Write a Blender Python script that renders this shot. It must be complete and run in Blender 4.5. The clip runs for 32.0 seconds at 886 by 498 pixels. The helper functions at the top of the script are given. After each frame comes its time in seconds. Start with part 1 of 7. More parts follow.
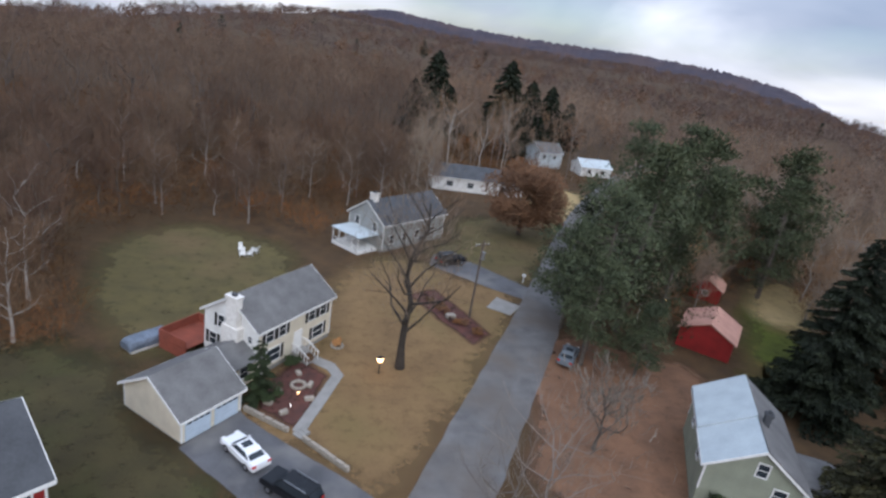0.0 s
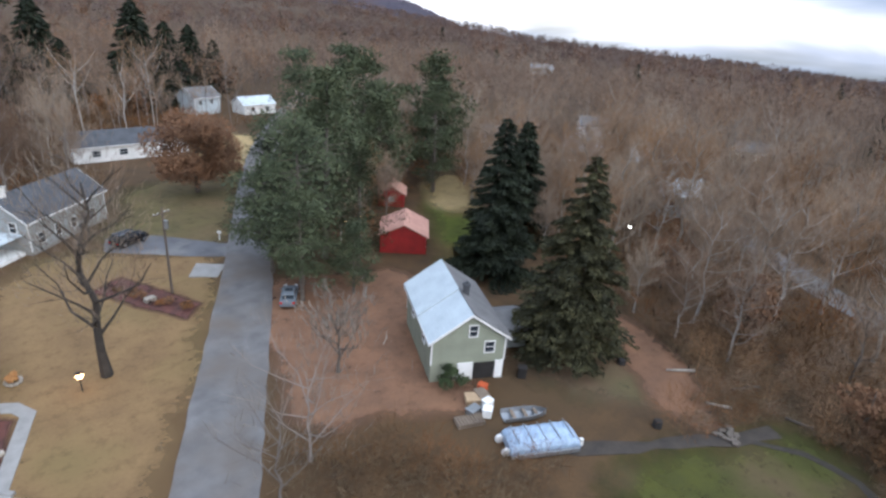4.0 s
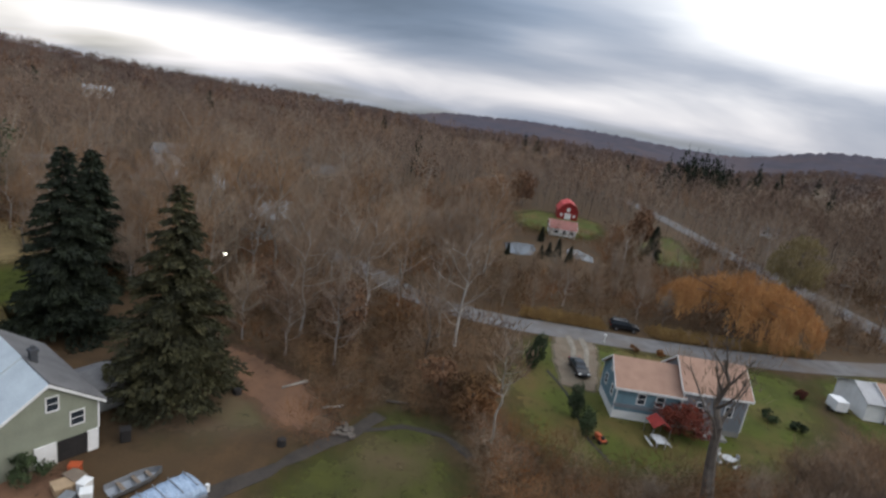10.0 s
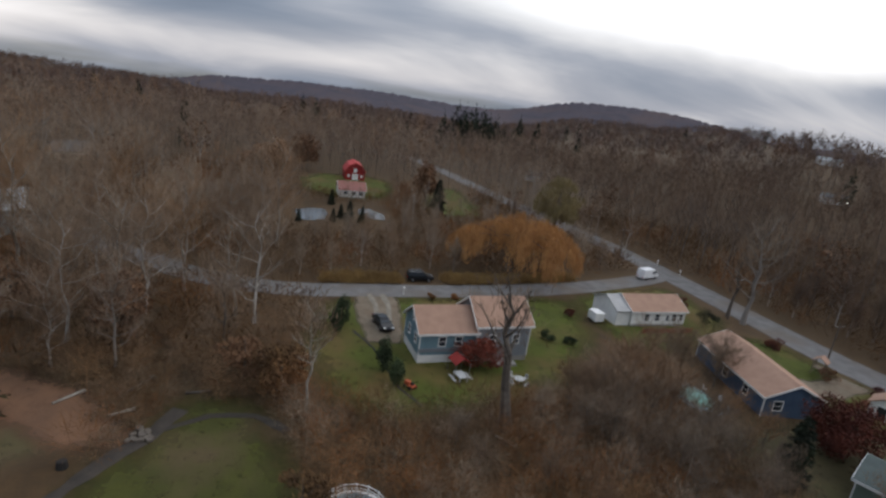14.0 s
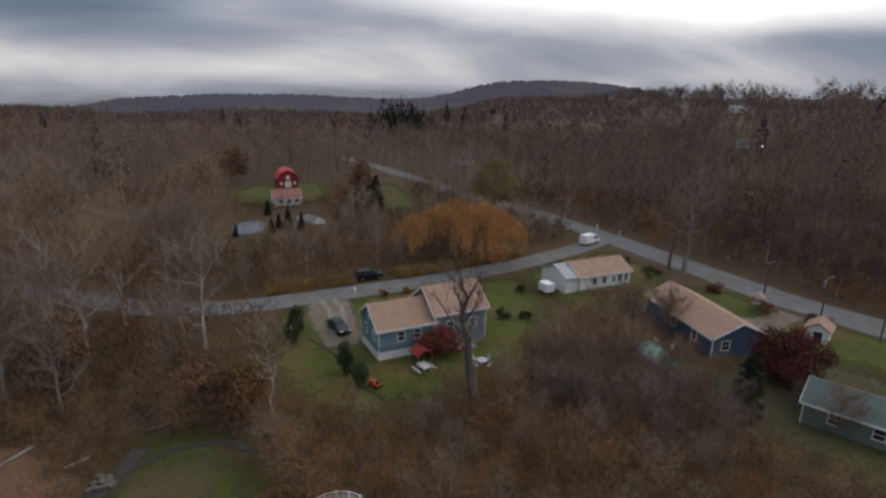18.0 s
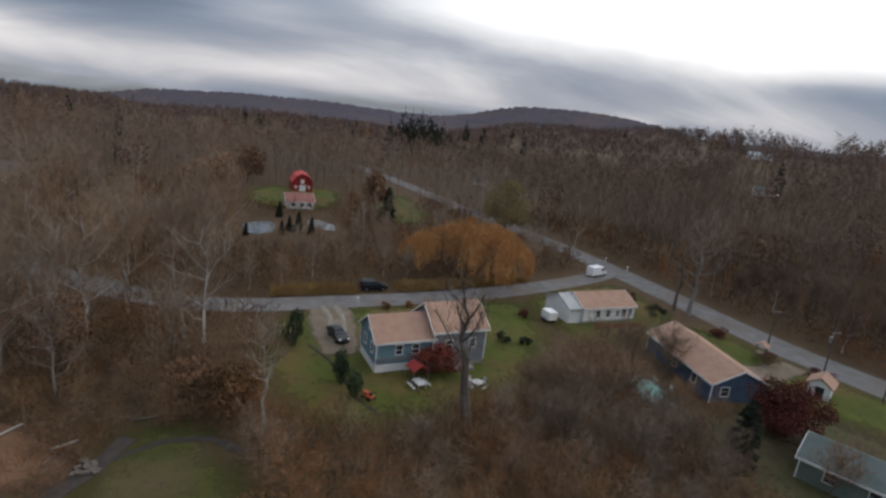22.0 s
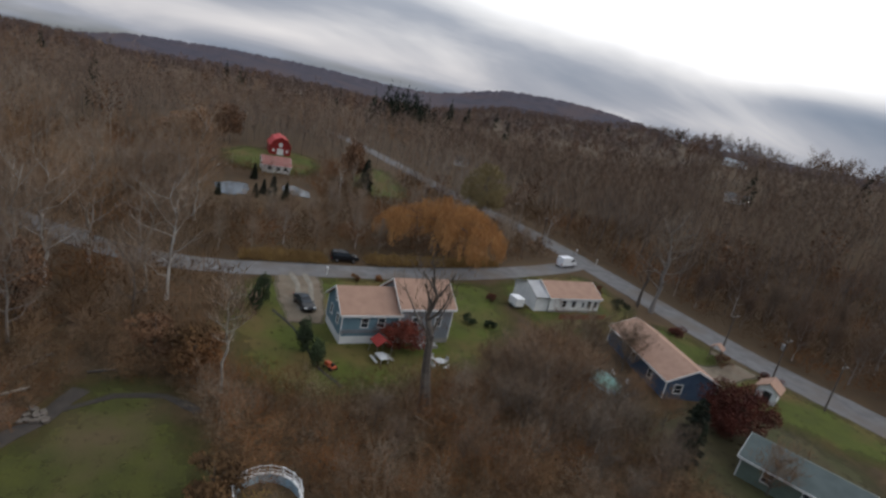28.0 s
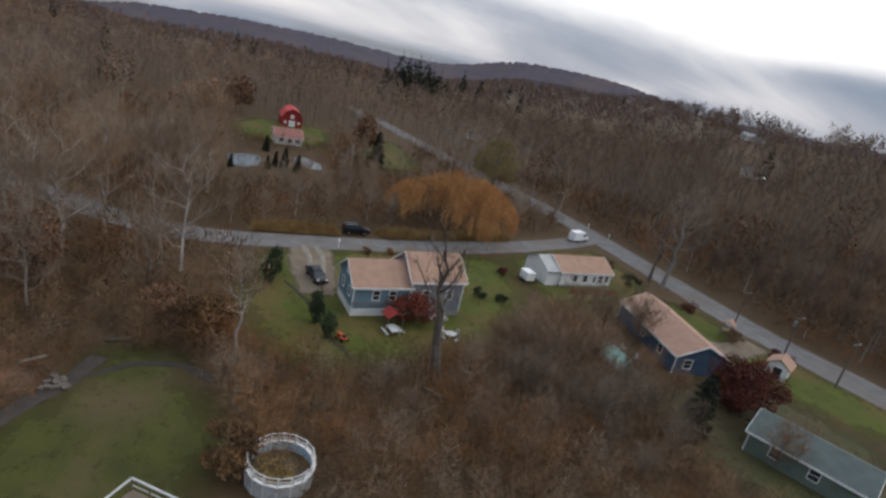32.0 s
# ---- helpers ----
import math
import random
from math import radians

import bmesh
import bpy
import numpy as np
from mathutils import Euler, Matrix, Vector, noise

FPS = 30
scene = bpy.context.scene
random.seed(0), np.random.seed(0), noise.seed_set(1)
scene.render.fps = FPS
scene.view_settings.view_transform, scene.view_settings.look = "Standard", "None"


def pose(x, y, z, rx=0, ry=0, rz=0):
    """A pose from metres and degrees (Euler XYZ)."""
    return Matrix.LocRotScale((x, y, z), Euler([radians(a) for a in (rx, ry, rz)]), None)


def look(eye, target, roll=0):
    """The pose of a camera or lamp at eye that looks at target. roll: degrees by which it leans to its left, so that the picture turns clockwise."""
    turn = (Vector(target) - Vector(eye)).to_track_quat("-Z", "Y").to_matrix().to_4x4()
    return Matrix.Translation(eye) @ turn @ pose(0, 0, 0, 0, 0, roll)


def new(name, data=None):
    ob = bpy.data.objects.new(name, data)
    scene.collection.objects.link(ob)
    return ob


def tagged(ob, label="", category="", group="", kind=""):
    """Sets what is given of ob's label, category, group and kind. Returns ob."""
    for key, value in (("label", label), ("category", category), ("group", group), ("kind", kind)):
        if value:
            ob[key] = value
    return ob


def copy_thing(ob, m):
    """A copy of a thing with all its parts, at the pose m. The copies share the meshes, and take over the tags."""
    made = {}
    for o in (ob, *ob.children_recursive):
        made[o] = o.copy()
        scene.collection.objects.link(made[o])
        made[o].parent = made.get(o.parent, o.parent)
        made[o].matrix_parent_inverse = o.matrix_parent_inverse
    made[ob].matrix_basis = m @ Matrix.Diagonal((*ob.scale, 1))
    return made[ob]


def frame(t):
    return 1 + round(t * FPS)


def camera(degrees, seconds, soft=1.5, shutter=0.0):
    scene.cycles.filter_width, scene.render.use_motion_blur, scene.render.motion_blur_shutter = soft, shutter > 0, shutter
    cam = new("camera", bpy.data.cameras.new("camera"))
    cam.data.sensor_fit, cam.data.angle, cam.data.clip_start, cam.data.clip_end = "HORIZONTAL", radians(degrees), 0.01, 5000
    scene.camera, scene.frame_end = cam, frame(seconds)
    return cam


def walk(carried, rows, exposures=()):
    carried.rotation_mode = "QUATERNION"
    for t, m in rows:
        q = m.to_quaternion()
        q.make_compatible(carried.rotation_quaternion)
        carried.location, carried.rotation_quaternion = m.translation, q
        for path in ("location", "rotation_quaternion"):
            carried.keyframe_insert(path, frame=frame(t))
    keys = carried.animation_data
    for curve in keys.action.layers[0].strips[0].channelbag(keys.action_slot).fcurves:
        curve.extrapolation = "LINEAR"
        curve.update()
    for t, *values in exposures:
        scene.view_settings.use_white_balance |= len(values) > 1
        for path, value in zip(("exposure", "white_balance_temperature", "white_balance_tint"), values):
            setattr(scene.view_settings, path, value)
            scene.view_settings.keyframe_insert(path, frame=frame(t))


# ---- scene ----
cam = camera(75.0, 32.0, soft=2.6)
PATH = [
    (0, pose(0, 0, 32, 69.83, -9.09, -10.38)),
    (0.5, pose(0, 0, 32, 67.32, -11.07, -12.51)),
    (1, pose(0, 0, 32, 66.65, -10.14, -16.43)),
    (1.5, pose(0, 0, 32, 66.04, -8.45, -20.45)),
    (2, pose(0, 0, 32, 64.10, -13.48, -22.22)),
    (2.5, pose(0, 0, 32, 64.66, -9.07, -27.23)),
    (4.5, pose(0, 0, 32, 69.58, -4.99, -48.91)),
    (5, pose(0, 0, 32, 71.42, -6.75, -54.66)),
    (5.5, pose(0, 0, 32, 70.94, -7.86, -60.07)),
    (6, pose(0, 0, 32, 70.95, -7.82, -66.25)),
    (6.5, pose(0, 0, 32, 72.57, -9.40, -69.79)),
    (7, pose(0, 0, 32, 74.62, -6.42, -72.71)),
    (7.5, pose(0, 0, 32, 74.28, -7.32, -75.34)),
    (8, pose(0, 0, 32, 72.69, -11.21, -78.55)),
    (8.5, pose(0, 0, 32, 72.29, -10.07, -81.58)),
    (9, pose(0, 0, 32, 72.70, -12.84, -83.38)),
    (9.5, pose(0, 0, 32, 72.95, -10.52, -83.57)),
    (10, pose(0, 0, 32, 74.39, -8.80, -83.10)),
    (10.5, pose(0, 0, 32, 74.71, -9.88, -83.32)),
    (11, pose(0, 0, 32, 72.45, -9.98, -84.21)),
    (11.5, pose(0, 0, 32, 72.52, -11.19, -83.68)),
    (12, pose(0, 0, 32, 74.99, -7.35, -84.11)),
    (12.5, pose(0, 0, 32, 73.95, -8.88, -87.90)),
    (13, pose(0, 0, 32, 76.24, -3.68, -93.57)),
    (13.5, pose(0, 0, 32, 74.11, -6.43, -100.48)),
    (14, pose(0, 0, 32, 73.81, -7.83, -104.62)),
    (14.5, pose(0, 0, 32, 75.12, -7.01, -107.75)),
    (15, pose(0, 0, 32, 74.76, -8.79, -110.68)),
    (15.5, pose(0, 0, 32, 75.60, -5.73, -111.07)),
    (17.5, pose(0, 0, 32, 76.21, -2.73, -112.24)),
    (18, pose(0, 0, 32, 73.53, -1.37, -112.12)),
    (18.5, pose(0, 0, 32, 73.19, -5.70, -111.95)),
    (19, pose(0, 0, 32, 74.66, -5.95, -111.89)),
    (19.5, pose(0, 0, 32, 73.95, -8.07, -111.58)),
    (20, pose(0, 0, 32, 72.85, -6.67, -111.45)),
    (20.5, pose(0, 0, 32, 74.62, -6.11, -110.93)),
    (21, pose(0, 0, 32, 74.96, -6.78, -110.70)),
    (21.5, pose(0, 0, 32, 76.03, -9.03, -110.52)),
    (22, pose(0, 0, 32, 75.13, -6.46, -109.94)),
    (22.5, pose(0, 0, 32, 73.34, -1.69, -109.78)),
    (23, pose(0, 0, 32, 71.97, -8.24, -109.47)),
    (23.5, pose(0, 0, 32, 75.66, -3.95, -110.98)),
    (24, pose(0, 0, 32, 72.01, -11.19, -109.34)),
    (24.5, pose(0, 0, 32, 72.09, -13.70, -110.23)),
    (25, pose(0, 0, 32, 74.35, -8.21, -112.00)),
    (25.5, pose(0, 0, 32, 75.15, -15.08, -110.91)),
    (27.5, pose(0, 0, 32, 72.53, -11.67, -111.05)),
    (28, pose(0, 0, 32, 73.20, -12.07, -111.12)),
    (28.5, pose(0, 0, 32, 72.19, -15.54, -110.73)),
    (29, pose(0, 0, 32, 71.68, -12.85, -110.52)),
    (29.5, pose(0, 0, 32, 71.22, -16.69, -109.91)),
    (30, pose(0, 0, 32, 72.39, -11.35, -110.72)),
    (30.5, pose(0, 0, 32, 73.18, -13.59, -110.30)),
    (31, pose(0, 0, 32, 72.31, -13.12, -109.85)),
    (31.5, pose(0, 0, 32, 70.47, -14.57, -109.42)),
    (32, pose(0, 0, 32, 70.31, -12.15, -109.88)),
]
walk(cam, PATH, [(0, -0.26, 5850, 12), (1, 0.02, 5850, 12), (2.5, 0.2, 5850, 11), (5, 0.24, 5800, 10), (6, 0.12, 5900, 10), (7, -0.3, 6100, 10), (8, -0.4, 6250, 10), (10, -0.42, 6400, 10), (11, -0.54, 6450, 10), (12, -0.44, 6450, 10), (13, -0.56, 6450, 10), (14, -0.77, 6450, 10), (18, -0.91, 6450, 10), (19, -0.79, 6450, 10), (25, -0.77, 6450, 10), (31, -0.73, 6450, 10), (32, -0.56, 6450, 10)])

# ---- sky and light ----
world = bpy.data.worlds.new("dusk_sky")
scene.world = world
world.use_nodes = True
wn, wl = world.node_tree.nodes, world.node_tree.links
wn.clear()
w_out = wn.new("ShaderNodeOutputWorld")
w_sky = wn.new("ShaderNodeTexSky")
w_sky.sky_type = "NISHITA"
w_sky.sun_disc = False
w_sky.sun_elevation = radians(30)
w_sky.sun_rotation = radians(200)
w_bg = wn.new("ShaderNodeBackground")
w_bg.inputs[1].default_value = 0.12
wl.new(w_sky.outputs[0], w_bg.inputs[0])
w_geo = wn.new("ShaderNodeTexCoord")
w_sep = wn.new("ShaderNodeSeparateXYZ")
wl.new(w_geo.outputs["Generated"], w_sep.inputs[0])


def wmath(op, a, b=None):
    n = wn.new("ShaderNodeMath")
    n.operation = op
    for i, v in enumerate((a, b)):
        if v is None:
            continue
        if isinstance(v, (int, float)):
            n.inputs[i].default_value = v
        else:
            wl.new(v, n.inputs[i])
    return n.outputs[0]


# the cloud deck is a flat layer: direction over height gives its plane
w_up = wmath("MAXIMUM", w_sep.outputs[2], -0.06)
w_h = wmath("ADD", w_up, 0.24)
w_px, w_py = wmath("DIVIDE", w_sep.outputs[0], w_h), wmath("DIVIDE", w_sep.outputs[1], w_h)
w_comb = wn.new("ShaderNodeCombineXYZ")
wl.new(w_px, w_comb.inputs[0])
wl.new(w_py, w_comb.inputs[1])
w_map = wn.new("ShaderNodeMapping")
w_map.inputs["Rotation"].default_value = (0, 0, radians(-28))
w_map.inputs["Scale"].default_value = (0.55, 0.36, 1)
w_map.inputs["Location"].default_value = (0.3, 0.9, 0)
wl.new(w_comb.outputs[0], w_map.inputs[0])
w_noise = wn.new("ShaderNodeTexNoise")
w_noise.inputs["Scale"].default_value = 1.5
w_noise.inputs["Detail"].default_value = 5
w_noise.inputs["Roughness"].default_value = 0.5
w_noise.inputs["Distortion"].default_value = 0.4
wl.new(w_map.outputs[0], w_noise.inputs[0])
SUN_AZ, SUN_EL = 200.0, 30.0
# thick and thin stretches of the cloud: bearing and height, half widths, and how much lighter (degrees)
w_az = wmath("MULTIPLY", wmath("ARCTAN2", wmath("MULTIPLY", w_sep.outputs[0], -1.0), w_sep.outputs[1]), 57.3)
w_el = wmath("MULTIPLY", wmath("ARCSINE", w_sep.outputs[2]), 57.3)
w_f = wmath("ADD", wmath("MULTIPLY", w_noise.outputs[0], 0.52), wmath("ADD", wmath("MULTIPLY", w_up, 0.10), 0.205))
for az_, el_, wide, tall, lift in ((-57, 0.8, 23, 2.6, 0.34), (-74, 6.8, 17, 4.0, -0.15), (-100, 0.2, 16, 1.9, 0.10), (-93, 5.6, 5, 1.2, 0.10), (-127, 2.6, 8, 1.8, -0.06),
                                   (-136, 11.5, 27, 5.6, 0.8), (-160, 34, 55, 24, 0.32), (-146, 3.7, 9, 1.2, -0.14), (-135, 0.6, 10, 1.2, 0.07), (18, 2, 22, 6, 0.26), (-30, 4.0, 14, 2.6, 0.14), (-46, 7, 7, 3, -0.06), (-108, 6.5, 10, 3, 0.05)):
    du = wmath("DIVIDE", wmath("SUBTRACT", w_az, az_), wide)
    dv = wmath("DIVIDE", wmath("SUBTRACT", w_el, el_), tall)
    bell = wmath("EXPONENT", wmath("MULTIPLY", wmath("ADD", wmath("MULTIPLY", du, du), wmath("MULTIPLY", dv, dv)), -1.0))
    w_f = wmath("ADD", w_f, wmath("MULTIPLY", bell, lift))
w_ramp = wn.new("ShaderNodeValToRGB")
els = w_ramp.color_ramp.elements
els[0].position, els[0].color = 0.28, (0.19, 0.25, 0.34, 1)
els[1].position, els[1].color = 0.92, (2.5, 2.52, 2.55, 1)
for p_, c_ in ((0.38, (0.29, 0.375, 0.51)), (0.46, (0.44, 0.535, 0.69)), (0.56, (0.72, 0.79, 0.92)), (0.68, (1.4, 1.43, 1.48))):
    e = els.new(p_)
    e.color = (*c_, 1)
wl.new(w_f, w_ramp.inputs[0])
w_cloud = wn.new("ShaderNodeBackground")
# low cloud takes a faint evening warmth
w_low = wmath("MULTIPLY", wmath("SUBTRACT", 1.0, wmath("MINIMUM", wmath("MULTIPLY", wmath("MAXIMUM", w_up, 0.0), 7.0), 1.0)), 0.5)
w_warm = wn.new("ShaderNodeMix")
w_warm.data_type, w_warm.blend_type = "RGBA", "MULTIPLY"
wl.new(w_low, w_warm.inputs["Factor"])
wl.new(w_ramp.outputs[0], w_warm.inputs["A"])
w_warm.inputs["B"].default_value = (1.12, 1.0, 0.93, 1)
wl.new(w_warm.outputs["Result"], w_cloud.inputs[0])
# an overcast sky is about three times as bright overhead as at the horizon
wl.new(wmath("ADD", wmath("MULTIPLY", wmath("POWER", wmath("MAXIMUM", w_up, 0.0), 1.5), 1.6), 0.9), w_cloud.inputs[1])
w_mix = wn.new("ShaderNodeMixShader")
w_gap = wn.new("ShaderNodeTexNoise")
w_gap.inputs["Scale"].default_value = 0.8
w_gap.inputs["Detail"].default_value = 4
wl.new(w_map.outputs[0], w_gap.inputs[0])
w_gr = wn.new("ShaderNodeMapRange")
w_gr.inputs["From Min"].default_value, w_gr.inputs["From Max"].default_value = 0.36, 0.46
w_gr.inputs["To Min"].default_value, w_gr.inputs["To Max"].default_value = 0.35, 0.97
wl.new(w_gap.outputs[0], w_gr.inputs["Value"])
wl.new(w_gr.outputs[0], w_mix.inputs[0])
wl.new(w_bg.outputs[0], w_mix.inputs[1])
wl.new(w_cloud.outputs[0], w_mix.inputs[2])
wl.new(w_mix.outputs[0], w_out.inputs[0])

sun = new("sun", bpy.data.lights.new("sun", "SUN"))
sun.data.energy, sun.data.angle, sun.data.color = 1.15, radians(40), (1.0, 0.93, 0.85)
sun.matrix_world = look((math.sin(radians(SUN_AZ)) * 60, math.cos(radians(SUN_AZ)) * 60, 60 * math.tan(radians(SUN_EL)) + 30), (0, 0, 30))


# ---- materials ----
def mat(name, c1, c2=None, scale=1.0, rough=0.85, bump=0.3, grain=12.0, metal=0.0, island=0.0, world=False, c3=None, big=0.06):
    """A procedural surface: two colours mixed by patches and grain, a third by large patches, a bump, and chance by island."""
    m = bpy.data.materials.new(name)
    m.use_nodes = True
    nt = m.node_tree
    nd, lk = nt.nodes, nt.links
    bs = nd["Principled BSDF"]
    bs.inputs["Roughness"].default_value = rough
    bs.inputs["Metallic"].default_value = metal
    bs.inputs["Specular IOR Level"].default_value = 0.3
    c2 = c2 or tuple(v * 0.7 for v in c1)
    geo = nd.new("ShaderNodeNewGeometry")
    tc = nd.new("ShaderNodeTexCoord")
    src = geo.outputs["Position"] if world else tc.outputs["Object"]
    n1 = nd.new("ShaderNodeTexNoise")
    n1.inputs["Scale"].default_value = scale
    n1.inputs["Detail"].default_value = 4
    n2 = nd.new("ShaderNodeTexNoise")
    n2.inputs["Scale"].default_value = scale * grain
    n2.inputs["Detail"].default_value = 3
    lk.new(src, n1.inputs[0])
    lk.new(src, n2.inputs[0])
    ad = nd.new("ShaderNodeMath")
    ad.operation = "MULTIPLY_ADD"
    lk.new(n2.outputs[0], ad.inputs[0])
    ad.inputs[1].default_value = 0.45
    lk.new(n1.outputs[0], ad.inputs[2])
    rm = nd.new("ShaderNodeMapRange")
    rm.inputs["From Min"].default_value, rm.inputs["From Max"].default_value = 0.5, 0.95
    lk.new(ad.outputs[0], rm.inputs["Value"])
    fac = rm.outputs[0]
    if island:
        a2 = nd.new("ShaderNodeMath")
        a2.operation = "MULTIPLY_ADD"
        a2.use_clamp = True
        lk.new(geo.outputs["Random Per Island"], a2.inputs[0])
        a2.inputs[1].default_value = island
        lk.new(fac, a2.inputs[2])
        fac = a2.outputs[0]
    mx = nd.new("ShaderNodeMix")
    mx.data_type = "RGBA"
    mx.inputs["A"].default_value, mx.inputs["B"].default_value = (*c1, 1), (*c2, 1)
    lk.new(fac, mx.inputs["Factor"])
    col = mx.outputs["Result"]
    if c3:
        n3 = nd.new("ShaderNodeTexNoise")
        n3.inputs["Scale"].default_value = big
        n3.inputs["Detail"].default_value = 3
        lk.new(geo.outputs["Position"], n3.inputs[0])
        r3 = nd.new("ShaderNodeMapRange")
        r3.inputs["From Min"].default_value, r3.inputs["From Max"].default_value = 0.48, 0.66
        lk.new(n3.outputs[0], r3.inputs["Value"])
        m3 = nd.new("ShaderNodeMix")
        m3.data_type = "RGBA"
        lk.new(r3.outputs[0], m3.inputs["Factor"])
        lk.new(col, m3.inputs["A"])
        m3.inputs["B"].default_value = (*c3, 1)
        col = m3.outputs["Result"]
    lk.new(col, bs.inputs["Base Color"])
    if bump:
        bp = nd.new("ShaderNodeBump")
        bp.inputs["Strength"].default_value = bump
        bp.inputs["Distance"].default_value = 0.05
        lk.new(n2.outputs[0], bp.inputs["Height"])
        lk.new(bp.outputs[0], bs.inputs["Normal"])
    return m


def toned(name, colours, island=0.25, rough=0.95):
    """Twigs or bark of a whole wood: every tree takes its own tone from a row of colours, every twig a little of its own."""
    m = bpy.data.materials.new(name)
    m.use_nodes = True
    nd, lk = m.node_tree.nodes, m.node_tree.links
    bs = nd["Principled BSDF"]
    bs.inputs["Roughness"].default_value = rough
    bs.inputs["Specular IOR Level"].default_value = 0.2
    at = nd.new("ShaderNodeAttribute")
    at.attribute_name = "tone"
    info = nd.new("ShaderNodeObjectInfo")
    geo = nd.new("ShaderNodeNewGeometry")
    ad = nd.new("ShaderNodeMath")
    ad.operation = "ADD"
    lk.new(at.outputs["Fac"], ad.inputs[0])
    lk.new(info.outputs["Random"], ad.inputs[1])
    fr = nd.new("ShaderNodeMath")
    fr.operation = "FRACT"
    lk.new(ad.outputs[0], fr.inputs[0])
    rp = nd.new("ShaderNodeValToRGB")
    el = rp.color_ramp.elements
    n = len(colours)
    el[0].position, el[0].color = 0.0, (*colours[0], 1)
    el[1].position, el[1].color = 1.0, (*colours[-1], 1)
    for i, c in enumerate(colours[1:-1]):
        el.new((i + 1) / (n - 1)).color = (*c, 1)
    lk.new(fr.outputs[0], rp.inputs[0])
    mr = nd.new("ShaderNodeMapRange")
    mr.inputs["To Min"].default_value, mr.inputs["To Max"].default_value = 1 - island, 1 + island
    lk.new(geo.outputs["Random Per Island"], mr.inputs["Value"])
    vm = nd.new("ShaderNodeVectorMath")
    vm.operation = "SCALE"
    lk.new(rp.outputs[0], vm.inputs[0])
    lk.new(mr.outputs[0], vm.inputs["Scale"])
    lk.new(vm.outputs[0], bs.inputs["Base Color"])
    # thin round twigs scatter light evenly: lean the shading of the flat sprays towards the sky
    lean = nd.new("ShaderNodeVectorMath")
    lean.operation = "MULTIPLY_ADD"
    lk.new(geo.outputs["Normal"], lean.inputs[0])
    lean.inputs[1].default_value = (0.55, 0.55, 0.55)
    lean.inputs[2].default_value = (0, 0, 0.75)
    unit = nd.new("ShaderNodeVectorMath")
    unit.operation = "NORMALIZE"
    lk.new(lean.outputs[0], unit.inputs[0])
    lk.new(unit.outputs[0], bs.inputs["Normal"])
    return m


def lapped(name, c1, c2, period, vertical=False, rough=0.7):
    """Clapboard, shingle courses or ribbed metal: a saw-tooth relief on a weathered surface."""
    m = mat(name, c1, c2, 0.7, rough, 0.0, 9.0)
    nd, lk = m.node_tree.nodes, m.node_tree.links
    tc = nd.new("ShaderNodeTexCoord")
    wv = nd.new("ShaderNodeTexWave")
    wv.wave_type, wv.wave_profile = "BANDS", "SAW"
    wv.bands_direction = "X" if vertical else "Z"
    wv.inputs["Scale"].default_value = 0.314 / period
    lk.new(tc.outputs["Object"], wv.inputs[0])
    bp = nd.new("ShaderNodeBump")
    bp.inputs["Strength"].default_value = 0.5
    bp.inputs["Distance"].default_value = 0.03
    lk.new(wv.outputs[1], bp.inputs["Height"])
    lk.new(bp.outputs[0], nd["Principled BSDF"].inputs["Normal"])
    return m


def glow(name, color, power):
    m = bpy.data.materials.new(name)
    m.use_nodes = True
    b = m.node_tree.nodes["Principled BSDF"]
    b.inputs["Base Color"].default_value = (*color, 1)
    b.inputs["Emission Color"].default_value = (*color, 1)
    b.inputs["Emission Strength"].default_value = power
    return m


M_LITTER = mat("leaf_litter", (0.092, 0.052, 0.022), (0.044, 0.027, 0.013), 0.35, 0.95, 0.6, 9, world=True, c3=(0.07, 0.043, 0.02), big=0.03)
M_DRYLAWN = mat("dry_lawn", (0.215, 0.135, 0.06), (0.15, 0.092, 0.042), 0.25, 0.95, 0.4, 14, world=True, c3=(0.16, 0.112, 0.045), big=0.07)
M_GREENLAWN = mat("green_lawn", (0.072, 0.085, 0.009), (0.047, 0.054, 0.007), 0.3, 0.95, 0.4, 14, world=True, c3=(0.105, 0.072, 0.022), big=0.1)
M_BROWNGRASS = mat("brown_grass", (0.135, 0.09, 0.05), (0.086, 0.058, 0.035), 0.4, 0.95, 0.6, 10, world=True, c3=(0.09, 0.08, 0.034), big=0.09)
M_OLIVELAWN = mat("olive_lawn", (0.112, 0.09, 0.034), (0.076, 0.06, 0.025), 0.3, 0.95, 0.4, 14, world=True, c3=(0.13, 0.09, 0.042), big=0.07)
M_TANFIELD = mat("straw_field", (0.36, 0.26, 0.12), (0.26, 0.19, 0.09), 0.3, 0.95, 0.4, 12, world=True)
M_ASPHALT = mat("worn_asphalt", (0.17, 0.161, 0.155), (0.1, 0.094, 0.09), 0.5, 0.85, 0.25, 25, world=True, c3=(0.125, 0.104, 0.086), big=0.12)
M_DRIVE = mat("driveway_asphalt", (0.125, 0.123, 0.128), (0.075, 0.073, 0.076), 0.4, 0.85, 0.25, 20, world=True, c3=(0.165, 0.157, 0.15), big=0.25)
M_GRAVEL = mat("pale_gravel", (0.2, 0.16, 0.115), (0.115, 0.088, 0.06), 0.5, 0.95, 0.6, 9, world=True, c3=(0.15, 0.11, 0.075), big=0.35)
M_CONCRETE = mat("concrete", (0.3, 0.285, 0.262), (0.21, 0.2, 0.185), 0.8, 0.9, 0.2, 14)
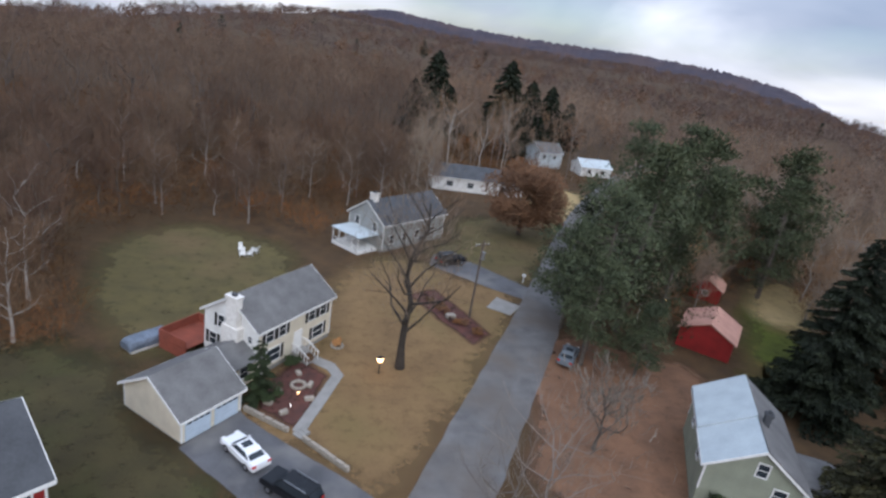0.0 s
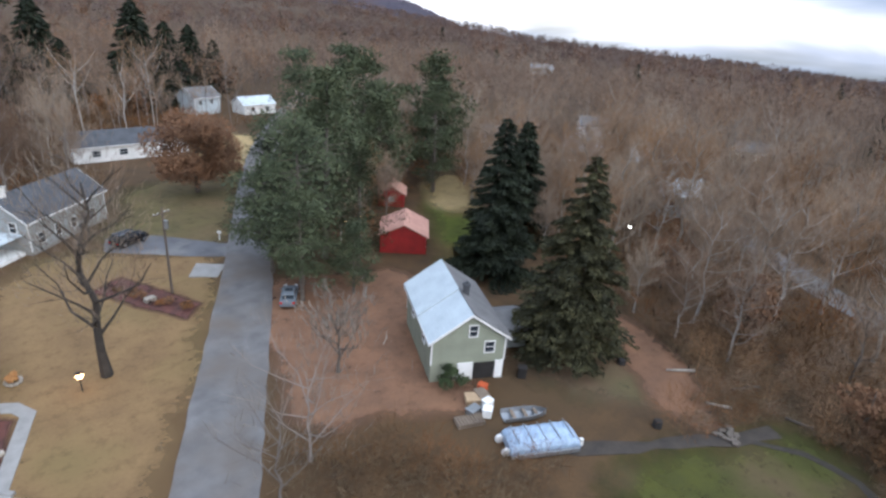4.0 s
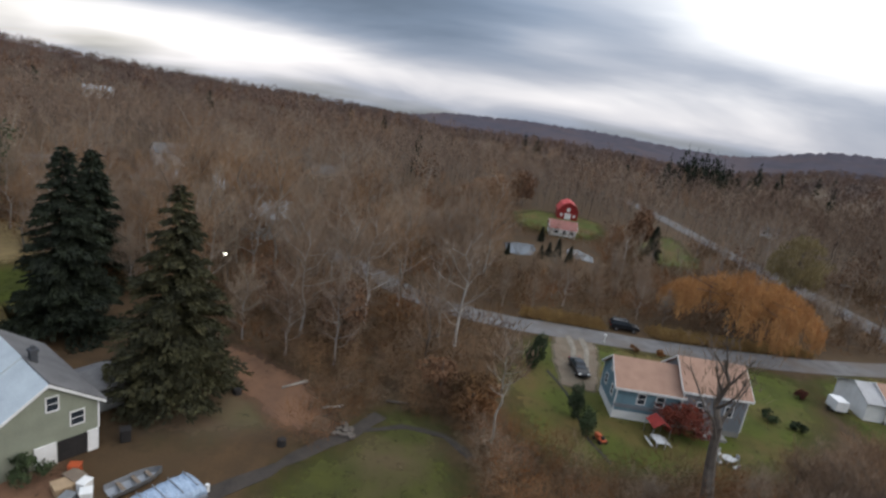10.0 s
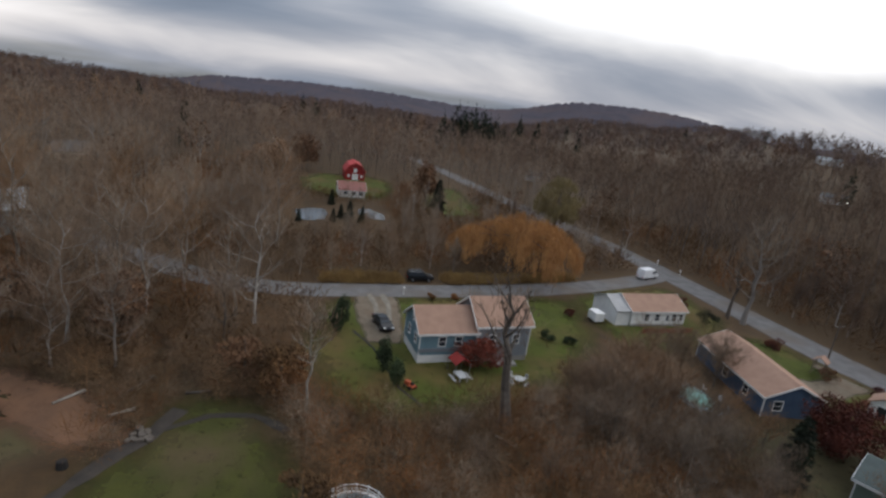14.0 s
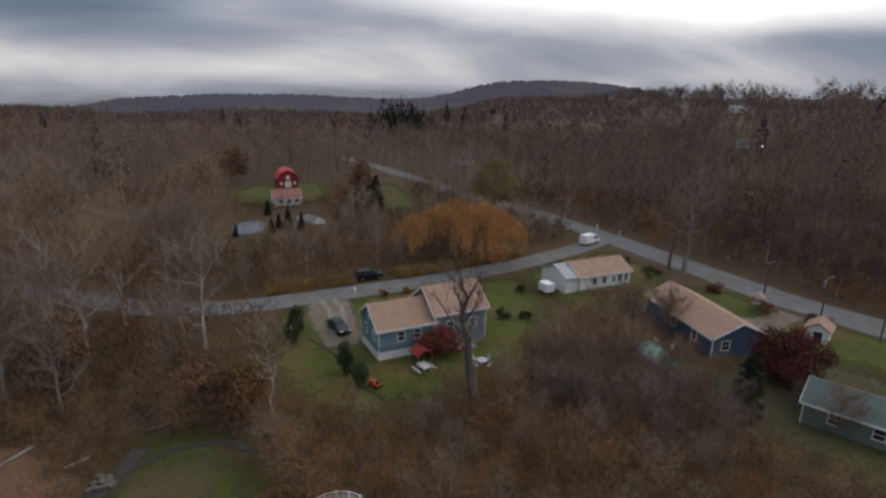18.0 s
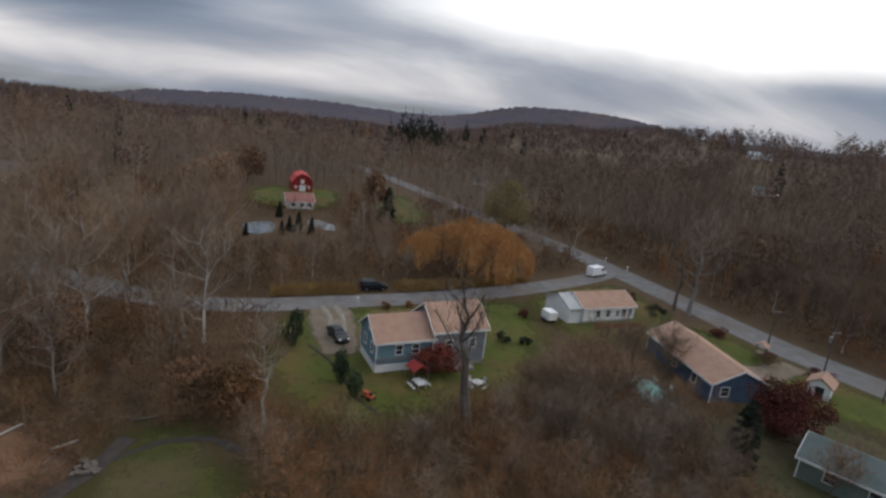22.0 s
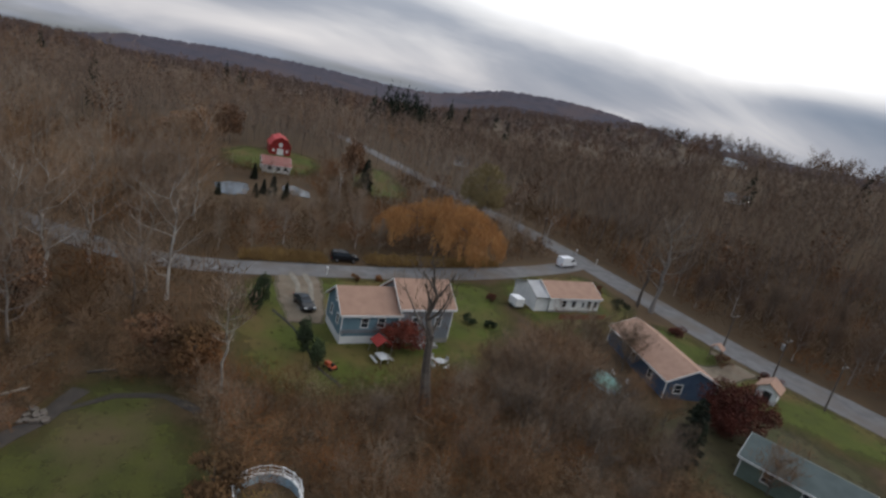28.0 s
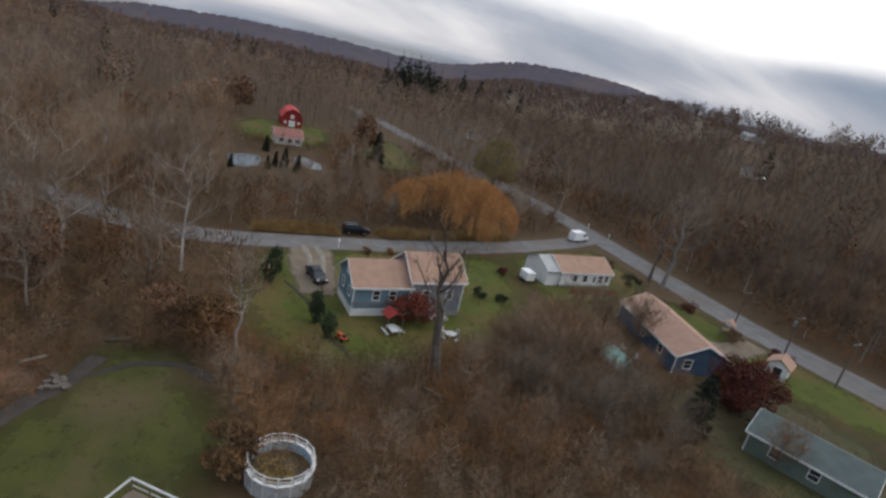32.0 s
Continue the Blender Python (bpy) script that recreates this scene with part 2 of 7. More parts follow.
M_MULCH = mat("red_mulch", (0.115, 0.045, 0.034), (0.058, 0.03, 0.025), 0.9, 0.95, 0.8, 8, world=True)
M_STONE = mat("pale_stone", (0.38, 0.335, 0.275), (0.21, 0.185, 0.15), 1.6, 0.9, 0.6, 6)
M_TRACK = mat("worn_gravel", (0.25, 0.22, 0.175), (0.15, 0.13, 0.10), 1.2, 0.95, 0.5, 8, world=True)
M_BARK = mat("grey_bark", (0.15, 0.125, 0.10), (0.07, 0.058, 0.05), 1.2, 0.95, 0.8, 9)
M_BARKDARK = mat("dark_bark", (0.055, 0.045, 0.036), (0.028, 0.024, 0.02), 1.2, 0.95, 0.8, 9)
M_BIRCH = mat("white_bark", (0.40, 0.36, 0.30), (0.19, 0.165, 0.14), 1.4, 0.85, 0.4, 5)
M_TWIG = mat("twigs", (0.3, 0.236, 0.176), (0.135, 0.097, 0.068), 0.22, 0.95, 0, 5, island=0.35, world=True, c3=(0.26, 0.148, 0.076), big=0.05)
M_TWIGPALE = mat("pale_twigs", (0.28, 0.245, 0.205), (0.15, 0.125, 0.10), 0.4, 0.95, 0, 5, island=0.5, world=True)
# distance haze is put into this violet-brown woods colour
M_RIDGE = mat("haze_tinted_ridge_woods", (0.058, 0.047, 0.060), (0.036, 0.031, 0.043), 0.02, 0.95, 0, 5, world=True, c3=(0.068, 0.047, 0.05), big=0.006)
M_BRUSH = mat("brush", (0.17, 0.09, 0.036), (0.068, 0.038, 0.017), 0.3, 0.95, 0, 6, island=0.4, world=True, c3=(0.225, 0.092, 0.03), big=0.07)
M_SPRUCE = mat("spruce_needles", (0.03, 0.038, 0.017), (0.012, 0.016, 0.009), 0.5, 0.9, 0, 7, island=0.5, world=True)
M_SPRUCE2 = mat("olive_spruce_needles", (0.078, 0.07, 0.027), (0.026, 0.026, 0.012), 0.5, 0.9, 0, 7, island=0.5, world=True)
M_PINE = mat("pine_needles", (0.095, 0.108, 0.05), (0.042, 0.052, 0.026), 0.4, 0.9, 0, 7, island=0.5, world=True)
M_ORANGE = mat("orange_leaves", (0.6, 0.32, 0.115), (0.36, 0.18, 0.07), 0.4, 0.9, 0, 7, island=0.5, world=True)
M_RUST = mat("rusty_oak_leaves", (0.23, 0.115, 0.055), (0.12, 0.065, 0.036), 0.4, 0.9, 0, 7, island=0.5, world=True)
M_TANLEAF = mat("tan_leaves", (0.34, 0.19, 0.10), (0.2, 0.115, 0.065), 0.4, 0.9, 0, 7, island=0.5, world=True)
M_RED = mat("red_leaves", (0.165, 0.042, 0.024), (0.07, 0.02, 0.014), 0.4, 0.9, 0, 7, island=0.5, world=True)
M_SCARLET = mat("scarlet_leaves", (0.22, 0.046, 0.024), (0.11, 0.027, 0.016), 0.4, 0.9, 0, 7, island=0.5, world=True)
M_GREENLEAF = mat("shrub_leaves", (0.05, 0.07, 0.025), (0.025, 0.035, 0.015), 0.4, 0.9, 0, 7, island=0.5, world=True)

M_WOODS = toned("woods_twigs", [(0.218, 0.161, 0.114), (0.271, 0.198, 0.135), (0.185, 0.128, 0.0862), (0.237, 0.17, 0.118), (0.199, 0.123, 0.0714), (0.242, 0.135, 0.0657), (0.157, 0.109, 0.0764), (0.247, 0.184, 0.127)])
# reddish twigs, with the shade of these stands put into a darker colour
M_WOODSREDSHADE = toned("reddish_shade_toned_twigs", [(0.131, 0.0864, 0.055), (0.0975, 0.0624, 0.0418), (0.169, 0.114, 0.0748), (0.119, 0.0696, 0.0429), (0.0875, 0.0552, 0.0385), (0.156, 0.096, 0.0572)])
M_WOODSFAR = toned("hill_woods_twigs", [(0.125, 0.085, 0.066), (0.085, 0.06, 0.05), (0.148, 0.105, 0.08), (0.105, 0.073, 0.06), (0.14, 0.077, 0.047), (0.075, 0.053, 0.046), (0.118, 0.086, 0.07)], 0.1)
M_WOODSBACK = toned("back_woods_twigs", [(0.21, 0.147, 0.101), (0.158, 0.104, 0.0719), (0.242, 0.171, 0.118), (0.184, 0.121, 0.082), (0.215, 0.123, 0.0653), (0.137, 0.0929, 0.0672), (0.2, 0.142, 0.0989)], 0.15)
M_STEMS = toned("woods_bark", [(0.22, 0.19, 0.165), (0.34, 0.31, 0.275), (0.15, 0.125, 0.105), (0.27, 0.235, 0.205), (0.11, 0.09, 0.075), (0.40, 0.37, 0.33)], 0.12)

M_CREAM = lapped("cream_clapboard", (0.72, 0.655, 0.51), (0.6, 0.54, 0.42), 0.14)
M_WHITE = mat("white_paint", (0.78, 0.77, 0.74), (0.64, 0.63, 0.6), 0.8, 0.6, 0.08, 9)
M_PLASTIC = mat("weathered_plastic", (0.5, 0.5, 0.49), (0.36, 0.36, 0.35), 0.9, 0.6, 0.05, 9)
M_WHITEBRICK = mat("white_chimney", (0.8, 0.77, 0.72), (0.62, 0.58, 0.53), 2.5, 0.8, 0.3, 4)
M_SAGE = lapped("sage_clapboard", (0.30, 0.315, 0.235), (0.235, 0.25, 0.19), 0.16)
M_BLUE = lapped("blue_clapboard", (0.165, 0.262, 0.305), (0.122, 0.198, 0.235), 0.16)
M_BLUEGREY = lapped("blue_grey_clapboard", (0.22, 0.235, 0.255), (0.165, 0.18, 0.2), 0.16)
M_NAVY = lapped("navy_clapboard", (0.07, 0.11, 0.17), (0.05, 0.08, 0.13), 0.16)
M_GREY = lapped("grey_clapboard", (0.34, 0.35, 0.34), (0.26, 0.27, 0.26), 0.16)
M_GREEN = lapped("grey_green_clapboard", (0.16, 0.20, 0.16), (0.11, 0.14, 0.115), 0.16)
M_BARNRED = lapped("red_board_siding", (0.30, 0.022, 0.02), (0.2, 0.017, 0.016), 0.22, True)
M_ROOFGREY = lapped("grey_shingles", (0.17, 0.165, 0.16), (0.115, 0.11, 0.108), 0.16, rough=0.9)
M_ROOFDARK = lapped("dark_shingles", (0.085, 0.088, 0.095), (0.055, 0.057, 0.062), 0.16, rough=0.9)
M_ROOFPALE = lapped("pale_metal_roof", (0.50, 0.55, 0.56), (0.40, 0.44, 0.46), 0.4, True, 0.45)
M_ROOFTAN = lapped("tan_shingles", (0.38, 0.235, 0.165), (0.29, 0.175, 0.125), 0.16, rough=0.9)
M_ROOFPINK = lapped("salmon_shingles", (0.50, 0.28, 0.21), (0.38, 0.2, 0.155), 0.16, rough=0.9)
M_ROOFRED = lapped("red_metal_roof", (0.60, 0.075, 0.07), (0.45, 0.055, 0.05), 0.4, True, 0.5)
M_ROOFGREEN = lapped("grey_green_shingles", (0.10, 0.12, 0.112), (0.072, 0.087, 0.082), 0.16, rough=0.9)
M_TRUNKS = mat("pale_woodland_bark", (0.20, 0.172, 0.148), (0.09, 0.075, 0.065), 0.5, 0.95, 0.2, 6, island=0.5, world=True)
M_GLASS = mat("window_glass", (0.035, 0.042, 0.05), (0.02, 0.025, 0.03), 1.0, 0.08, 0, 3)
M_DOORBLUE = mat("pale_blue_door_paint", (0.50, 0.58, 0.66), (0.42, 0.49, 0.56), 1.0, 0.5, 0.05, 5)
# dark shutters, bins and posts; also the shade painted into the basement doorway
M_DARK = mat("dark_finish_and_shade", (0.03, 0.027, 0.025), (0.018, 0.016, 0.015), 1.0, 0.9, 0, 5)
M_DECK = mat("red_stained_deck", (0.28, 0.075, 0.045), (0.19, 0.055, 0.035), 0.8, 0.8, 0.2, 9)
M_WOOD = mat("weathered_wood", (0.22, 0.17, 0.125), (0.13, 0.10, 0.075), 1.2, 0.9, 0.3, 9)
M_CARWHITE = mat("white_car_paint", (0.8, 0.8, 0.8), (0.74, 0.74, 0.75), 0.6, 0.25, 0, 4)
M_CARBLACK = mat("black_car_paint", (0.012, 0.013, 0.015), (0.009, 0.009, 0.011), 0.6, 0.22, 0, 4)
M_CARGREY = mat("grey_car_paint", (0.16, 0.18, 0.2), (0.13, 0.145, 0.16), 0.6, 0.25, 0, 4)
M_TYRE = mat("tyre_rubber", (0.02, 0.02, 0.02), (0.014, 0.014, 0.014), 3, 0.9, 0.2, 5)
M_RIM = mat("alloy", (0.5, 0.5, 0.52), (0.35, 0.35, 0.37), 3, 0.35, 0, 5, metal=0.9)
M_TAIL = mat("red_lamp_lens", (0.5, 0.02, 0.015), (0.4, 0.015, 0.01), 2, 0.2, 0, 5)
M_TARP = mat("pale_blue_tarp", (0.36, 0.45, 0.56), (0.20, 0.26, 0.34), 1.1, 0.4, 0.8, 4)
M_POOLWALL = mat("pool_wall_vinyl", (0.46, 0.64, 0.74), (0.36, 0.52, 0.62), 0.8, 0.5, 0.1, 6)
M_POOLWATER = mat("leafy_pool_water", (0.045, 0.04, 0.028), (0.13, 0.09, 0.04), 1.8, 0.15, 0.1, 4)
M_POOLCOVER = mat("pool_cover", (0.17, 0.36, 0.30), (0.10, 0.20, 0.175), 0.7, 0.35, 0.4, 5)
M_WATER = mat("pond_water", (0.10, 0.11, 0.115), (0.07, 0.075, 0.08), 0.5, 0.04, 0.02, 6)
M_POLE = mat("pole_wood", (0.13, 0.10, 0.08), (0.08, 0.065, 0.052), 1.5, 0.9, 0.4, 8)
M_STEEL = mat("galvanised_steel", (0.35, 0.36, 0.37), (0.26, 0.27, 0.28), 2, 0.45, 0.05, 6, metal=0.7)
M_ORANGEPL = mat("orange_plastic", (0.46, 0.09, 0.03), (0.36, 0.07, 0.025), 2, 0.5, 0, 5)
M_REDCLOTH = mat("red_canvas", (0.30, 0.035, 0.028), (0.2, 0.025, 0.02), 1.2, 0.85, 0.2, 6)
M_LAMP = glow("warm_lamp", (1.0, 0.55, 0.24), 12.0)
M_LAMPCOOL = glow("cool_lamp", (1.0, 0.93, 0.8), 10.0)


def frayed(m):
    """Lets a ground cover thin out towards its border, where its cover attribute falls to nothing."""
    nd, lk = m.node_tree.nodes, m.node_tree.links
    at = nd.new("ShaderNodeAttribute")
    at.attribute_name = "cover"
    geo = nd.new("ShaderNodeNewGeometry")
    nz = nd.new("ShaderNodeTexNoise")
    nz.inputs["Scale"].default_value = 0.8
    nz.inputs["Detail"].default_value = 6
    nz.inputs["Roughness"].default_value = 0.7
    lk.new(geo.outputs["Position"], nz.inputs[0])
    ad = nd.new("ShaderNodeMath")
    ad.operation = "MULTIPLY_ADD"
    lk.new(nz.outputs[0], ad.inputs[0])
    ad.inputs[1].default_value = 1.5
    lk.new(at.outputs["Fac"], ad.inputs[2])
    rg = nd.new("ShaderNodeMapRange")
    rg.inputs["From Min"].default_value, rg.inputs["From Max"].default_value = 0.72, 1.75
    lk.new(ad.outputs[0], rg.inputs["Value"])
    mx = nd.new("ShaderNodeMixShader")
    tr_ = nd.new("ShaderNodeBsdfTransparent")
    lk.new(rg.outputs[0], mx.inputs[0])
    lk.new(tr_.outputs[0], mx.inputs[1])
    lk.new(nd["Principled BSDF"].outputs[0], mx.inputs[2])
    lk.new(mx.outputs[0], nd["Material Output"].inputs["Surface"])
    return m


M_MEADOW = frayed(mat("rank_grass", (0.064, 0.065, 0.011), (0.04, 0.041, 0.009), 0.35, 0.95, 0.5, 12, world=True, c3=(0.085, 0.062, 0.028), big=0.12))
# brown-green grass with shade put into its colour, for the side and corner lawns
M_SHADEGRASS = mat("shade_toned_grass", (0.068, 0.054, 0.022), (0.042, 0.034, 0.015), 0.35, 0.95, 0.5, 12, world=True, c3=(0.05, 0.05, 0.016), big=0.12)
M_RUSSET = mat("russet_leaves_ground", (0.2, 0.105, 0.058), (0.13, 0.072, 0.043), 0.35, 0.95, 0.6, 10, world=True)
for m_ in (M_DRYLAWN, M_GREENLAWN, M_OLIVELAWN, M_BROWNGRASS, M_TANFIELD, M_RUSSET, M_GRAVEL, M_MULCH, M_SHADEGRASS):
    frayed(m_)


# ---- building helpers ----
def mesh_ob(name, bm, material, parent=None, label=""):
    me = bpy.data.meshes.new(name)
    bm.to_mesh(me)
    bm.free()
    me.materials.append(material)
    ob = new(name, me)
    if parent:
        ob.parent = parent
    if label:
        ob["label"] = label
    return ob


def part(name, bm, material, parent, label=""):
    return mesh_ob(name, bm, material, parent, label)


def raw(name, verts, faces, material, parent=None, label=""):
    me = bpy.data.meshes.new(name)
    me.from_pydata(verts, [], faces)
    me.materials.append(material)
    ob = new(name, me)
    if parent:
        ob.parent = parent
    if label:
        ob["label"] = label
    return ob


def box(bm, x0, y0, z0, x1, y1, z1, bevel=0.0):
    m = Matrix.LocRotScale(((x0 + x1) / 2, (y0 + y1) / 2, (z0 + z1) / 2), None, (abs(x1 - x0), abs(y1 - y0), abs(z1 - z0)))
    r = bmesh.ops.create_cube(bm, size=1, matrix=m)
    if bevel:
        es = list({e for v in r["verts"] for e in v.link_edges})
        bmesh.ops.bevel(bm, geom=es, offset=bevel, segments=1, affect="EDGES")
    return bm


def boxed(*a, bevel=0.0):
    return box(bmesh.new(), *a, bevel=bevel)


def cyl(bm, x, y, z0, z1, r0, r1=None, n=10, axis="z"):
    r1 = r0 if r1 is None else r1
    rot = {"z": Matrix(), "x": Matrix.Rotation(radians(90), 4, "Y"), "y": Matrix.Rotation(radians(-90), 4, "X")}[axis]
    c = {"z": (x, y, (z0 + z1) / 2), "x": ((z0 + z1) / 2, x, y), "y": (x, (z0 + z1) / 2, y)}[axis]
    bmesh.ops.create_cone(bm, cap_ends=True, segments=n, radius1=r0, radius2=max(r1, 1e-4), depth=abs(z1 - z0), matrix=Matrix.Translation(c) @ rot)
    return bm


def prism(bm, pts, y0, y1):
    """A solid from a profile in x and z, from y0 to y1."""
    a = [bm.verts.new((x, y0, z)) for x, z in pts]
    b = [bm.verts.new((x, y1, z)) for x, z in pts]
    n = len(pts)
    bm.faces.new(a)
    bm.faces.new(b[::-1])
    for i in range(n):
        bm.faces.new((a[(i + 1) % n], a[i], b[i], b[(i + 1) % n]))
    bmesh.ops.recalc_face_normals(bm, faces=bm.faces)
    return bm


def prism_y(bm, pts, x0, x1):
    """A solid from a profile in y and z, from x0 to x1."""
    a = [bm.verts.new((x0, y, z)) for y, z in pts]
    b = [bm.verts.new((x1, y, z)) for y, z in pts]
    n = len(pts)
    bm.faces.new(a)
    bm.faces.new(b[::-1])
    for i in range(n):
        bm.faces.new((a[(i + 1) % n], a[i], b[i], b[(i + 1) % n]))
    bmesh.ops.recalc_face_normals(bm, faces=bm.faces)
    return bm


def thing(name, x, y, ang, label, category, group="", z=0.0):
    ob = new(name)
    ob.matrix_world = pose(x, y, z, 0, 0, ang)
    ob.empty_display_size = 0.5
    return tagged(ob, label, category, group)


# ---- the lie of the land ----
SKYLINE = [(60, -3.5), (28, -3.4), (20, -2.4), (12, -1), (4, 0.3), (0, 0.7), (-5, 0.6), (-12, 0.1), (-20, 0.1), (-28, 0.3), (-36, 0), (-41, -0.6), (-46, -1.1), (-52, -1.8), (-60, -2.1), (-68, -2.3), (-74, -2.7), (-80, -2.9), (-84, -3.6), (-92, -3.2), (-100, -3.15), (-106, -3.4), (-110, -3.3), (-113, -2.7), (-117, -1.6), (-121, -1.35), (-125, -1.35), (-129, -0.75), (-134, -0.5), (-140, -0.4), (-148, 0), (-165, 0)]
RIDGE = [(60, -4.2), (28, -4.1), (20, -3.1), (12, -1.7), (4, -0.4), (0, 0.5), (-5, 1.6), (-12, 1.1), (-20, 1.1), (-28, 1.3), (-36, 1), (-41, 0.4), (-46, -1.5), (-52, -2.2), (-60, -2.5), (-68, -2.7), (-74, -3.1), (-80, -3), (-84, -2.2), (-92, -1.8), (-100, -1.75), (-106, -2), (-110, -1.9), (-113, -1.3), (-117, -0.2), (-121, 0.05), (-125, 0.05), (-129, -0.25), (-134, -1.2), (-140, -1.1), (-148, -0.7), (-165, -0.7)]
SK_A = np.radians(np.array([a for a, _ in SKYLINE][::-1]))
SK_E = np.radians(np.array([b for _, b in SKYLINE][::-1]))


def ground_z(x, y):
    """Height of the ground: flat in the valley, rising to the ridges that stand round it."""
    x, y = np.asarray(x, float), np.asarray(y, float)
    d = np.hypot(x, y)
    a = np.arctan2(-x, y)
    a = np.where(a > radians(120), a - 2 * np.pi, a)
    el = np.interp(a, SK_A, SK_E)
    near = np.clip((radians(-129) - a) / radians(8), 0, 1)
    left = np.clip((a + radians(2)) / radians(20), 0, 1)
    top_d = 1250 - 900 * near - 650 * left
    start = 190 - 60 * near - 60 * left
    top = 32 + top_d * np.tan(el) - 9
    f = np.clip((d - start) / (top_d - start), 0, 1)
    f = f * f * (3 - 2 * f) * 0.45 + f * 0.55
    z = top * f
    z = z + np.clip((d - 200) / 400, 0, 1) * (3.5 * np.sin(x * 0.011 + 1.3) * np.cos(y * 0.013) + 2.0 * np.sin(x * 0.031) * np.sin(y * 0.027 + 0.7)) * np.clip(1.6 - f, 0, 1)
    fall = np.clip((d - top_d) / 2500, 0, 1)
    return z - fall * 160


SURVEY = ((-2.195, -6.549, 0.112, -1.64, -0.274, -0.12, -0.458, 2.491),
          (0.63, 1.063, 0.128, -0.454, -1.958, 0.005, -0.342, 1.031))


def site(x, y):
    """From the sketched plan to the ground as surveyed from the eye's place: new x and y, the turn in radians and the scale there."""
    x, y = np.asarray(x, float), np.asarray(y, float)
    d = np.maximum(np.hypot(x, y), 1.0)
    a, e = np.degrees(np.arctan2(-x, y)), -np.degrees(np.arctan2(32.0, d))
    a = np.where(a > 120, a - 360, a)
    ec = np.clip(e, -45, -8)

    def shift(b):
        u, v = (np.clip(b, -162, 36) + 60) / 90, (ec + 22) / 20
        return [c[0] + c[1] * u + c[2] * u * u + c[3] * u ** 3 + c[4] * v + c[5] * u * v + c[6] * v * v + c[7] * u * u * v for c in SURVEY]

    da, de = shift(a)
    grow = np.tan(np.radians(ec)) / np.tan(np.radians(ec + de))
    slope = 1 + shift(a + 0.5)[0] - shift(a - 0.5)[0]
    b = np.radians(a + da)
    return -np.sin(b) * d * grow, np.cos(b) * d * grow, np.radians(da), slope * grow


def build_ground():
    rings = [0.0] + [6 * 1.075 ** i for i in range(90)]
    rings = [r for r in rings if r < 4200]
    na = 240
    verts, faces = [(0, 0, 0)], []
    for r in rings[1:]:
        for k in range(na):
            a = 2 * math.pi * k / na
            verts.append((r * math.sin(a), r * math.cos(a), 0))
    v = np.array(verts)
    v[:, 2] = ground_z(v[:, 0], v[:, 1])
    for k in range(na):
        faces.append((0, 1 + k, 1 + (k + 1) % na))
    for i in range(len(rings) - 2):
        for k in range(na):
            a, b = 1 + i * na + k, 1 + i * na + (k + 1) % na
            faces.append((a, a + na, b + na, b))
    ob = raw("ground", v.tolist(), faces, M_LITTER)
    me = ob.data
    bm = bmesh.new()
    bm.from_mesh(me)
    bmesh.ops.recalc_face_normals(bm, faces=bm.faces)
    if bm.faces[0].normal.z < 0:
        bmesh.ops.reverse_faces(bm, faces=bm.faces)
    bm.to_mesh(me)
    bm.free()
    for p in me.polygons:
        p.use_smooth = True
    tagged(ob, "brown leaf-littered valley floor rising to wooded hills", "ground", kind="structure")


build_ground()


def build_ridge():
    """The far ridge that closes the valley: a long slope of distant woods with an uneven top, haze put into its colour.
    """
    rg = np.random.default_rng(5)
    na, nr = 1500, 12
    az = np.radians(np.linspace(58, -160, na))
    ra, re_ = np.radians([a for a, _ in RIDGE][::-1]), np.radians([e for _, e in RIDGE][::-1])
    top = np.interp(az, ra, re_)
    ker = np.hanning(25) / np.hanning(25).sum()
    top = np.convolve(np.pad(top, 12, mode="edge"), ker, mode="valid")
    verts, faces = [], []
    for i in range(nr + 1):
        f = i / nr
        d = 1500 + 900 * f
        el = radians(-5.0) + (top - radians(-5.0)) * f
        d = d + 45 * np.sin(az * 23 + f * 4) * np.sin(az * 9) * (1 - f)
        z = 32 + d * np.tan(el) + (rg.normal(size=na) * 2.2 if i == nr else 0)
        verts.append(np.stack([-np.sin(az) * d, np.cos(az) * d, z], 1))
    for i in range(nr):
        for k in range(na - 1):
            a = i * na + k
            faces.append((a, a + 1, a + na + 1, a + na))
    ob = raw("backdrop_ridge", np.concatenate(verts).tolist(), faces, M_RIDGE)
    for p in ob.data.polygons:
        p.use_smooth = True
    tagged(ob, "far ridge covered with leafless woods, tinted violet for haze", "ridge", kind="structure")


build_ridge()


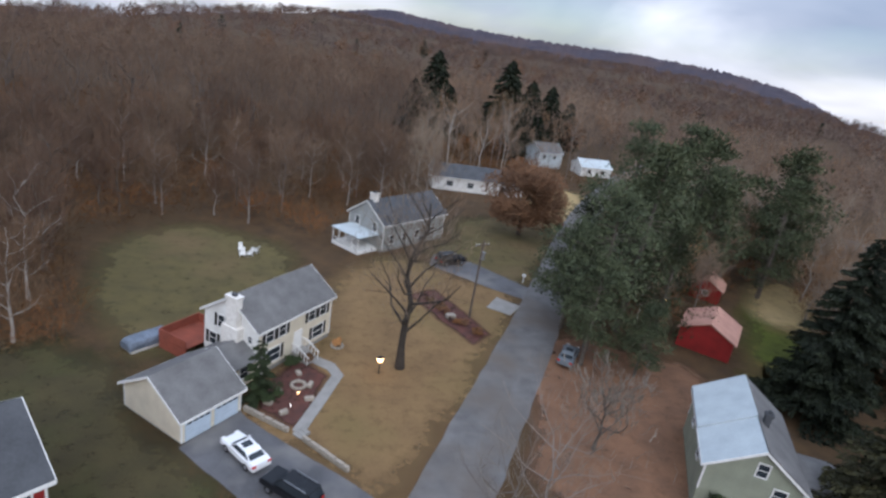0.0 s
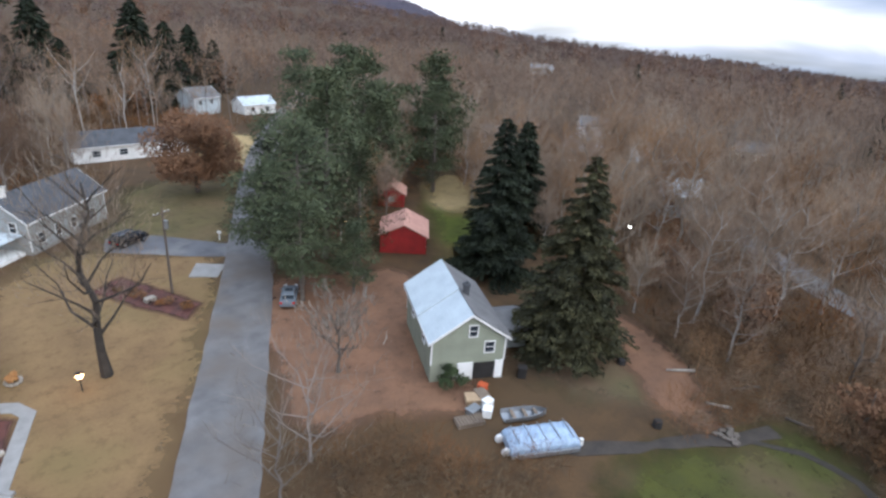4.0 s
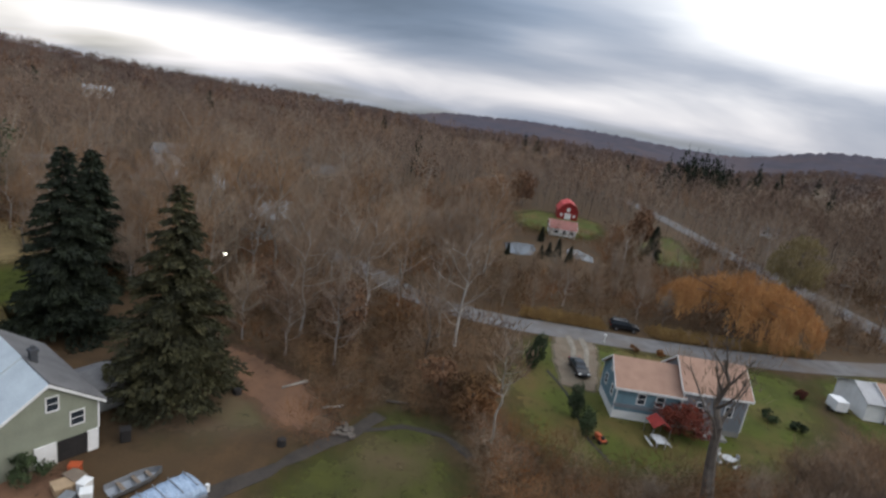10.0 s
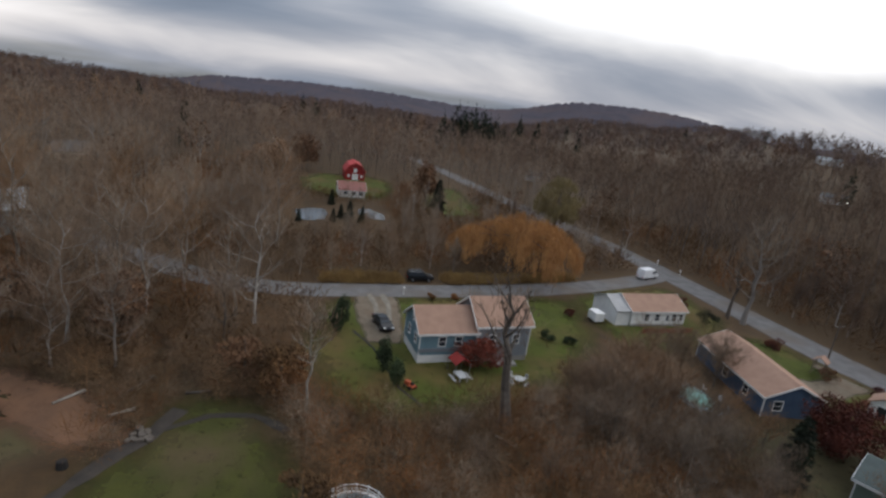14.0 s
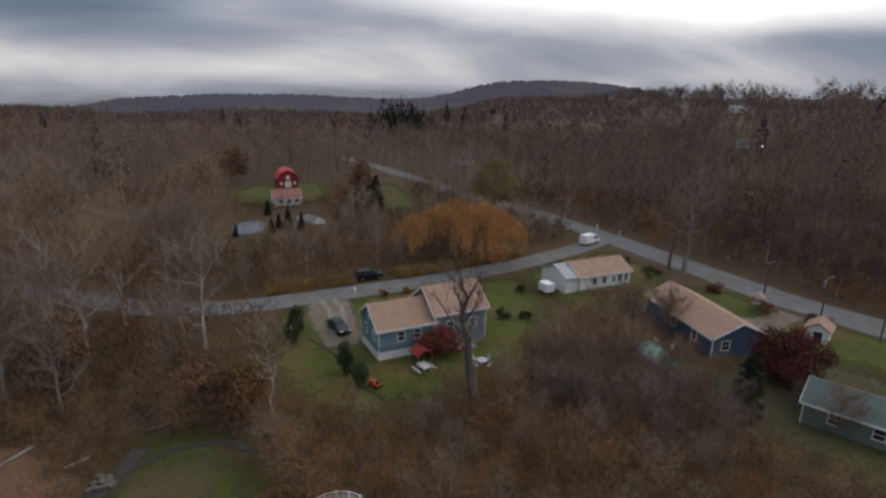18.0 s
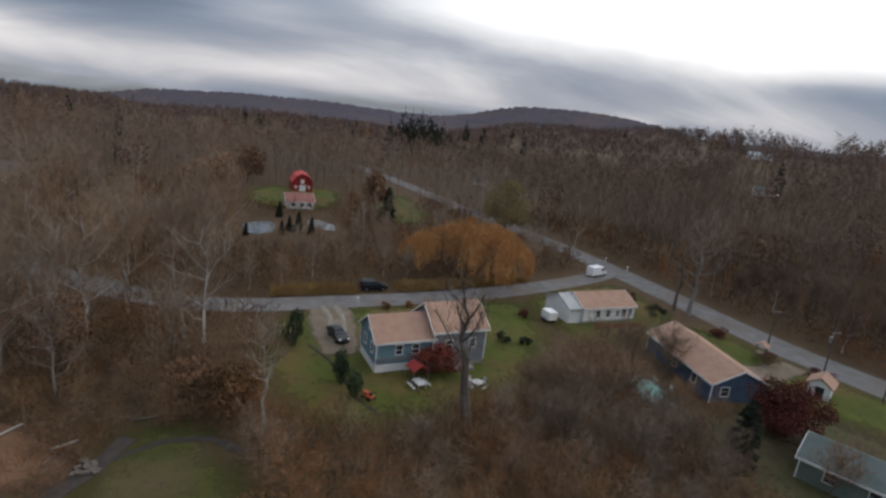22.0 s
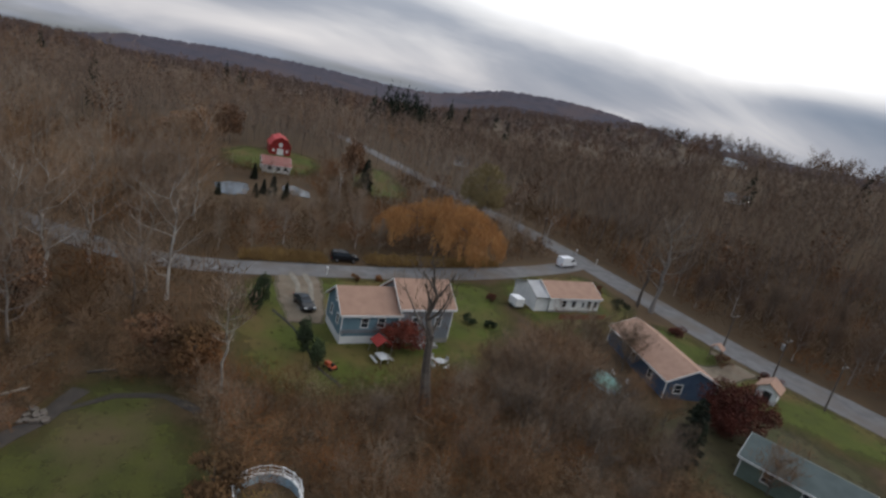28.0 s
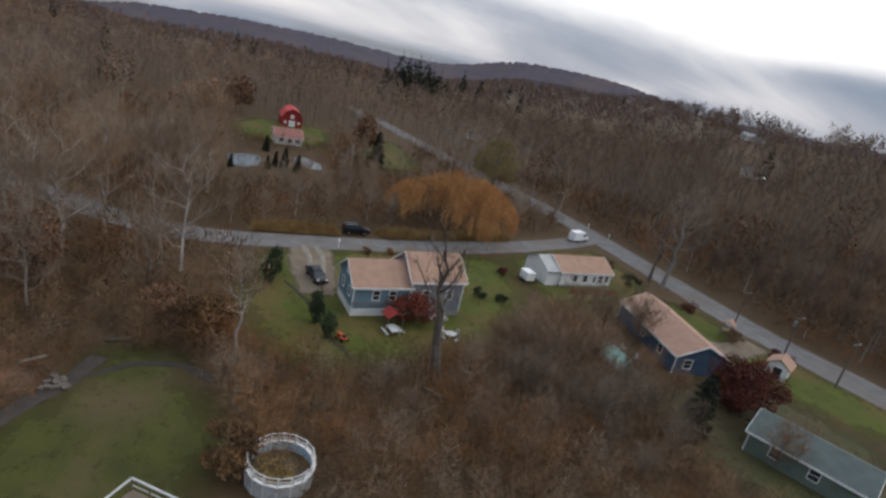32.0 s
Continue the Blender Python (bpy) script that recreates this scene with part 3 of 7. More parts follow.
def patch(name, pts, material, z, label, category, rough=1.3, step=0.8, kind="structure", soft=None):
    """A flat piece of ground cover with an uneven edge."""
    rnd = random.Random(name)
    out = []
    if rough > 1:
        for _ in range(3):
            pts = [((1 - q) * pts[i][0] + q * pts[(i + 1) % len(pts)][0], (1 - q) * pts[i][1] + q * pts[(i + 1) % len(pts)][1]) for i in range(len(pts)) for q in (0.25, 0.75)]
    n = len(pts)
    ph = [rnd.uniform(0, 6.28) for _ in range(4)]
    run = 0.0
    for i in range(n):
        (x0, y0), (x1, y1) = pts[i], pts[(i + 1) % n]
        d = math.hypot(x1 - x0, y1 - y0)
        k = max(1, int(d / step))
        nx, ny = -(y1 - y0) / d, (x1 - x0) / d
        for j in range(k):
            f = j / k
            u = run + f * d
            w = rough * (0.7 if rough > 1 else min(1.0, 4 * f * (1 - f)) * min(1.0, d / 6))
            o = w * (0.6 * math.sin(u * 0.45 + ph[0]) + 0.3 * math.sin(u * 1.1 + ph[1]) + (0.0 if rough > 1 else 0.2 * math.sin(u * 5.1 + ph[2])))
            out.append((x0 + (x1 - x0) * f + nx * o, y0 + (y1 - y0) * f + ny * o))
        run += d
    m = len(out)
    area = sum(out[i][0] * out[(i + 1) % m][1] - out[(i + 1) % m][0] * out[i][1] for i in range(m))
    if area < 0:
        out = out[::-1]
    if soft is None:
        soft = 2.6 if rough > 1 else 0.5 if material in (M_GRAVEL, M_MULCH) else 0.0
    bm = bmesh.new()
    if soft:
        ring = []
        for i in range(m):
            (x0, y0), (x1, y1) = out[i - 2], out[(i + 2) % m]
            d = math.hypot(x1 - x0, y1 - y0) or 1.0
            nx, ny = (y1 - y0) / d, -(x1 - x0) / d
            ring.append((out[i], nx, ny))
        a = [bm.verts.new((p[0] - nx * soft * 0.7, p[1] - ny * soft * 0.7, z)) for p, nx, ny in ring]
        b = [bm.verts.new((p[0] + nx * soft, p[1] + ny * soft, z - 0.004)) for p, nx, ny in ring]
    else:
        a = [bm.verts.new((x, y, z)) for x, y in out]
        b = [bm.verts.new((x, y, -0.12)) for x, y in out]
    f = bm.faces.new(a)
    for i in range(m):
        bm.faces.new((a[i], b[i], b[(i + 1) % m], a[(i + 1) % m]))
    bmesh.ops.triangulate(bm, faces=[f])
    ob = mesh_ob(name, bm, material)
    at = ob.data.attributes.new("cover", "FLOAT", "POINT")
    at.data.foreach_set("value", [1.0] * m + [0.0 if soft else 1.0] * m)
    return tagged(ob, label, category, kind=kind)


def smooth_line(pts, step=2.0):
    p = [Vector((*q, 0)) for q in pts]
    out = []
    for i in range(len(p) - 1):
        a, b = p[max(i - 1, 0)], p[i]
        c, d = p[i + 1], p[min(i + 2, len(p) - 1)]
        k = max(2, int((c - b).length / step))
        for j in range(k):
            t = j / k
            out.append(0.5 * ((2 * b) + (c - a) * t + (2 * a - 5 * b + 4 * c - d) * t * t + (3 * b - a - 3 * c + d) * t ** 3))
    out.append(p[-1])
    return out


def ribbon(name, pts, width, material, z, label, category, wobble=0.12):
    rnd = random.Random(name)
    line = smooth_line(pts)
    verts, faces = [], []
    for i, q in enumerate(line):
        t = (line[min(i + 1, len(line) - 1)] - line[max(i - 1, 0)]).normalized()
        n = Vector((-t.y, t.x, 0))
        for s, zz in ((1.06, -0.2), (1, z), (0.5, z + 0.03), (0, z + 0.05), (-0.5, z + 0.03), (-1, z), (-1.06, -0.2)):
            w = width / 2 * s + (rnd.uniform(-wobble, wobble) if abs(s) == 1 else 0)
            v = q + n * w
            verts.append((v.x, v.y, float(ground_z(v.x, v.y)) + zz))
    for i in range(len(line) - 1):
        for j in range(6):
            a = i * 7 + j
            faces.append((a, a + 7, a + 8, a + 1))
    ob = raw(name, verts, faces, material)
    return tagged(ob, label, category, kind="structure")


LANE = [(-12, -30), (-6, -6), (-1, 12), (4.5, 25), (9.8, 36), (15, 46.5), (19.8, 56.5), (24.8, 67.5), (32, 84), (41, 104), (53, 128), (75, 166), (105, 210)]
CROSSROAD = [(120, 60), (104, 36), (91, 20), (83.2, 8), (80.8, -4), (81.4, -14), (82.6, -36), (85.4, -58), (90, -78), (94, -88)]
MAINROAD = [(-60, -118), (-20, -104), (8, -94), (32, -90.4), (50, -88.6), (72, -89), (100, -89.4), (125, -88), (180, -81), (225, -78), (300, -70)]
ribbon("road_lane", LANE, 6.2, M_ASPHALT, 0.05, "worn grey asphalt lane between the houses", "road")
ribbon("road_crossing", CROSSROAD, 5.6, M_ASPHALT, 0.055, "pale grey asphalt road in front of the blue house", "road")
ribbon("road_main", MAINROAD, 7.8, M_ASPHALT, 0.06, "long straight grey asphalt road along the woods", "road")

# lawns, fields and drives
patch("lawn_colonial", [(-12, 38.5), (-10.5, 37.2), (-1, 31.5), (1.5, 31), (6, 36), (11, 46), (16, 57), (21, 68), (12, 72), (4, 76), (-2, 74), (-6, 60), (-12, 52), (-9, 44)], M_DRYLAWN, 0.02, "dry tan lawn strewn with fallen leaves", "lawn")
patch("lawn_back", [(-14, 51), (-10, 60), (-12, 72), (-22, 78), (-33, 76), (-36, 62), (-30, 50), (-24, 44), (-20, 45)], M_OLIVELAWN, 0.022, "dull green back lawn behind the cream house", "lawn")
patch("lawn_side", [(-34, 44), (-24, 41), (-17, 33), (-8, 28), (-2, 24), (-10, 14), (-34, 14), (-44, 30)], M_SHADEGRASS, 0.015, "rank brown-green grass, toned dark as if shaded, beside the garage and red house", "lawn")
patch("lawn_grey_house", [(22, 70), (26, 78), (33, 94), (36, 100), (24, 104), (14, 100), (15, 90), (8, 82), (12, 74)], M_OLIVELAWN, 0.024, "mown green lawn by the grey house", "lawn")
patch("straw_field", [(33.5, 101), (37, 102), (47, 121), (55, 137), (42, 141), (34, 122)], M_TANFIELD, 0.03, "straw-coloured lawn beside the lane", "field")
patch("leafy_yard", [(14, 32), (20, 30), (29, 25), (34, 36), (40, 47), (38, 53), (30, 57), (22, 57), (18, 46)], M_RUSSET, 0.018, "yard covered with russet fallen leaves", "yard", soft=1.3)
patch("grass_by_sheds", [(46, 50), (50, 56), (58, 68), (68, 82), (76, 82), (70, 66), (58, 52), (52, 47)], M_GREENLAWN, 0.026, "strip of green lawn behind the red sheds", "lawn")
patch("straw_by_sheds", [(60, 70), (68, 82), (76, 88), (80, 82), (72, 70), (66, 66)], M_TANFIELD, 0.034, "straw-coloured lawn behind the sheds", "field")
patch("rough_field", [(37, 22), (45, 14.5), (49, 17), (54, 26), (55, 34), (48, 34), (40, 30), (36, 27)], M_BROWNGRASS, 0.02, "rough brown field beside the spruces", "field")
patch("russet_strip", [(50.9, 28.8), (46.5, 24.7), (42.0, 14.6), (43.0, 12.0), (46.0, 10.8), (52, 20), (56, 27)], M_RUSSET, 0.03, "strip of russet leaves along the edge of the wood", "yard", soft=1.2)
patch("mown_lawn", [(49, 7), (47.5, 1.5), (42, -0.5), (36, -1.5), (31, -0.5), (27, 6), (30, 15), (37, 12), (43, 9)], M_MEADOW, 0.02, "small mown green lawn beside the ditch", "lawn")
patch("lawn_blue_house", [(76, -10), (66, -6), (53, -5.5), (46.5, -12), (48, -20), (50, -29), (56, -40), (66, -48), (78, -52), (80, -40), (78, -24)], M_GREENLAWN, 0.02, "green lawn round the blue house", "lawn")
patch("lawn_white_house", [(80, -54), (66, -52), (58, -56), (60, -70), (66, -78), (80, -82), (86, -76)], M_GREENLAWN, 0.024, "lawn round the white house", "lawn")
patch("lawn_navy_house", [(60, -70), (60, -82), (46, -82), (38, -84), (24, -88), (18, -80), (34, -72), (46, -70)], M_GREENLAWN, 0.026, "bright green lawn beside the main road", "lawn")
patch("lawn_corner", [(36, -46), (30, -48), (14, -52), (10, -66), (22, -74), (34, -72), (40, -56)], M_SHADEGRASS, 0.02, "rank lawn, toned dark as if shaded, by the grey-green house", "lawn")
patch("lawn_barn", [(158, -12), (158, -32), (192, -40), (200, -30), (196, -12), (176, -6)], M_GREENLAWN, 0.3, "green lawn round the red barn", "lawn")
patch("pond", [(136.5, -4.4), (139.6, -8), (139.8, -12), (134, -12.6), (128.6, -11.4), (126, -8), (127, -4.6)], M_WATER, 0.12, "still pond reflecting the pale sky", "pond", rough=0.3)
patch("pond_arm", [(142.5, -21.5), (144, -25), (138, -28), (131.6, -27.2), (132.4, -23.4), (137, -21)], M_WATER, 0.12, "narrow end of the pond among bare shrubs", "pond", rough=0.3)
patch("far_meadow", [(142, -42), (165, -47), (188, -58), (186, -66), (160, -62), (142, -57)], M_GREENLAWN, 0.3, "pale green meadow beyond the willow", "meadow")
patch("driveway_asphalt", [(-14.9, 32.9), (-11.6, 38.3), (-10.3, 37.2), (-1.2, 31.9), (3.4, 29), (0.6, 22.8), (-5, 26.6)], M_DRIVE, 0.045, "dark patched asphalt driveway before the garage", "driveway", rough=0.12)
patch("driveway_gravel", [(80, -13.2), (80, -19.4), (75, -19), (66, -17.8), (62.5, -16.4), (63, -12.4), (70, -12)], M_GRAVEL, 0.05, "pale gravel driveway with wheel tracks", "driveway", rough=0.4)
ribbon("wheel_track", [(79.6, -15.2), (75, -15.4), (70, -14.9), (66.5, -14.6)], 0.8, M_TRACK, 0.07, "pale worn wheel track in the gravel drive", "driveway", 0.15)
ribbon("wheel_track", [(79.6, -17.3), (75, -17.4), (70, -16.7), (66.8, -16.2)], 0.8, M_TRACK, 0.07, "pale worn wheel track in the gravel drive", "driveway", 0.15)
patch("driveway_grey_house", [(24.5, 69.5), (22.5, 66.2), (17, 69), (8, 75), (9, 79.5), (14, 79)], M_DRIVE, 0.04, "grey asphalt driveway of the grey house", "driveway", rough=0.12)
ribbon("garden_edging", [(66.1, -10.8), (61.1, -12.8), (55.5, -13.6), (51.6, -14.2), (48.0, -15.9)], 0.35, M_DARK, 0.03, "dark edging line across the lawn", "edging", 0.08)
patch("flower_bed", [(4.8, 64), (8.4, 66.5), (14.4, 55.8), (12, 53.2)], M_MULCH, 0.06, "long red-mulched flower bed in the lawn", "flower bed", rough=0.3)
patch("front_bed", [(-10.2, 40.8), (-9.6, 38.6), (-6.2, 36.9), (-5.2, 39.8), (-4.2, 44.4), (-7.2, 46.8)], M_MULCH, 0.05, "red-mulched bed before the cream house", "flower bed", rough=0.2)
patch("concrete_pad", [(15.2, 63), (18.2, 61.4), (20.2, 64.4), (17.2, 66.4)], M_CONCRETE, 0.08, "pale concrete pad beside the lane", "pad", rough=0.03)
patch("front_walk", [(-6.3, 36.5), (-5.3, 36), (-2.5, 44.8), (-3.6, 46.6), (-5.8, 47.6), (-6.3, 46.6), (-4.2, 45.4), (-3.7, 44.6)], M_CONCRETE, 0.075, "pale concrete front walk", "path", rough=0.04)


# ---- houses ----
def window(parent, side, u, z, w, h, L, D, shutters=None, frame_mat=None):
    """A window on a wall of a house whose front runs along x at y 0. side: front, back, left or right; u along the wall."""
    t = {"front": pose(u, 0, z, 0, 0, 0), "back": pose(u, D, z, 0, 0, 180), "left": pose(0, u, z, 0, 0, -90), "right": pose(L, u, z, 0, 0, 90)}[side]
    fr = bmesh.new()
    b = 0.10
    box(fr, -w / 2 - b, -0.07, -b, -w / 2, 0.02, h + b)
    box(fr, w / 2, -0.07, -b, w / 2 + b, 0.02, h + b)
    box(fr, -w / 2, -0.07, h, w / 2, 0.02, h + b)
    box(fr, -w / 2, -0.10, -b, w / 2, 0.02, 0)
    box(fr, -w / 2, -0.05, h / 2 - 0.03, w / 2, 0.01, h / 2 + 0.03)
    fo = part("window", fr, frame_mat or M_WHITE, parent)
    fo.matrix_local = t
    part("pane", boxed(-w / 2, -0.03, 0, w / 2, 0.015, h), M_GLASS, fo)
    if shutters:
        for s in (-1, 1):
            x = s * (w / 2 + b + 0.22)
            part("shutter", boxed(x - 0.2, -0.06, -0.05, x + 0.2, 0.015, h + 0.05), shutters, fo)
    return fo


def house(name, x, y, ang, L, D, wall_h, ridge_h, wall, roof, label, category="house", ridge="x", base=0.0, base_mat=None, over=0.35, windows=(), doors=(), shutters=None, trim=True, group=""):
    """A gabled building with its front-left corner at x, y; the front runs along local x, the depth along local y."""
    ob = thing(name, x, y, ang, label, category, group)
    if base:
        part("foundation", boxed(0.03, 0.03, -0.3, L - 0.03, D - 0.03, base), base_mat or M_CONCRETE, ob)
    t = 0.18
    if ridge == "x":
        part("wall", boxed(0, 0, base, L, t, wall_h), wall, ob)
        part("wall", boxed(0, D - t, base, L, D, wall_h), wall, ob)
        g = [(t, base), (D - t, base), (D - t, wall_h), (D / 2, ridge_h), (t, wall_h)]
        part("gable_wall", prism_y(bmesh.new(), g, 0, t), wall, ob)
        part("gable_wall", prism_y(bmesh.new(), g, L - t, L), wall, ob)
        s = (ridge_h - wall_h) / (D / 2)
        for sg in (0, 1):
            e = -over if sg == 0 else D + over
            ez = wall_h - s * over
            pr = [(e, ez), (D / 2, ridge_h), (D / 2, ridge_h + 0.16), (e, ez + 0.16)]
            part("roof_slope", prism_y(bmesh.new(), pr, -over, L + over), roof, ob)
            if trim:
                part("eave_board", boxed(-over, min(e, e + 0.04 * (1 if sg else -1)), ez - 0.12, L + over, max(e, e + 0.04 * (1 if sg else -1)), ez + 0.14), M_WHITE, ob)
        if trim:
            for xx in (-over - 0.05, L + over):
                for sg in (0, 1):
                    e = -over if sg == 0 else D + over
                    ez = wall_h - s * over
                    pr = [(e, ez - 0.08), (D / 2, ridge_h - 0.08), (D / 2, ridge_h + 0.17), (e, ez + 0.17)]
                    part("rake_board", prism_y(bmesh.new(), pr, xx, xx + 0.05), M_WHITE, ob)
    else:
        part("wall", boxed(0, 0, base, t, D, wall_h), wall, ob)
        part("wall", boxed(L - t, 0, base, L, D, wall_h), wall, ob)
        g = [(t, base), (L - t, base), (L - t, wall_h), (L / 2, ridge_h), (t, wall_h)]
        part("gable_wall", prism(bmesh.new(), g, 0, t), wall, ob)
        part("gable_wall", prism(bmesh.new(), g, D - t, D), wall, ob)
        s = (ridge_h - wall_h) / (L / 2)
        for sg in (0, 1):
            e = -over if sg == 0 else L + over
            ez = wall_h - s * over
            pr = [(e, ez), (L / 2, ridge_h), (L / 2, ridge_h + 0.16), (e, ez + 0.16)]
            part("roof_slope", prism(bmesh.new(), pr, -over, D + over), roof, ob)
            if trim:
                part("eave_board", boxed(min(e, e + 0.04 * (1 if sg else -1)), -over, ez - 0.12, max(e, e + 0.04 * (1 if sg else -1)), D + over, ez + 0.14), M_WHITE, ob)
        if trim:
            for yy in (-over - 0.05, D + over):
                for sg in (0, 1):
                    e = -over if sg == 0 else L + over
                    ez = wall_h - s * over
                    pr = [(e, ez - 0.08), (L / 2, ridge_h - 0.08), (L / 2, ridge_h + 0.17), (e, ez + 0.17)]
                    part("rake_board", prism(bmesh.new(), pr, yy, yy + 0.05), M_WHITE, ob)
    if trim:
        for cx, cy in ((-0.03, -0.03), (L - 0.11, -0.03), (-0.03, D - 0.11), (L - 0.11, D - 0.11)):
            part("corner_board", boxed(cx, cy, base, cx + 0.14, cy + 0.14, wall_h - 0.02), M_WHITE, ob)
    for w in windows:
        window(ob, w[0], w[1], w[2], w[3], w[4], L, D, shutters if len(w) < 6 else w[5])
    for side, u, z, w, h, m in doors:
        tt = {"front": pose(u, 0, z, 0, 0, 0), "back": pose(u, D, z, 0, 0, 180), "left": pose(0, u, z, 0, 0, -90), "right": pose(L, u, z, 0, 0, 90)}[side]
        do = part("door", boxed(-w / 2, -0.05, 0, w / 2, 0.02, h), m, ob)
        do.matrix_local = tt
        fr = bmesh.new()
        box(fr, -w / 2 - 0.1, -0.08, 0, -w / 2, 0.02, h + 0.1)
        box(fr, w / 2, -0.08, 0, w / 2 + 0.1, 0.02, h + 0.1)
        box(fr, -w / 2, -0.08, h, w / 2, 0.02, h + 0.1)
        part("door_frame", fr, M_WHITE, do)
    return ob


def chimney(parent, x, y, z0, z1, w, d, m):
    bm = bmesh.new()
    box(bm, x - w / 2, y - d / 2, z0, x + w / 2, y + d / 2, z1)
    box(bm, x - w / 2 - 0.08, y - d / 2 - 0.08, z1 - 0.25, x + w / 2 + 0.08, y + d / 2 + 0.08, z1)
    c = part("chimney", bm, m, parent)
    part("flue", boxed(x - w / 4, y - d / 4, z1, x + w / 4, y + d / 4, z1 + 0.25), M_ROOFDARK, c)
    return c


# cream colonial with the broad white chimney
colonial = house("colonial_house", -10.9, 42.8, 61.5, 11.4, 7.2, 5.3, 7.7, M_CREAM, M_ROOFGREY, "cream two-storey colonial house with grey shingle roof", base=0.5, shutters=M_DARK,
                 windows=[("front", 1.6, 3.5, 1.0, 1.35), ("front", 3.4, 3.5, 1.0, 1.35), ("front", 8.0, 3.5, 1.0, 1.35), ("front", 9.9, 3.5, 1.0, 1.35),
                          ("front", 2.2, 1.0, 1.9, 1.5), ("front", 9.2, 1.0, 1.7, 1.4), ("left", 1.0, 3.6, 0.5, 0.7, None), ("left", 4.9, 3.9, 0.8, 1.3), ("left", 6.0, 1.6, 0.9, 1.3)],
                 doors=[("front", 5.9, 0.85, 1.1, 2.1, M_WHITE)])
# a thin white sheet over the cream end wall
part("gable_face", prism_y(bmesh.new(), [(0.02, 0.5), (7.18, 0.5), (7.18, 5.28), (3.6, 7.62), (0.02, 5.28)], -0.018, -0.004), M_WHITE, colonial, "white end wall")
cm = bmesh.new()
box(cm, -0.9, 1.9, -0.2, 0, 4.0, 5.0)
box(cm, -0.75, 2.2, 5.0, 0.0, 3.6, 8.0)
box(cm, -0.85, 2.1, 8.0, 0.1, 3.7, 8.25)
ch = part("chimney", cm, M_WHITEBRICK, colonial, "broad white-painted brick chimney")
part("flue", boxed(-0.55, 2.6, 8.25, -0.2, 3.2, 8.5), M_ROOFDARK, ch)
st = bmesh.new()
for i in range(5):
    box(st, 5.0, -1.0 - 0.3 * i, -0.1, 6.8, -0.7 - 0.3 * i, 0.85 - 0.17 * i)
box(st, 5.0, -0.7, -0.1, 6.8, 0, 0.85)
stoop = part("stoop", st, M_CONCRETE, colonial)
for xs in (5.05, 6.75):
    rl = bmesh.new()
    for k in range(6):
        yy = -0.1 - 0.42 * k
        zz = 0.85 if yy > -0.75 else 0.85 + (yy + 0.7) * 0.57
        box(rl, xs - 0.03, yy - 0.03, zz - 0.1, xs + 0.03, yy + 0.03, zz + 0.95)
    box(rl, xs - 0.05, -0.75, 1.75, xs + 0.05, 0, 1.85)
    for k in range(8):
        yy = -0.75 - 0.2 * k
        zz = 1.8 - 0.114 * k
        box(rl, xs - 0.05, yy - 0.21, zz - 0.14, xs + 0.05, yy + 0.01, zz)
    part("handrail", rl, M_WHITE, stoop, "white stair rail")
# red deck behind the house
deck = thing("deck", -10.9, 42.8, 61.5, "red-stained wooden deck behind the cream house", "deck")
for i in range(24):
    part("plank", boxed(-2.2 + i * 0.2, 7.3, 1.2, -2.03 + i * 0.2, 11.2, 1.25), M_DECK, deck)
for x0, y0, x1, y1 in ((-2.2, 11.1, 2.6, 11.2), (-2.3, 7.3, -2.2, 11.2), (2.6, 7.3, 2.7, 11.2)):
    part("railing", boxed(x0, y0, 1.25, x1, y1, 2.2), M_DECK, deck)
    part("skirt", boxed(x0, y0, 0, x1, y1, 1.2), M_DECK, deck)

garage = house("garage", -14.8, 33.3, 60.5, 6.3, 7.9, 2.6, 5.0, M_CREAM, M_ROOFGREY, "cream two-car garage with grey shingle roof", "garage", base=0.15)
for u in (1.65, 4.65):
    gd = part("garage_door", boxed(u - 1.3, -0.05, 0.1, u + 1.3, 0.02, 2.25), M_DOORBLUE, garage, "pale blue panelled garage door")
    for k in range(4):
        part("panel", boxed(u - 1.25, -0.09, 0.16 + k * 0.52, u + 1.25, -0.05, 0.6 + k * 0.52), M_DOORBLUE, gd)
    for k in range(4):
        part("pane", boxed(u - 1.12 + k * 0.6, -0.11, 1.8, u - 0.68 + k * 0.6, -0.085, 2.08), M_GLASS, gd)
link = house("breezeway", -11.6, 39.2, 60.5, 4.2, 4.6, 2.5, 3.7, M_CREAM, M_ROOFGREY, "low cream link between garage and house", "breezeway", trim=False, windows=[("front", 2.1, 0.9, 1.0, 1.2, None)])
link.location = (-13.0, 39.9, 0)

house("red_house", -26.9, 12.5, 55, 13.4, 8.0, 4.8, 7.4, M_BARNRED, M_ROOFDARK, "red two-storey house with dark shingle roof",
      windows=[("front", 12.2, 3.1, 0.9, 1.2, None), ("front", 10.0, 3.1, 0.9, 1.2, None), ("front", 7.0, 3.1, 0.9, 1.2, None), ("front", 11.4, 0.8, 0.9, 1.2, None)])

grey = house("grey_house", 0.4, 77.4, 47, 15, 8, 4.6, 7.4, M_GREY, M_ROOFDARK, "grey house with dark roof and white porch", base=0.4,
             windows=[("left", 2.0, 3.0, 0.9, 1.3, None), ("left", 6.0, 3.0, 0.9, 1.3, None), ("front", 2, 1.2, 1.0, 1.4, None), ("front", 5, 1.2, 1.0, 1.4, None), ("front", 8, 1.2, 1.0, 1.4, None), ("front", 12, 1.2, 1.0, 1.4, None)])
chimney(grey, 1.2, 4, 4, 8.6, 0.9, 1.1, M_WHITEBRICK)
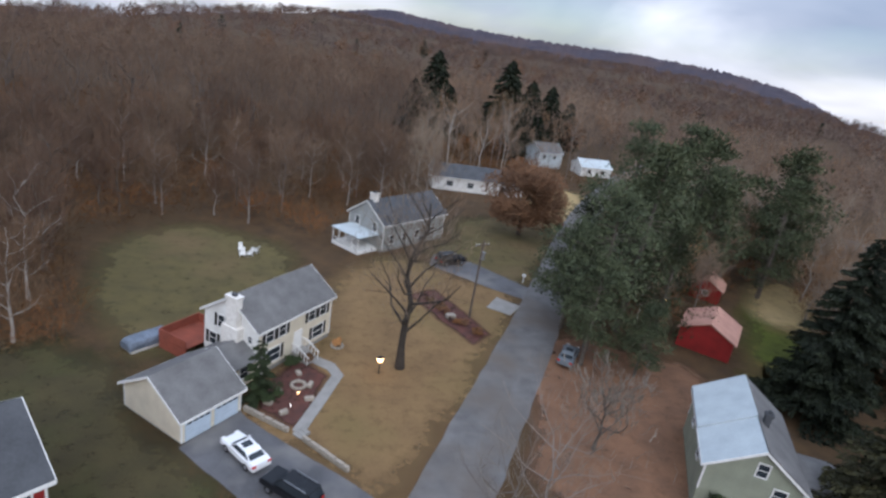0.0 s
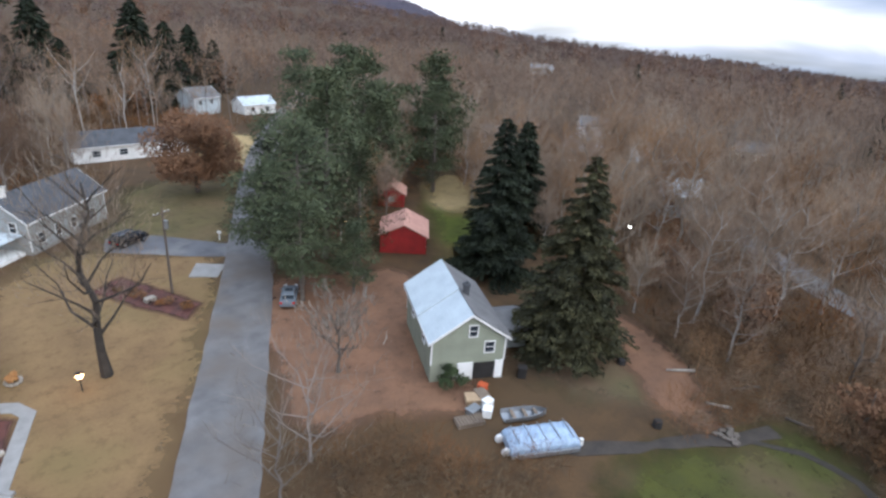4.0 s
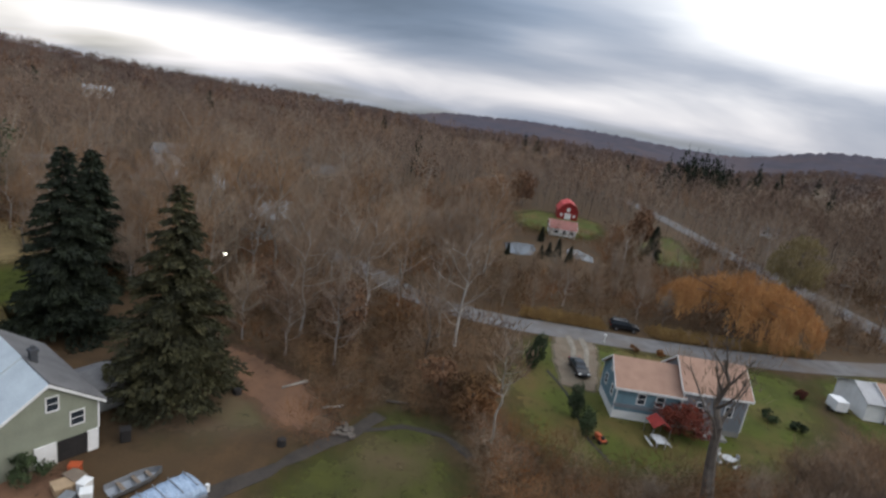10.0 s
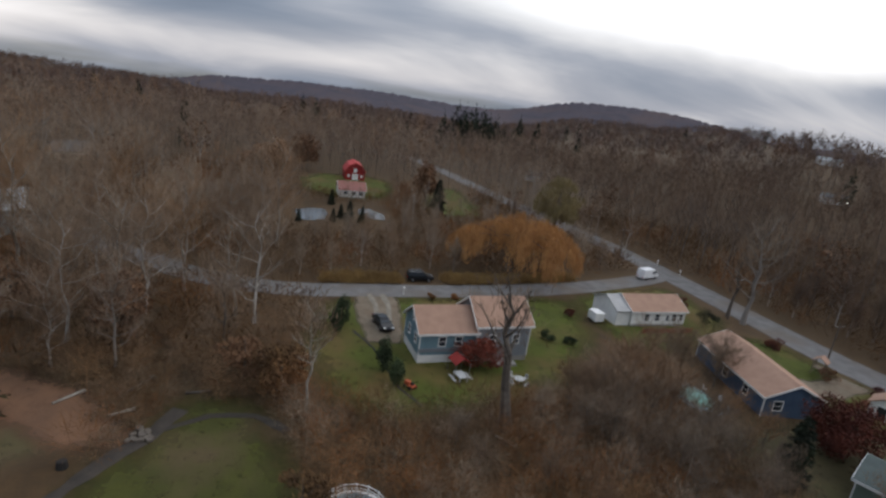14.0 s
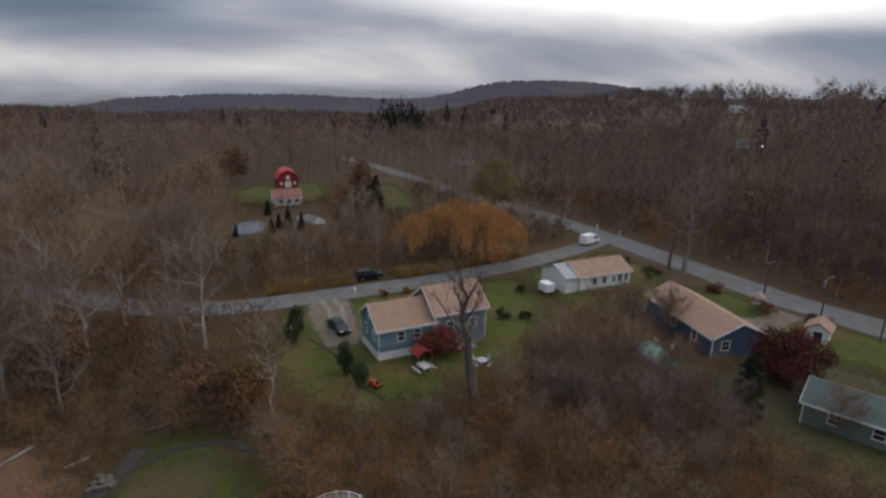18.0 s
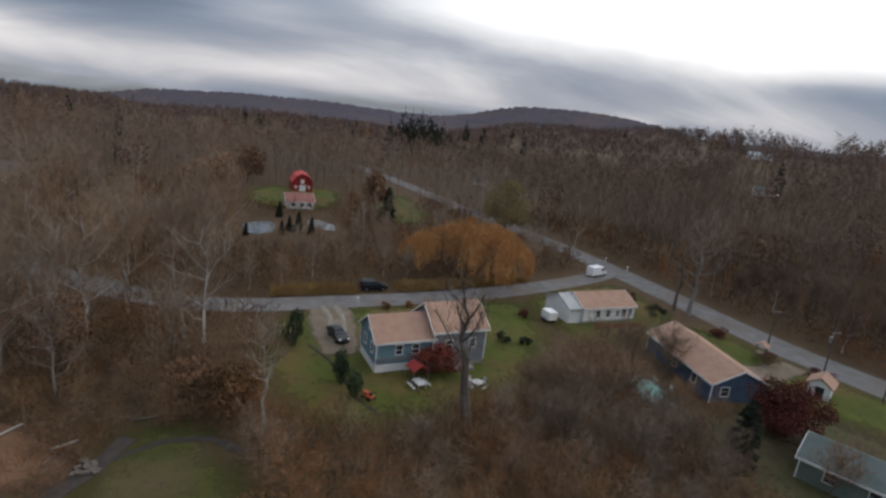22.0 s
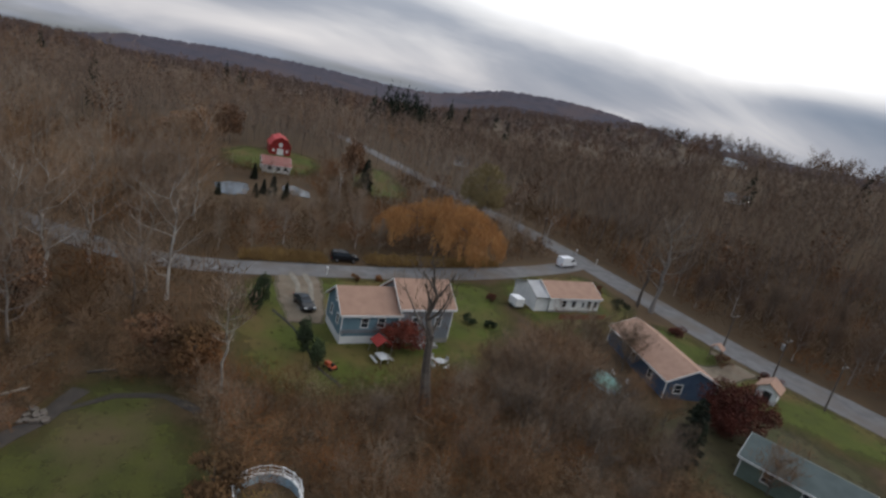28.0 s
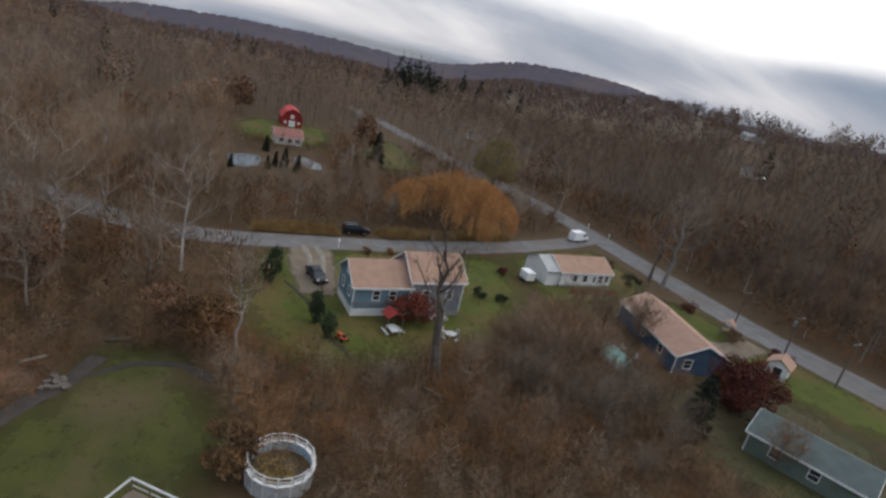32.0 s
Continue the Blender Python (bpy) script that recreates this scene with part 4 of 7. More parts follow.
part("porch_floor", boxed(-4.2, 1, 0, 0, 7, 0.5), M_WHITE, grey)
part("porch_roof", boxed(-4.4, 0.8, 2.7, 0.05, 7.2, 2.85), M_ROOFPALE, grey)
for yy in (1.1, 2.5, 4.0, 5.5, 6.9):
    part("post", boxed(-4.2, yy - 0.07, 0.5, -4.06, yy + 0.07, 2.7), M_WHITE, grey)
part("porch_rail", boxed(-4.2, 1.0, 1.2, -4.1, 7.0, 1.3), M_WHITE, grey)

house("ranch_house", 11, 121, 4, 22, 9, 3.2, 5.4, M_WHITE, M_ROOFDARK, "long white ranch house with dark roof", windows=[("front", 4, 1.1, 1.5, 1.2, None), ("front", 9, 1.1, 1.5, 1.2, None), ("front", 17, 1.1, 1.5, 1.2, None)])
house("pale_house", 48, 168, 20, 9, 8, 5, 7.5, M_ROOFPALE, M_ROOFGREY, "pale blue house far up the lane", windows=[("front", 2, 3, 1, 1.3, None), ("front", 6, 3, 1, 1.3, None)])
house("white_cottage", 62, 166, 10, 11, 7, 3, 5, M_WHITE, M_ROOFPALE, "white cottage far up the lane", windows=[("front", 3, 1, 1.2, 1.2, None), ("front", 8, 1, 1.2, 1.2, None)])

red_shed = house("red_shed", 40.2, 58.2, -38, 6.6, 7.0, 2.7, 4.3, M_BARNRED, M_ROOFPINK, "red wooden shed with salmon shingle roof", "shed", ridge="y", trim=False, doors=[("right", 3.0, 0, 1.0, 2.0, M_WHITE)])
house("small_red_shed", 51.5, 75.5, -38, 4.6, 5, 2.3, 3.7, M_BARNRED, M_ROOFPINK, "small red shed with salmon roof and white window", "shed", ridge="y", trim=False, windows=[("front", 2.3, 1, 0.8, 0.8, None)])

sage = house("sage_house", 27.2, 31.0, -26, 7.2, 11.2, 4.5, 7.0, M_SAGE, M_ROOFPALE, "sage-green house with pale metal roof and white trim", ridge="y", base=1.9, base_mat=M_SAGE,
             windows=[("front", 3.9, 4.7, 0.75, 1.1, None), ("front", 5.6, 2.9, 0.9, 1.1, None), ("right", 3, 2.7, 0.9, 1.2, None), ("left", 3, 2.7, 0.9, 1.2, None), ("left", 8, 2.7, 0.9, 1.2, None)])
# a dark block takes the place of the unlit room behind the doorway
part("opening", boxed(4.2, -0.04, 0, 6.3, 0.2, 1.8), M_DARK, sage, "dark block painted as the shade in an open basement doorway")
part("pier", boxed(6.3, -0.12, 0, 7.1, 0.1, 1.9), M_WHITE, sage)
part("pier", boxed(2.6, -0.12, 0, 4.1, 0.1, 1.9), M_WHITE, sage)
part("shingle_slope", prism(bmesh.new(), [(3.62, 7.16), (7.62, 4.39), (7.66, 4.47), (3.66, 7.26)], -0.4, 11.6), M_ROOFGREY, sage, "grey-shingled rear slope")
part("roof_step", prism(bmesh.new(), [(-0.4, 4.36), (3.6, 7.14), (3.6, 7.36), (-0.4, 4.58)], 4.6, 11.7), M_ROOFPALE, sage)
chimney(sage, 4.3, 4.4, 6.0, 7.9, 0.5, 0.5, M_ROOFDARK)
house("sage_annex", 35.8, 31.8, -25, 4.2, 4.2, 2.4, 3.2, M_GREY, M_ROOFGREY, "low grey-roofed porch beside the sage house", "porch", trim=False)

blue = house("blue_house", 57.2, -17.6, -87, 7.6, 6.4, 4.2, 6.4, M_BLUE, M_ROOFTAN, "blue clapboard house with tan shingle roof", base=1.1, base_mat=M_WHITE,
             windows=[("front", 3.0, 2.3, 0.85, 1.2, None), ("front", 5.2, 2.3, 0.85, 1.2, None), ("left", 1.6, 2.2, 0.8, 1.2, None), ("left", 4.4, 2.2, 0.8, 1.2, None), ("left", 3.2, 4.6, 0.6, 0.8, None)])
part("band", boxed(-0.02, -0.06, 1.5, 7.62, -0.02, 2.0), M_BLUEGREY, blue)
blue2 = house("blue_grey_house", 57.4, -25.3, -87, 7.6, 7.0, 5.2, 7.7, M_BLUEGREY, M_ROOFTAN, "blue-grey wing with tan shingle roof", base=0.7,
              windows=[("front", 2.2, 2.6, 0.85, 1.2, None), ("front", 5.6, 2.6, 0.85, 1.2, None), ("front", 2.2, 0.9, 0.85, 1.1, None), ("left", 1.6, 4.9, 0.6, 0.8, None)])
part("step", boxed(2.5, -1.6, -0.1, 5.5, 0, 0.35), M_CONCRETE, blue2)

white = house("white_house", 67.4, -58.0, -91, 11.4, 7.4, 2.9, 4.6, M_WHITE, M_ROOFTAN, "low white ranch house with tan shingle roof", base=0.4,
              windows=[("front", 3.2, 1.1, 0.9, 1.2, None), ("front", 5.4, 1.1, 0.9, 1.2, None), ("front", 7.6, 1.1, 0.6, 1.0, None), ("front", 9.0, 1.1, 0.9, 1.2, None), ("front", 10.5, 1.1, 0.7, 1.2, None)])
house("white_house_garage", 67.9, -55.2, -91, 2.75, 7.4, 2.8, 4.3, M_WHITE, mat("pale_grey_shingles", (0.42, 0.41, 0.4), (0.33, 0.32, 0.31), 0.8, 0.9, 0.3, 9), "white garage wing with pale grey roof", "garage", trim=False)

navy = house("navy_house", 39.0, -57.8, -13, 17.0, 8.6, 2.9, 4.8, M_NAVY, M_ROOFTAN, "long navy-blue ranch house with tan shingle roof",
             windows=[("front", 3, 1, 1.0, 1.3, None), ("front", 7, 1, 1.0, 1.3, None), ("front", 11, 1, 1.0, 1.3, None), ("back", 4, 1, 1.0, 1.3, None), ("back", 9, 1, 1.0, 1.3, None), ("left", 6.5, 1, 1.2, 1.3, None)])
navy.matrix_world = pose(38.2, -66.4, 0, 0, 0, -16)
corner_green = house("grey_green_house", 28.9, -57.0, 245, 12, 7.0, 2.6, 4.0, M_GREEN, M_ROOFGREEN, "grey-green ranch house with faded green roof",
                     windows=[("left", 2, 1, 1.0, 1.2, None), ("left", 5, 1, 1.0, 1.2, None), ("front", 3, 1, 1.0, 1.2, None), ("front", 7, 1, 1.0, 1.2, None)])
corner_green.matrix_world = pose(27.0, -54.8, 0, 0, 0, 200)
house("white_shed", 34.6, -76.5, -70, 3.4, 3.0, 2.2, 3.2, M_WHITE, M_ROOFTAN, "small white shed beside the main road", "shed", trim=False, doors=[("left", 1.4, 0, 1.2, 1.9, M_DARK)])

# far farm
barn = thing("red_barn", 190, -29.8, 90, "red gambrel barn with bright red metal roof", "barn", z=float(ground_z(190, -27)) + 0.2)
gam = [(0, 0), (8.4, 0), (8.4, 3.8), (6.9, 6.2), (4.2, 7.4), (1.5, 6.2), (0, 3.8)]
part("body", prism(bmesh.new(), gam, -10, 0), M_BARNRED, barn)
for k in range(4):
    (xa, za), (xb, zb) = [(8.7, 3.6), (6.95, 6.3), (4.2, 7.5), (1.45, 6.3), (-0.3, 3.6)][k:k + 2]
    part("roof_panel", prism(bmesh.new(), [(xa, za), (xb, zb), (xb, zb + 0.22), (xa, za + 0.22)], -10.4, 0.5), M_ROOFRED, barn)
part("door", boxed(2.9, 0, 0, 5.5, 0.12, 2.8), M_WHITE, barn, "white-framed barn door")
part("loft_door", boxed(3.5, 0, 3.5, 4.9, 0.12, 5.2), M_WHITE, barn)
part("window", boxed(1.0, 0, 1.4, 1.9, 0.1, 2.5), M_WHITE, barn)
part("window", boxed(6.5, 0, 1.4, 7.4, 0.1, 2.5), M_WHITE, barn)
barn.scale = (0.85, 0.85, 0.85)
fh = house("farmhouse", 158, -17.5, -90, 8.0, 7, 2.4, 4.4, M_WHITE, mat("faded_red_shingles", (0.30, 0.13, 0.11), (0.22, 0.10, 0.085), 0.8, 0.9, 0.3, 9), "white farmhouse with faded red roof before the barn", windows=[("front", 2, 1, 1.2, 1.3, None), ("front", 4.5, 1, 1.2, 1.3, None), ("front", 6.7, 1, 1.2, 1.3, None)])
rnd_h = random.Random(5)
for fx, fy, fl, fw, roofm in [(300, 260, 16, M_WHITE, M_ROOFPALE), (150, 105, 11, M_WHITE, M_ROOFGREY), (165, 60, 10, M_CREAM, M_ROOFGREY), (118, 66, 12, M_GREY, M_ROOFPALE), (146, -216, 16, M_WHITE, M_ROOFGREY), (205, -290, 20, M_WHITE, M_ROOFPALE),
                              (112, 84, 9, M_WHITE, M_ROOFPALE), (235, -118, 11, M_WHITE, M_ROOFGREY), (96, 46, 10, M_GREY, M_ROOFPALE), (100, 100, 9, M_WHITE, M_ROOFGREY)]:
    h = house("distant_house", fx, fy, math.degrees(math.atan2(-fx, fy)) + rnd_h.uniform(-25, 25), fl, 8, 4.6, 7.0, fw, roofm, "pale house half hidden among bare trees", trim=False,
              windows=[("front", 2.2, 2.6, 1.2, 1.4, None), ("front", fl - 2.5, 2.6, 1.2, 1.4, None)], group="houses in the woods")
    h.location.z = float(ground_z(fx, fy)) - 0.2
    h.scale = (0.7, 0.7, 0.7) if fy < 0 else (1, 1, 1)


# ---- vehicles ----
def vehicle(name, x, y, ang, kind, paint, label, group=""):
    ob = thing(name, x, y, ang, label, "car" if kind != "van" else "van", group, z=0.1)
    if kind == "sedan":
        L, W, low, high = 4.8, 1.82, 0.95, 1.42
        body = [(-2.4, 0.35), (2.35, 0.3), (2.4, 0.6), (2.2, 0.78), (1.0, 0.95), (-1.7, 1.0), (-2.35, 0.95), (-2.42, 0.6)]
        cabin = [(1.05, 0.93), (0.3, 1.40), (-0.95, 1.42), (-1.75, 0.98)]
        glass = [(0.92, 0.96), (0.27, 1.36), (-0.9, 1.38), (-1.6, 1.0)]
    elif kind == "suv":
        L, W, low, high = 5.0, 1.95, 1.1, 1.82
        body = [(-2.5, 0.45), (2.45, 0.42), (2.5, 0.85), (2.3, 1.02), (1.1, 1.12), (-2.45, 1.12), (-2.52, 0.7)]
        cabin = [(1.15, 1.1), (0.5, 1.78), (-2.2, 1.8), (-2.45, 1.1)]
        glass = [(1.03, 1.12), (0.46, 1.70), (-2.15, 1.72), (-2.36, 1.14)]
    else:
        L, W, low, high = 5.8, 2.0, 1.2, 2.5
        body = [(-2.9, 0.4), (2.85, 0.4), (2.9, 0.9), (2.6, 1.2), (1.9, 1.3), (1.3, 2.2), (0.9, 2.45), (-2.85, 2.5), (-2.92, 1.2)]
        cabin = [(1.9, 1.28), (1.32, 2.15), (0.6, 2.2), (0.6, 1.28)]
        glass = cabin
    bm = prism(bmesh.new(), body, -W / 2, W / 2)
    bmesh.ops.bevel(bm, geom=[e for e in bm.edges if abs(e.verts[0].co.y - e.verts[1].co.y) < 0.01], offset=0.09, segments=2, affect="EDGES")
    part("body", bm, paint, ob)
    if kind != "van":
        bm = prism(bmesh.new(), cabin, -W / 2 + 0.16, W / 2 - 0.16)
        for v in bm.verts:
            if v.co.z > low + 0.2:
                v.co.y *= 0.86
        part("roof", bm, paint, ob)
        bm = prism(bmesh.new(), glass, -W / 2 + 0.145, W / 2 - 0.145)
        for v in bm.verts:
            if v.co.z > low + 0.2:
                v.co.y *= 0.865
        part("side_glass", bm, M_GLASS, ob)
        (xa, za), (xb, zb) = cabin[0], cabin[1]
        (xc, zc), (xd, zd) = cabin[2], cabin[3]
        for nm, (p, q) in (("windscreen", ((xa, za), (xb, zb))), ("rear_window", ((xd, zd), (xc, zc)))):
            s = 1 if nm == "windscreen" else -1
            vs = []
            for (px_, pz), wy in ((p, W / 2 - 0.24), (q, (W / 2 - 0.24) * 0.84)):
                vs += [(px_ + 0.02 * s, -wy, pz + 0.05 if (px_, pz) == p else pz - 0.05), (px_ + 0.02 * s, wy, pz + 0.05 if (px_, pz) == p else pz - 0.05)]
            vs2 = [(a - 0.03 * s, b, c - 0.02) for a, b, c in vs]
            raw(nm, vs + vs2, [(0, 1, 3, 2), (4, 6, 7, 5), (0, 4, 5, 1), (2, 3, 7, 6), (0, 2, 6, 4), (1, 5, 7, 3)], M_GLASS, ob)
        if kind == "sedan":
            part("sunroof", boxed(-0.55, -0.42, 1.40, 0.15, 0.42, 1.435), M_GLASS, ob)
        else:
            for s in (-1, 1):
                part("roof_rail", boxed(-1.9, s * 0.68 - 0.03, 1.82, 0.2, s * 0.68 + 0.03, 1.88), M_STEEL, ob)
    else:
        part("windscreen", prism(bmesh.new(), [(1.98, 1.36), (1.42, 2.2), (1.36, 2.18), (1.9, 1.32)], -0.85, 0.85), M_GLASS, ob)
        for s in (-1, 1):
            part("side_window", boxed(0.4, s * W / 2 - 0.02, 1.35, 1.35, s * W / 2 + 0.02, 2.0), M_GLASS, ob)
    for wx in (L * 0.30, -L * 0.30):
        for s in (-1, 1):
            wh = new("wheel")
            wh.parent = ob
            wh.matrix_local = pose(wx, s * (W / 2 - 0.1), 0.33)
            part("tyre", cyl(bmesh.new(), 0, 0, -0.12, 0.12, 0.35, n=16, axis="y"), M_TYRE, wh)
            part("rim", cyl(bmesh.new(), 0, 0, -0.13, 0.13, 0.2, n=12, axis="y"), M_RIM, wh)
    for s in (-1, 1):
        part("headlight", boxed(L / 2 - 0.2, s * 0.62 - 0.18, 0.62, L / 2 - 0.0, s * 0.62 + 0.18, 0.78), M_WHITE, ob)
        part("tail_light", boxed(-L / 2 - 0.03, s * 0.7 - 0.16, 0.72, -L / 2 + 0.12, s * 0.7 + 0.16, 0.92), M_TAIL, ob)
        part("door_mirror", boxed(L * 0.17, s * (W / 2 + 0.02) - 0.09, low, L * 0.17 + 0.12, s * (W / 2 + 0.02) + 0.09, low + 0.16), paint, ob)
    return ob


vehicle("white_sedan", -9.5, 33.0, 140, "sedan", M_CARWHITE, "white sedan with dark sunroof parked on the driveway")
vehicle("black_suv", -5.1, 29.9, 150, "suv", M_CARBLACK, "black sport utility car parked on the driveway")
vehicle("roadside_suv", 87.0, -25.6, -90, "suv", M_CARBLACK, "black sport utility car parked at the roadside")
vehicle("parked_car", 67.6, -15.2, 190, "sedan", M_CARBLACK, "dark car parked on the gravel drive")
vehicle("dark_car", 11.5, 76.6, 30, "suv", M_CARBLACK, "dark car parked before the grey house")
vehicle("dim_car", 16.5, 51.8, 60, "sedan", M_CARGREY, "grey car under the pines beside the lane").location = (23.2, 51.8, 0.1)
vehicle("white_van", 91.2, -81.0, -75, "van", M_CARWHITE, "white delivery van waiting near the road junction")


# ---- trees ----
def tube(verts, faces, p, q, r0, r1, n):
    d = (q - p).normalized()
    a = d.orthogonal().normalized()
    b = d.cross(a)
    i0 = len(verts)
    for c, r in ((p, r0), (q, r1)):
        for k in range(n):
            t = 2 * math.pi * k / n
            v = c + (a * math.cos(t) + b * math.sin(t)) * r
            verts.append((v.x, v.y, v.z))
    for k in range(n):
        faces.append((i0 + k, i0 + (k + 1) % n, i0 + n + (k + 1) % n, i0 + n + k))


def rand_dir(rnd):
    while True:
        v = Vector((rnd.uniform(-1, 1), rnd.uniform(-1, 1), rnd.uniform(-1, 1)))
        if 0.05 < v.length < 1:
            return v.normalized()


def bare_shape(seed, h, spread, trunk_r, limbs=9, twigs=900, twig_len=0.9, twig_w=0.035, clear=0.25, fork=False):
    """Vertices and faces of a leafless tree: trunk with limbs and branches, and the twigs apart."""
    rnd = random.Random(seed)
    tv, tf, ends = [], [], []
    # trunk in bent pieces
    stems = []
    base_pts = [Vector((0, 0, -0.3))]
    n = 7
    for i in range(1, n + 1):
        z = h * 0.8 * i / n
        base_pts.append(Vector((rnd.uniform(-1, 1) * h * 0.012 * i ** 0.6, rnd.uniform(-1, 1) * h * 0.012 * i ** 0.6, z)))
    for i in range(n):
        r0, r1 = trunk_r * (1 - 0.85 * i / n), trunk_r * (1 - 0.85 * (i + 1) / n)
        if i == 0:
            r0 *= 1.35
        tube(tv, tf, base_pts[i], base_pts[i + 1], r0, r1, 7)
    for k in range(limbs):
        f = clear + (0.95 - clear) * (k + rnd.random()) / limbs
        z = h * 0.8 * f
        i = min(int(f * n), n - 1)
        p = base_pts[i].lerp(base_pts[i + 1], f * n - i)
        az = k * 2.4 + rnd.uniform(-0.5, 0.5)
        ln = spread * (1.1 - 0.55 * abs(f - 0.45)) * rnd.uniform(0.7, 1.1)
        up = rnd.uniform(0.5, 1.0) if not fork else rnd.uniform(0.9, 1.6)
        d = Vector((math.cos(az), math.sin(az), up)).normalized()
        r = trunk_r * (0.42 - 0.25 * f) + 0.02
        q = p
        for s in range(3):
            d2 = (d + rand_dir(rnd) * 0.28 + Vector((0, 0, 0.10 * s))).normalized()
            e = q + d2 * ln / 3
            tube(tv, tf, q, e, r, r * 0.62, 5)
            r *= 0.62
            if s:
                for b in range(3):
                    d3 = (d2 + rand_dir(rnd) * 0.8 + Vector((0, 0, 0.2))).normalized()
                    st_ = q.lerp(e, rnd.random())
                    e3 = st_ + d3 * ln * rnd.uniform(0.2, 0.4)
                    tube(tv, tf, st_, e3, r * 0.6, 0.008, 3)
                    ends.append((st_, e3))
            q = e
            ends.append((p.lerp(e, 0.5), e))
    ends.append((base_pts[-2], base_pts[-1] + Vector((0, 0, h * 0.12))))
    cv, cf = [], []
    for _ in range(twigs):
        a, b = rnd.choice(ends)
        if rnd.random() < 0.6:
            o = rand_dir(rnd)
            o *= rnd.random() ** 0.45 * (0.72 + 0.42 * math.sin(3.1 * math.atan2(o.y, o.x) + seed) * math.cos(4.3 * o.z + seed * 1.7))
            b = Vector((o.x * spread * 1.05, o.y * spread * 1.05, h * (clear + 1.0) / 2 + o.z * h * (1.0 - clear) / 2))
            a = Vector((b.x * 0.55, b.y * 0.55, b.z - spread * 0.45))
            p = b
        else:
            p = a.lerp(b, rnd.uniform(0.15, 1.1)) + rand_dir(rnd) * h * 0.025
        d = ((b - a).normalized() * 0.7 + rand_dir(rnd) * 0.75 + Vector((0, 0, 0.75))).normalized()
        ln = twig_len * rnd.uniform(0.5, 1.3)
        s = d.orthogonal().normalized()
        s.rotate(Matrix.Rotation(rnd.uniform(0, 6.28), 3, d))
        w = twig_w * rnd.uniform(0.6, 1.3)
        i0 = len(cv)
        m = p + d * ln * 0.55 + rand_dir(rnd) * ln * 0.12
        e = p + d * ln + rand_dir(rnd) * ln * 0.2
        w *= 1.7
        cv += [tuple(p - s * w), tuple(p + s * w), tuple(m - s * w * 0.6), tuple(m + s * w * 0.6), tuple(e)]
        cf += [(i0, i0 + 1, i0 + 3, i0 + 2), (i0 + 2, i0 + 3, i0 + 4)]
    return tv, tf, cv, cf


def make_tree(name, x, y, shape, bark, leaf, label, group="", crown="twig_crown", scale=1.0, turn=0.0, category="tree"):
    ob = thing(name, x, y, turn, label, category, group, z=float(ground_z(x, y)))
    tv, tf, cv, cf = shape
    raw("trunk", tv, tf, bark, ob)
    raw(crown, cv, cf, leaf, ob)
    ob.scale = (scale, scale, scale)
    return ob


def leaf_shape(seed, h, rx, rz, trunk_r, leaves=2500, leaf=0.3, low=0.25, blobs=16, droop=0.0, flat=0.6):
    """A tree in leaf: trunk, limbs to lumps of foliage, each lump many small leaves, with gaps between."""
    rnd = random.Random(seed)
    tv, tf, cv, cf = [], [], [], []
    tube(tv, tf, Vector((0, 0, -0.3)), Vector((0.1, 0, h * 0.45)), trunk_r * 1.2, trunk_r * 0.7, 8)
    tube(tv, tf, Vector((0.1, 0, h * 0.45)), Vector((0, 0.1, h * 0.85)), trunk_r * 0.7, trunk_r * 0.15, 6)
    cs = []
    cz = h * low + (h - h * low) * 0.5
    for k in range(blobs):
        d = rand_dir(rnd)
        rr = rnd.uniform(0.45, 0.86)
        c = Vector((d.x * rx * rr, d.y * rx * rr, cz + d.z * rz * rr))
        cs.append((c, rnd.uniform(0.28, 0.46) * rx))
        z = max(h * low * 0.8, min(c.z - 0.3 * rx, h * 0.75))
        tube(tv, tf, Vector((0, 0, z)), c, trunk_r * 0.28, 0.02, 4)
    for _ in range(leaves):
        c, r = rnd.choice(cs)
        d = rand_dir(rnd)
        p = c + Vector((d.x, d.y, d.z * flat)) * r * rnd.uniform(0.35, 1.08) ** 0.6
        p.z -= droop * rnd.random() * max(0.0, (p - Vector((0, 0, p.z))).length / rx)
        u = rand_dir(rnd)
        v = u.orthogonal().normalized()
        s = leaf * rnd.uniform(0.6, 1.4)
        i0 = len(cv)
        if droop:
            u, v = Vector((0, 0, -1)) * 1.6, Vector((rnd.uniform(-1, 1), rnd.uniform(-1, 1), 0)).normalized() * 0.35
        cv += [tuple(p - v * s * 0.5), tuple(p + v * s * 0.5), tuple(p + u * s + v * s * 0.2)]
        cf.append((i0, i0 + 1, i0 + 2))
    return tv, tf, cv, cf


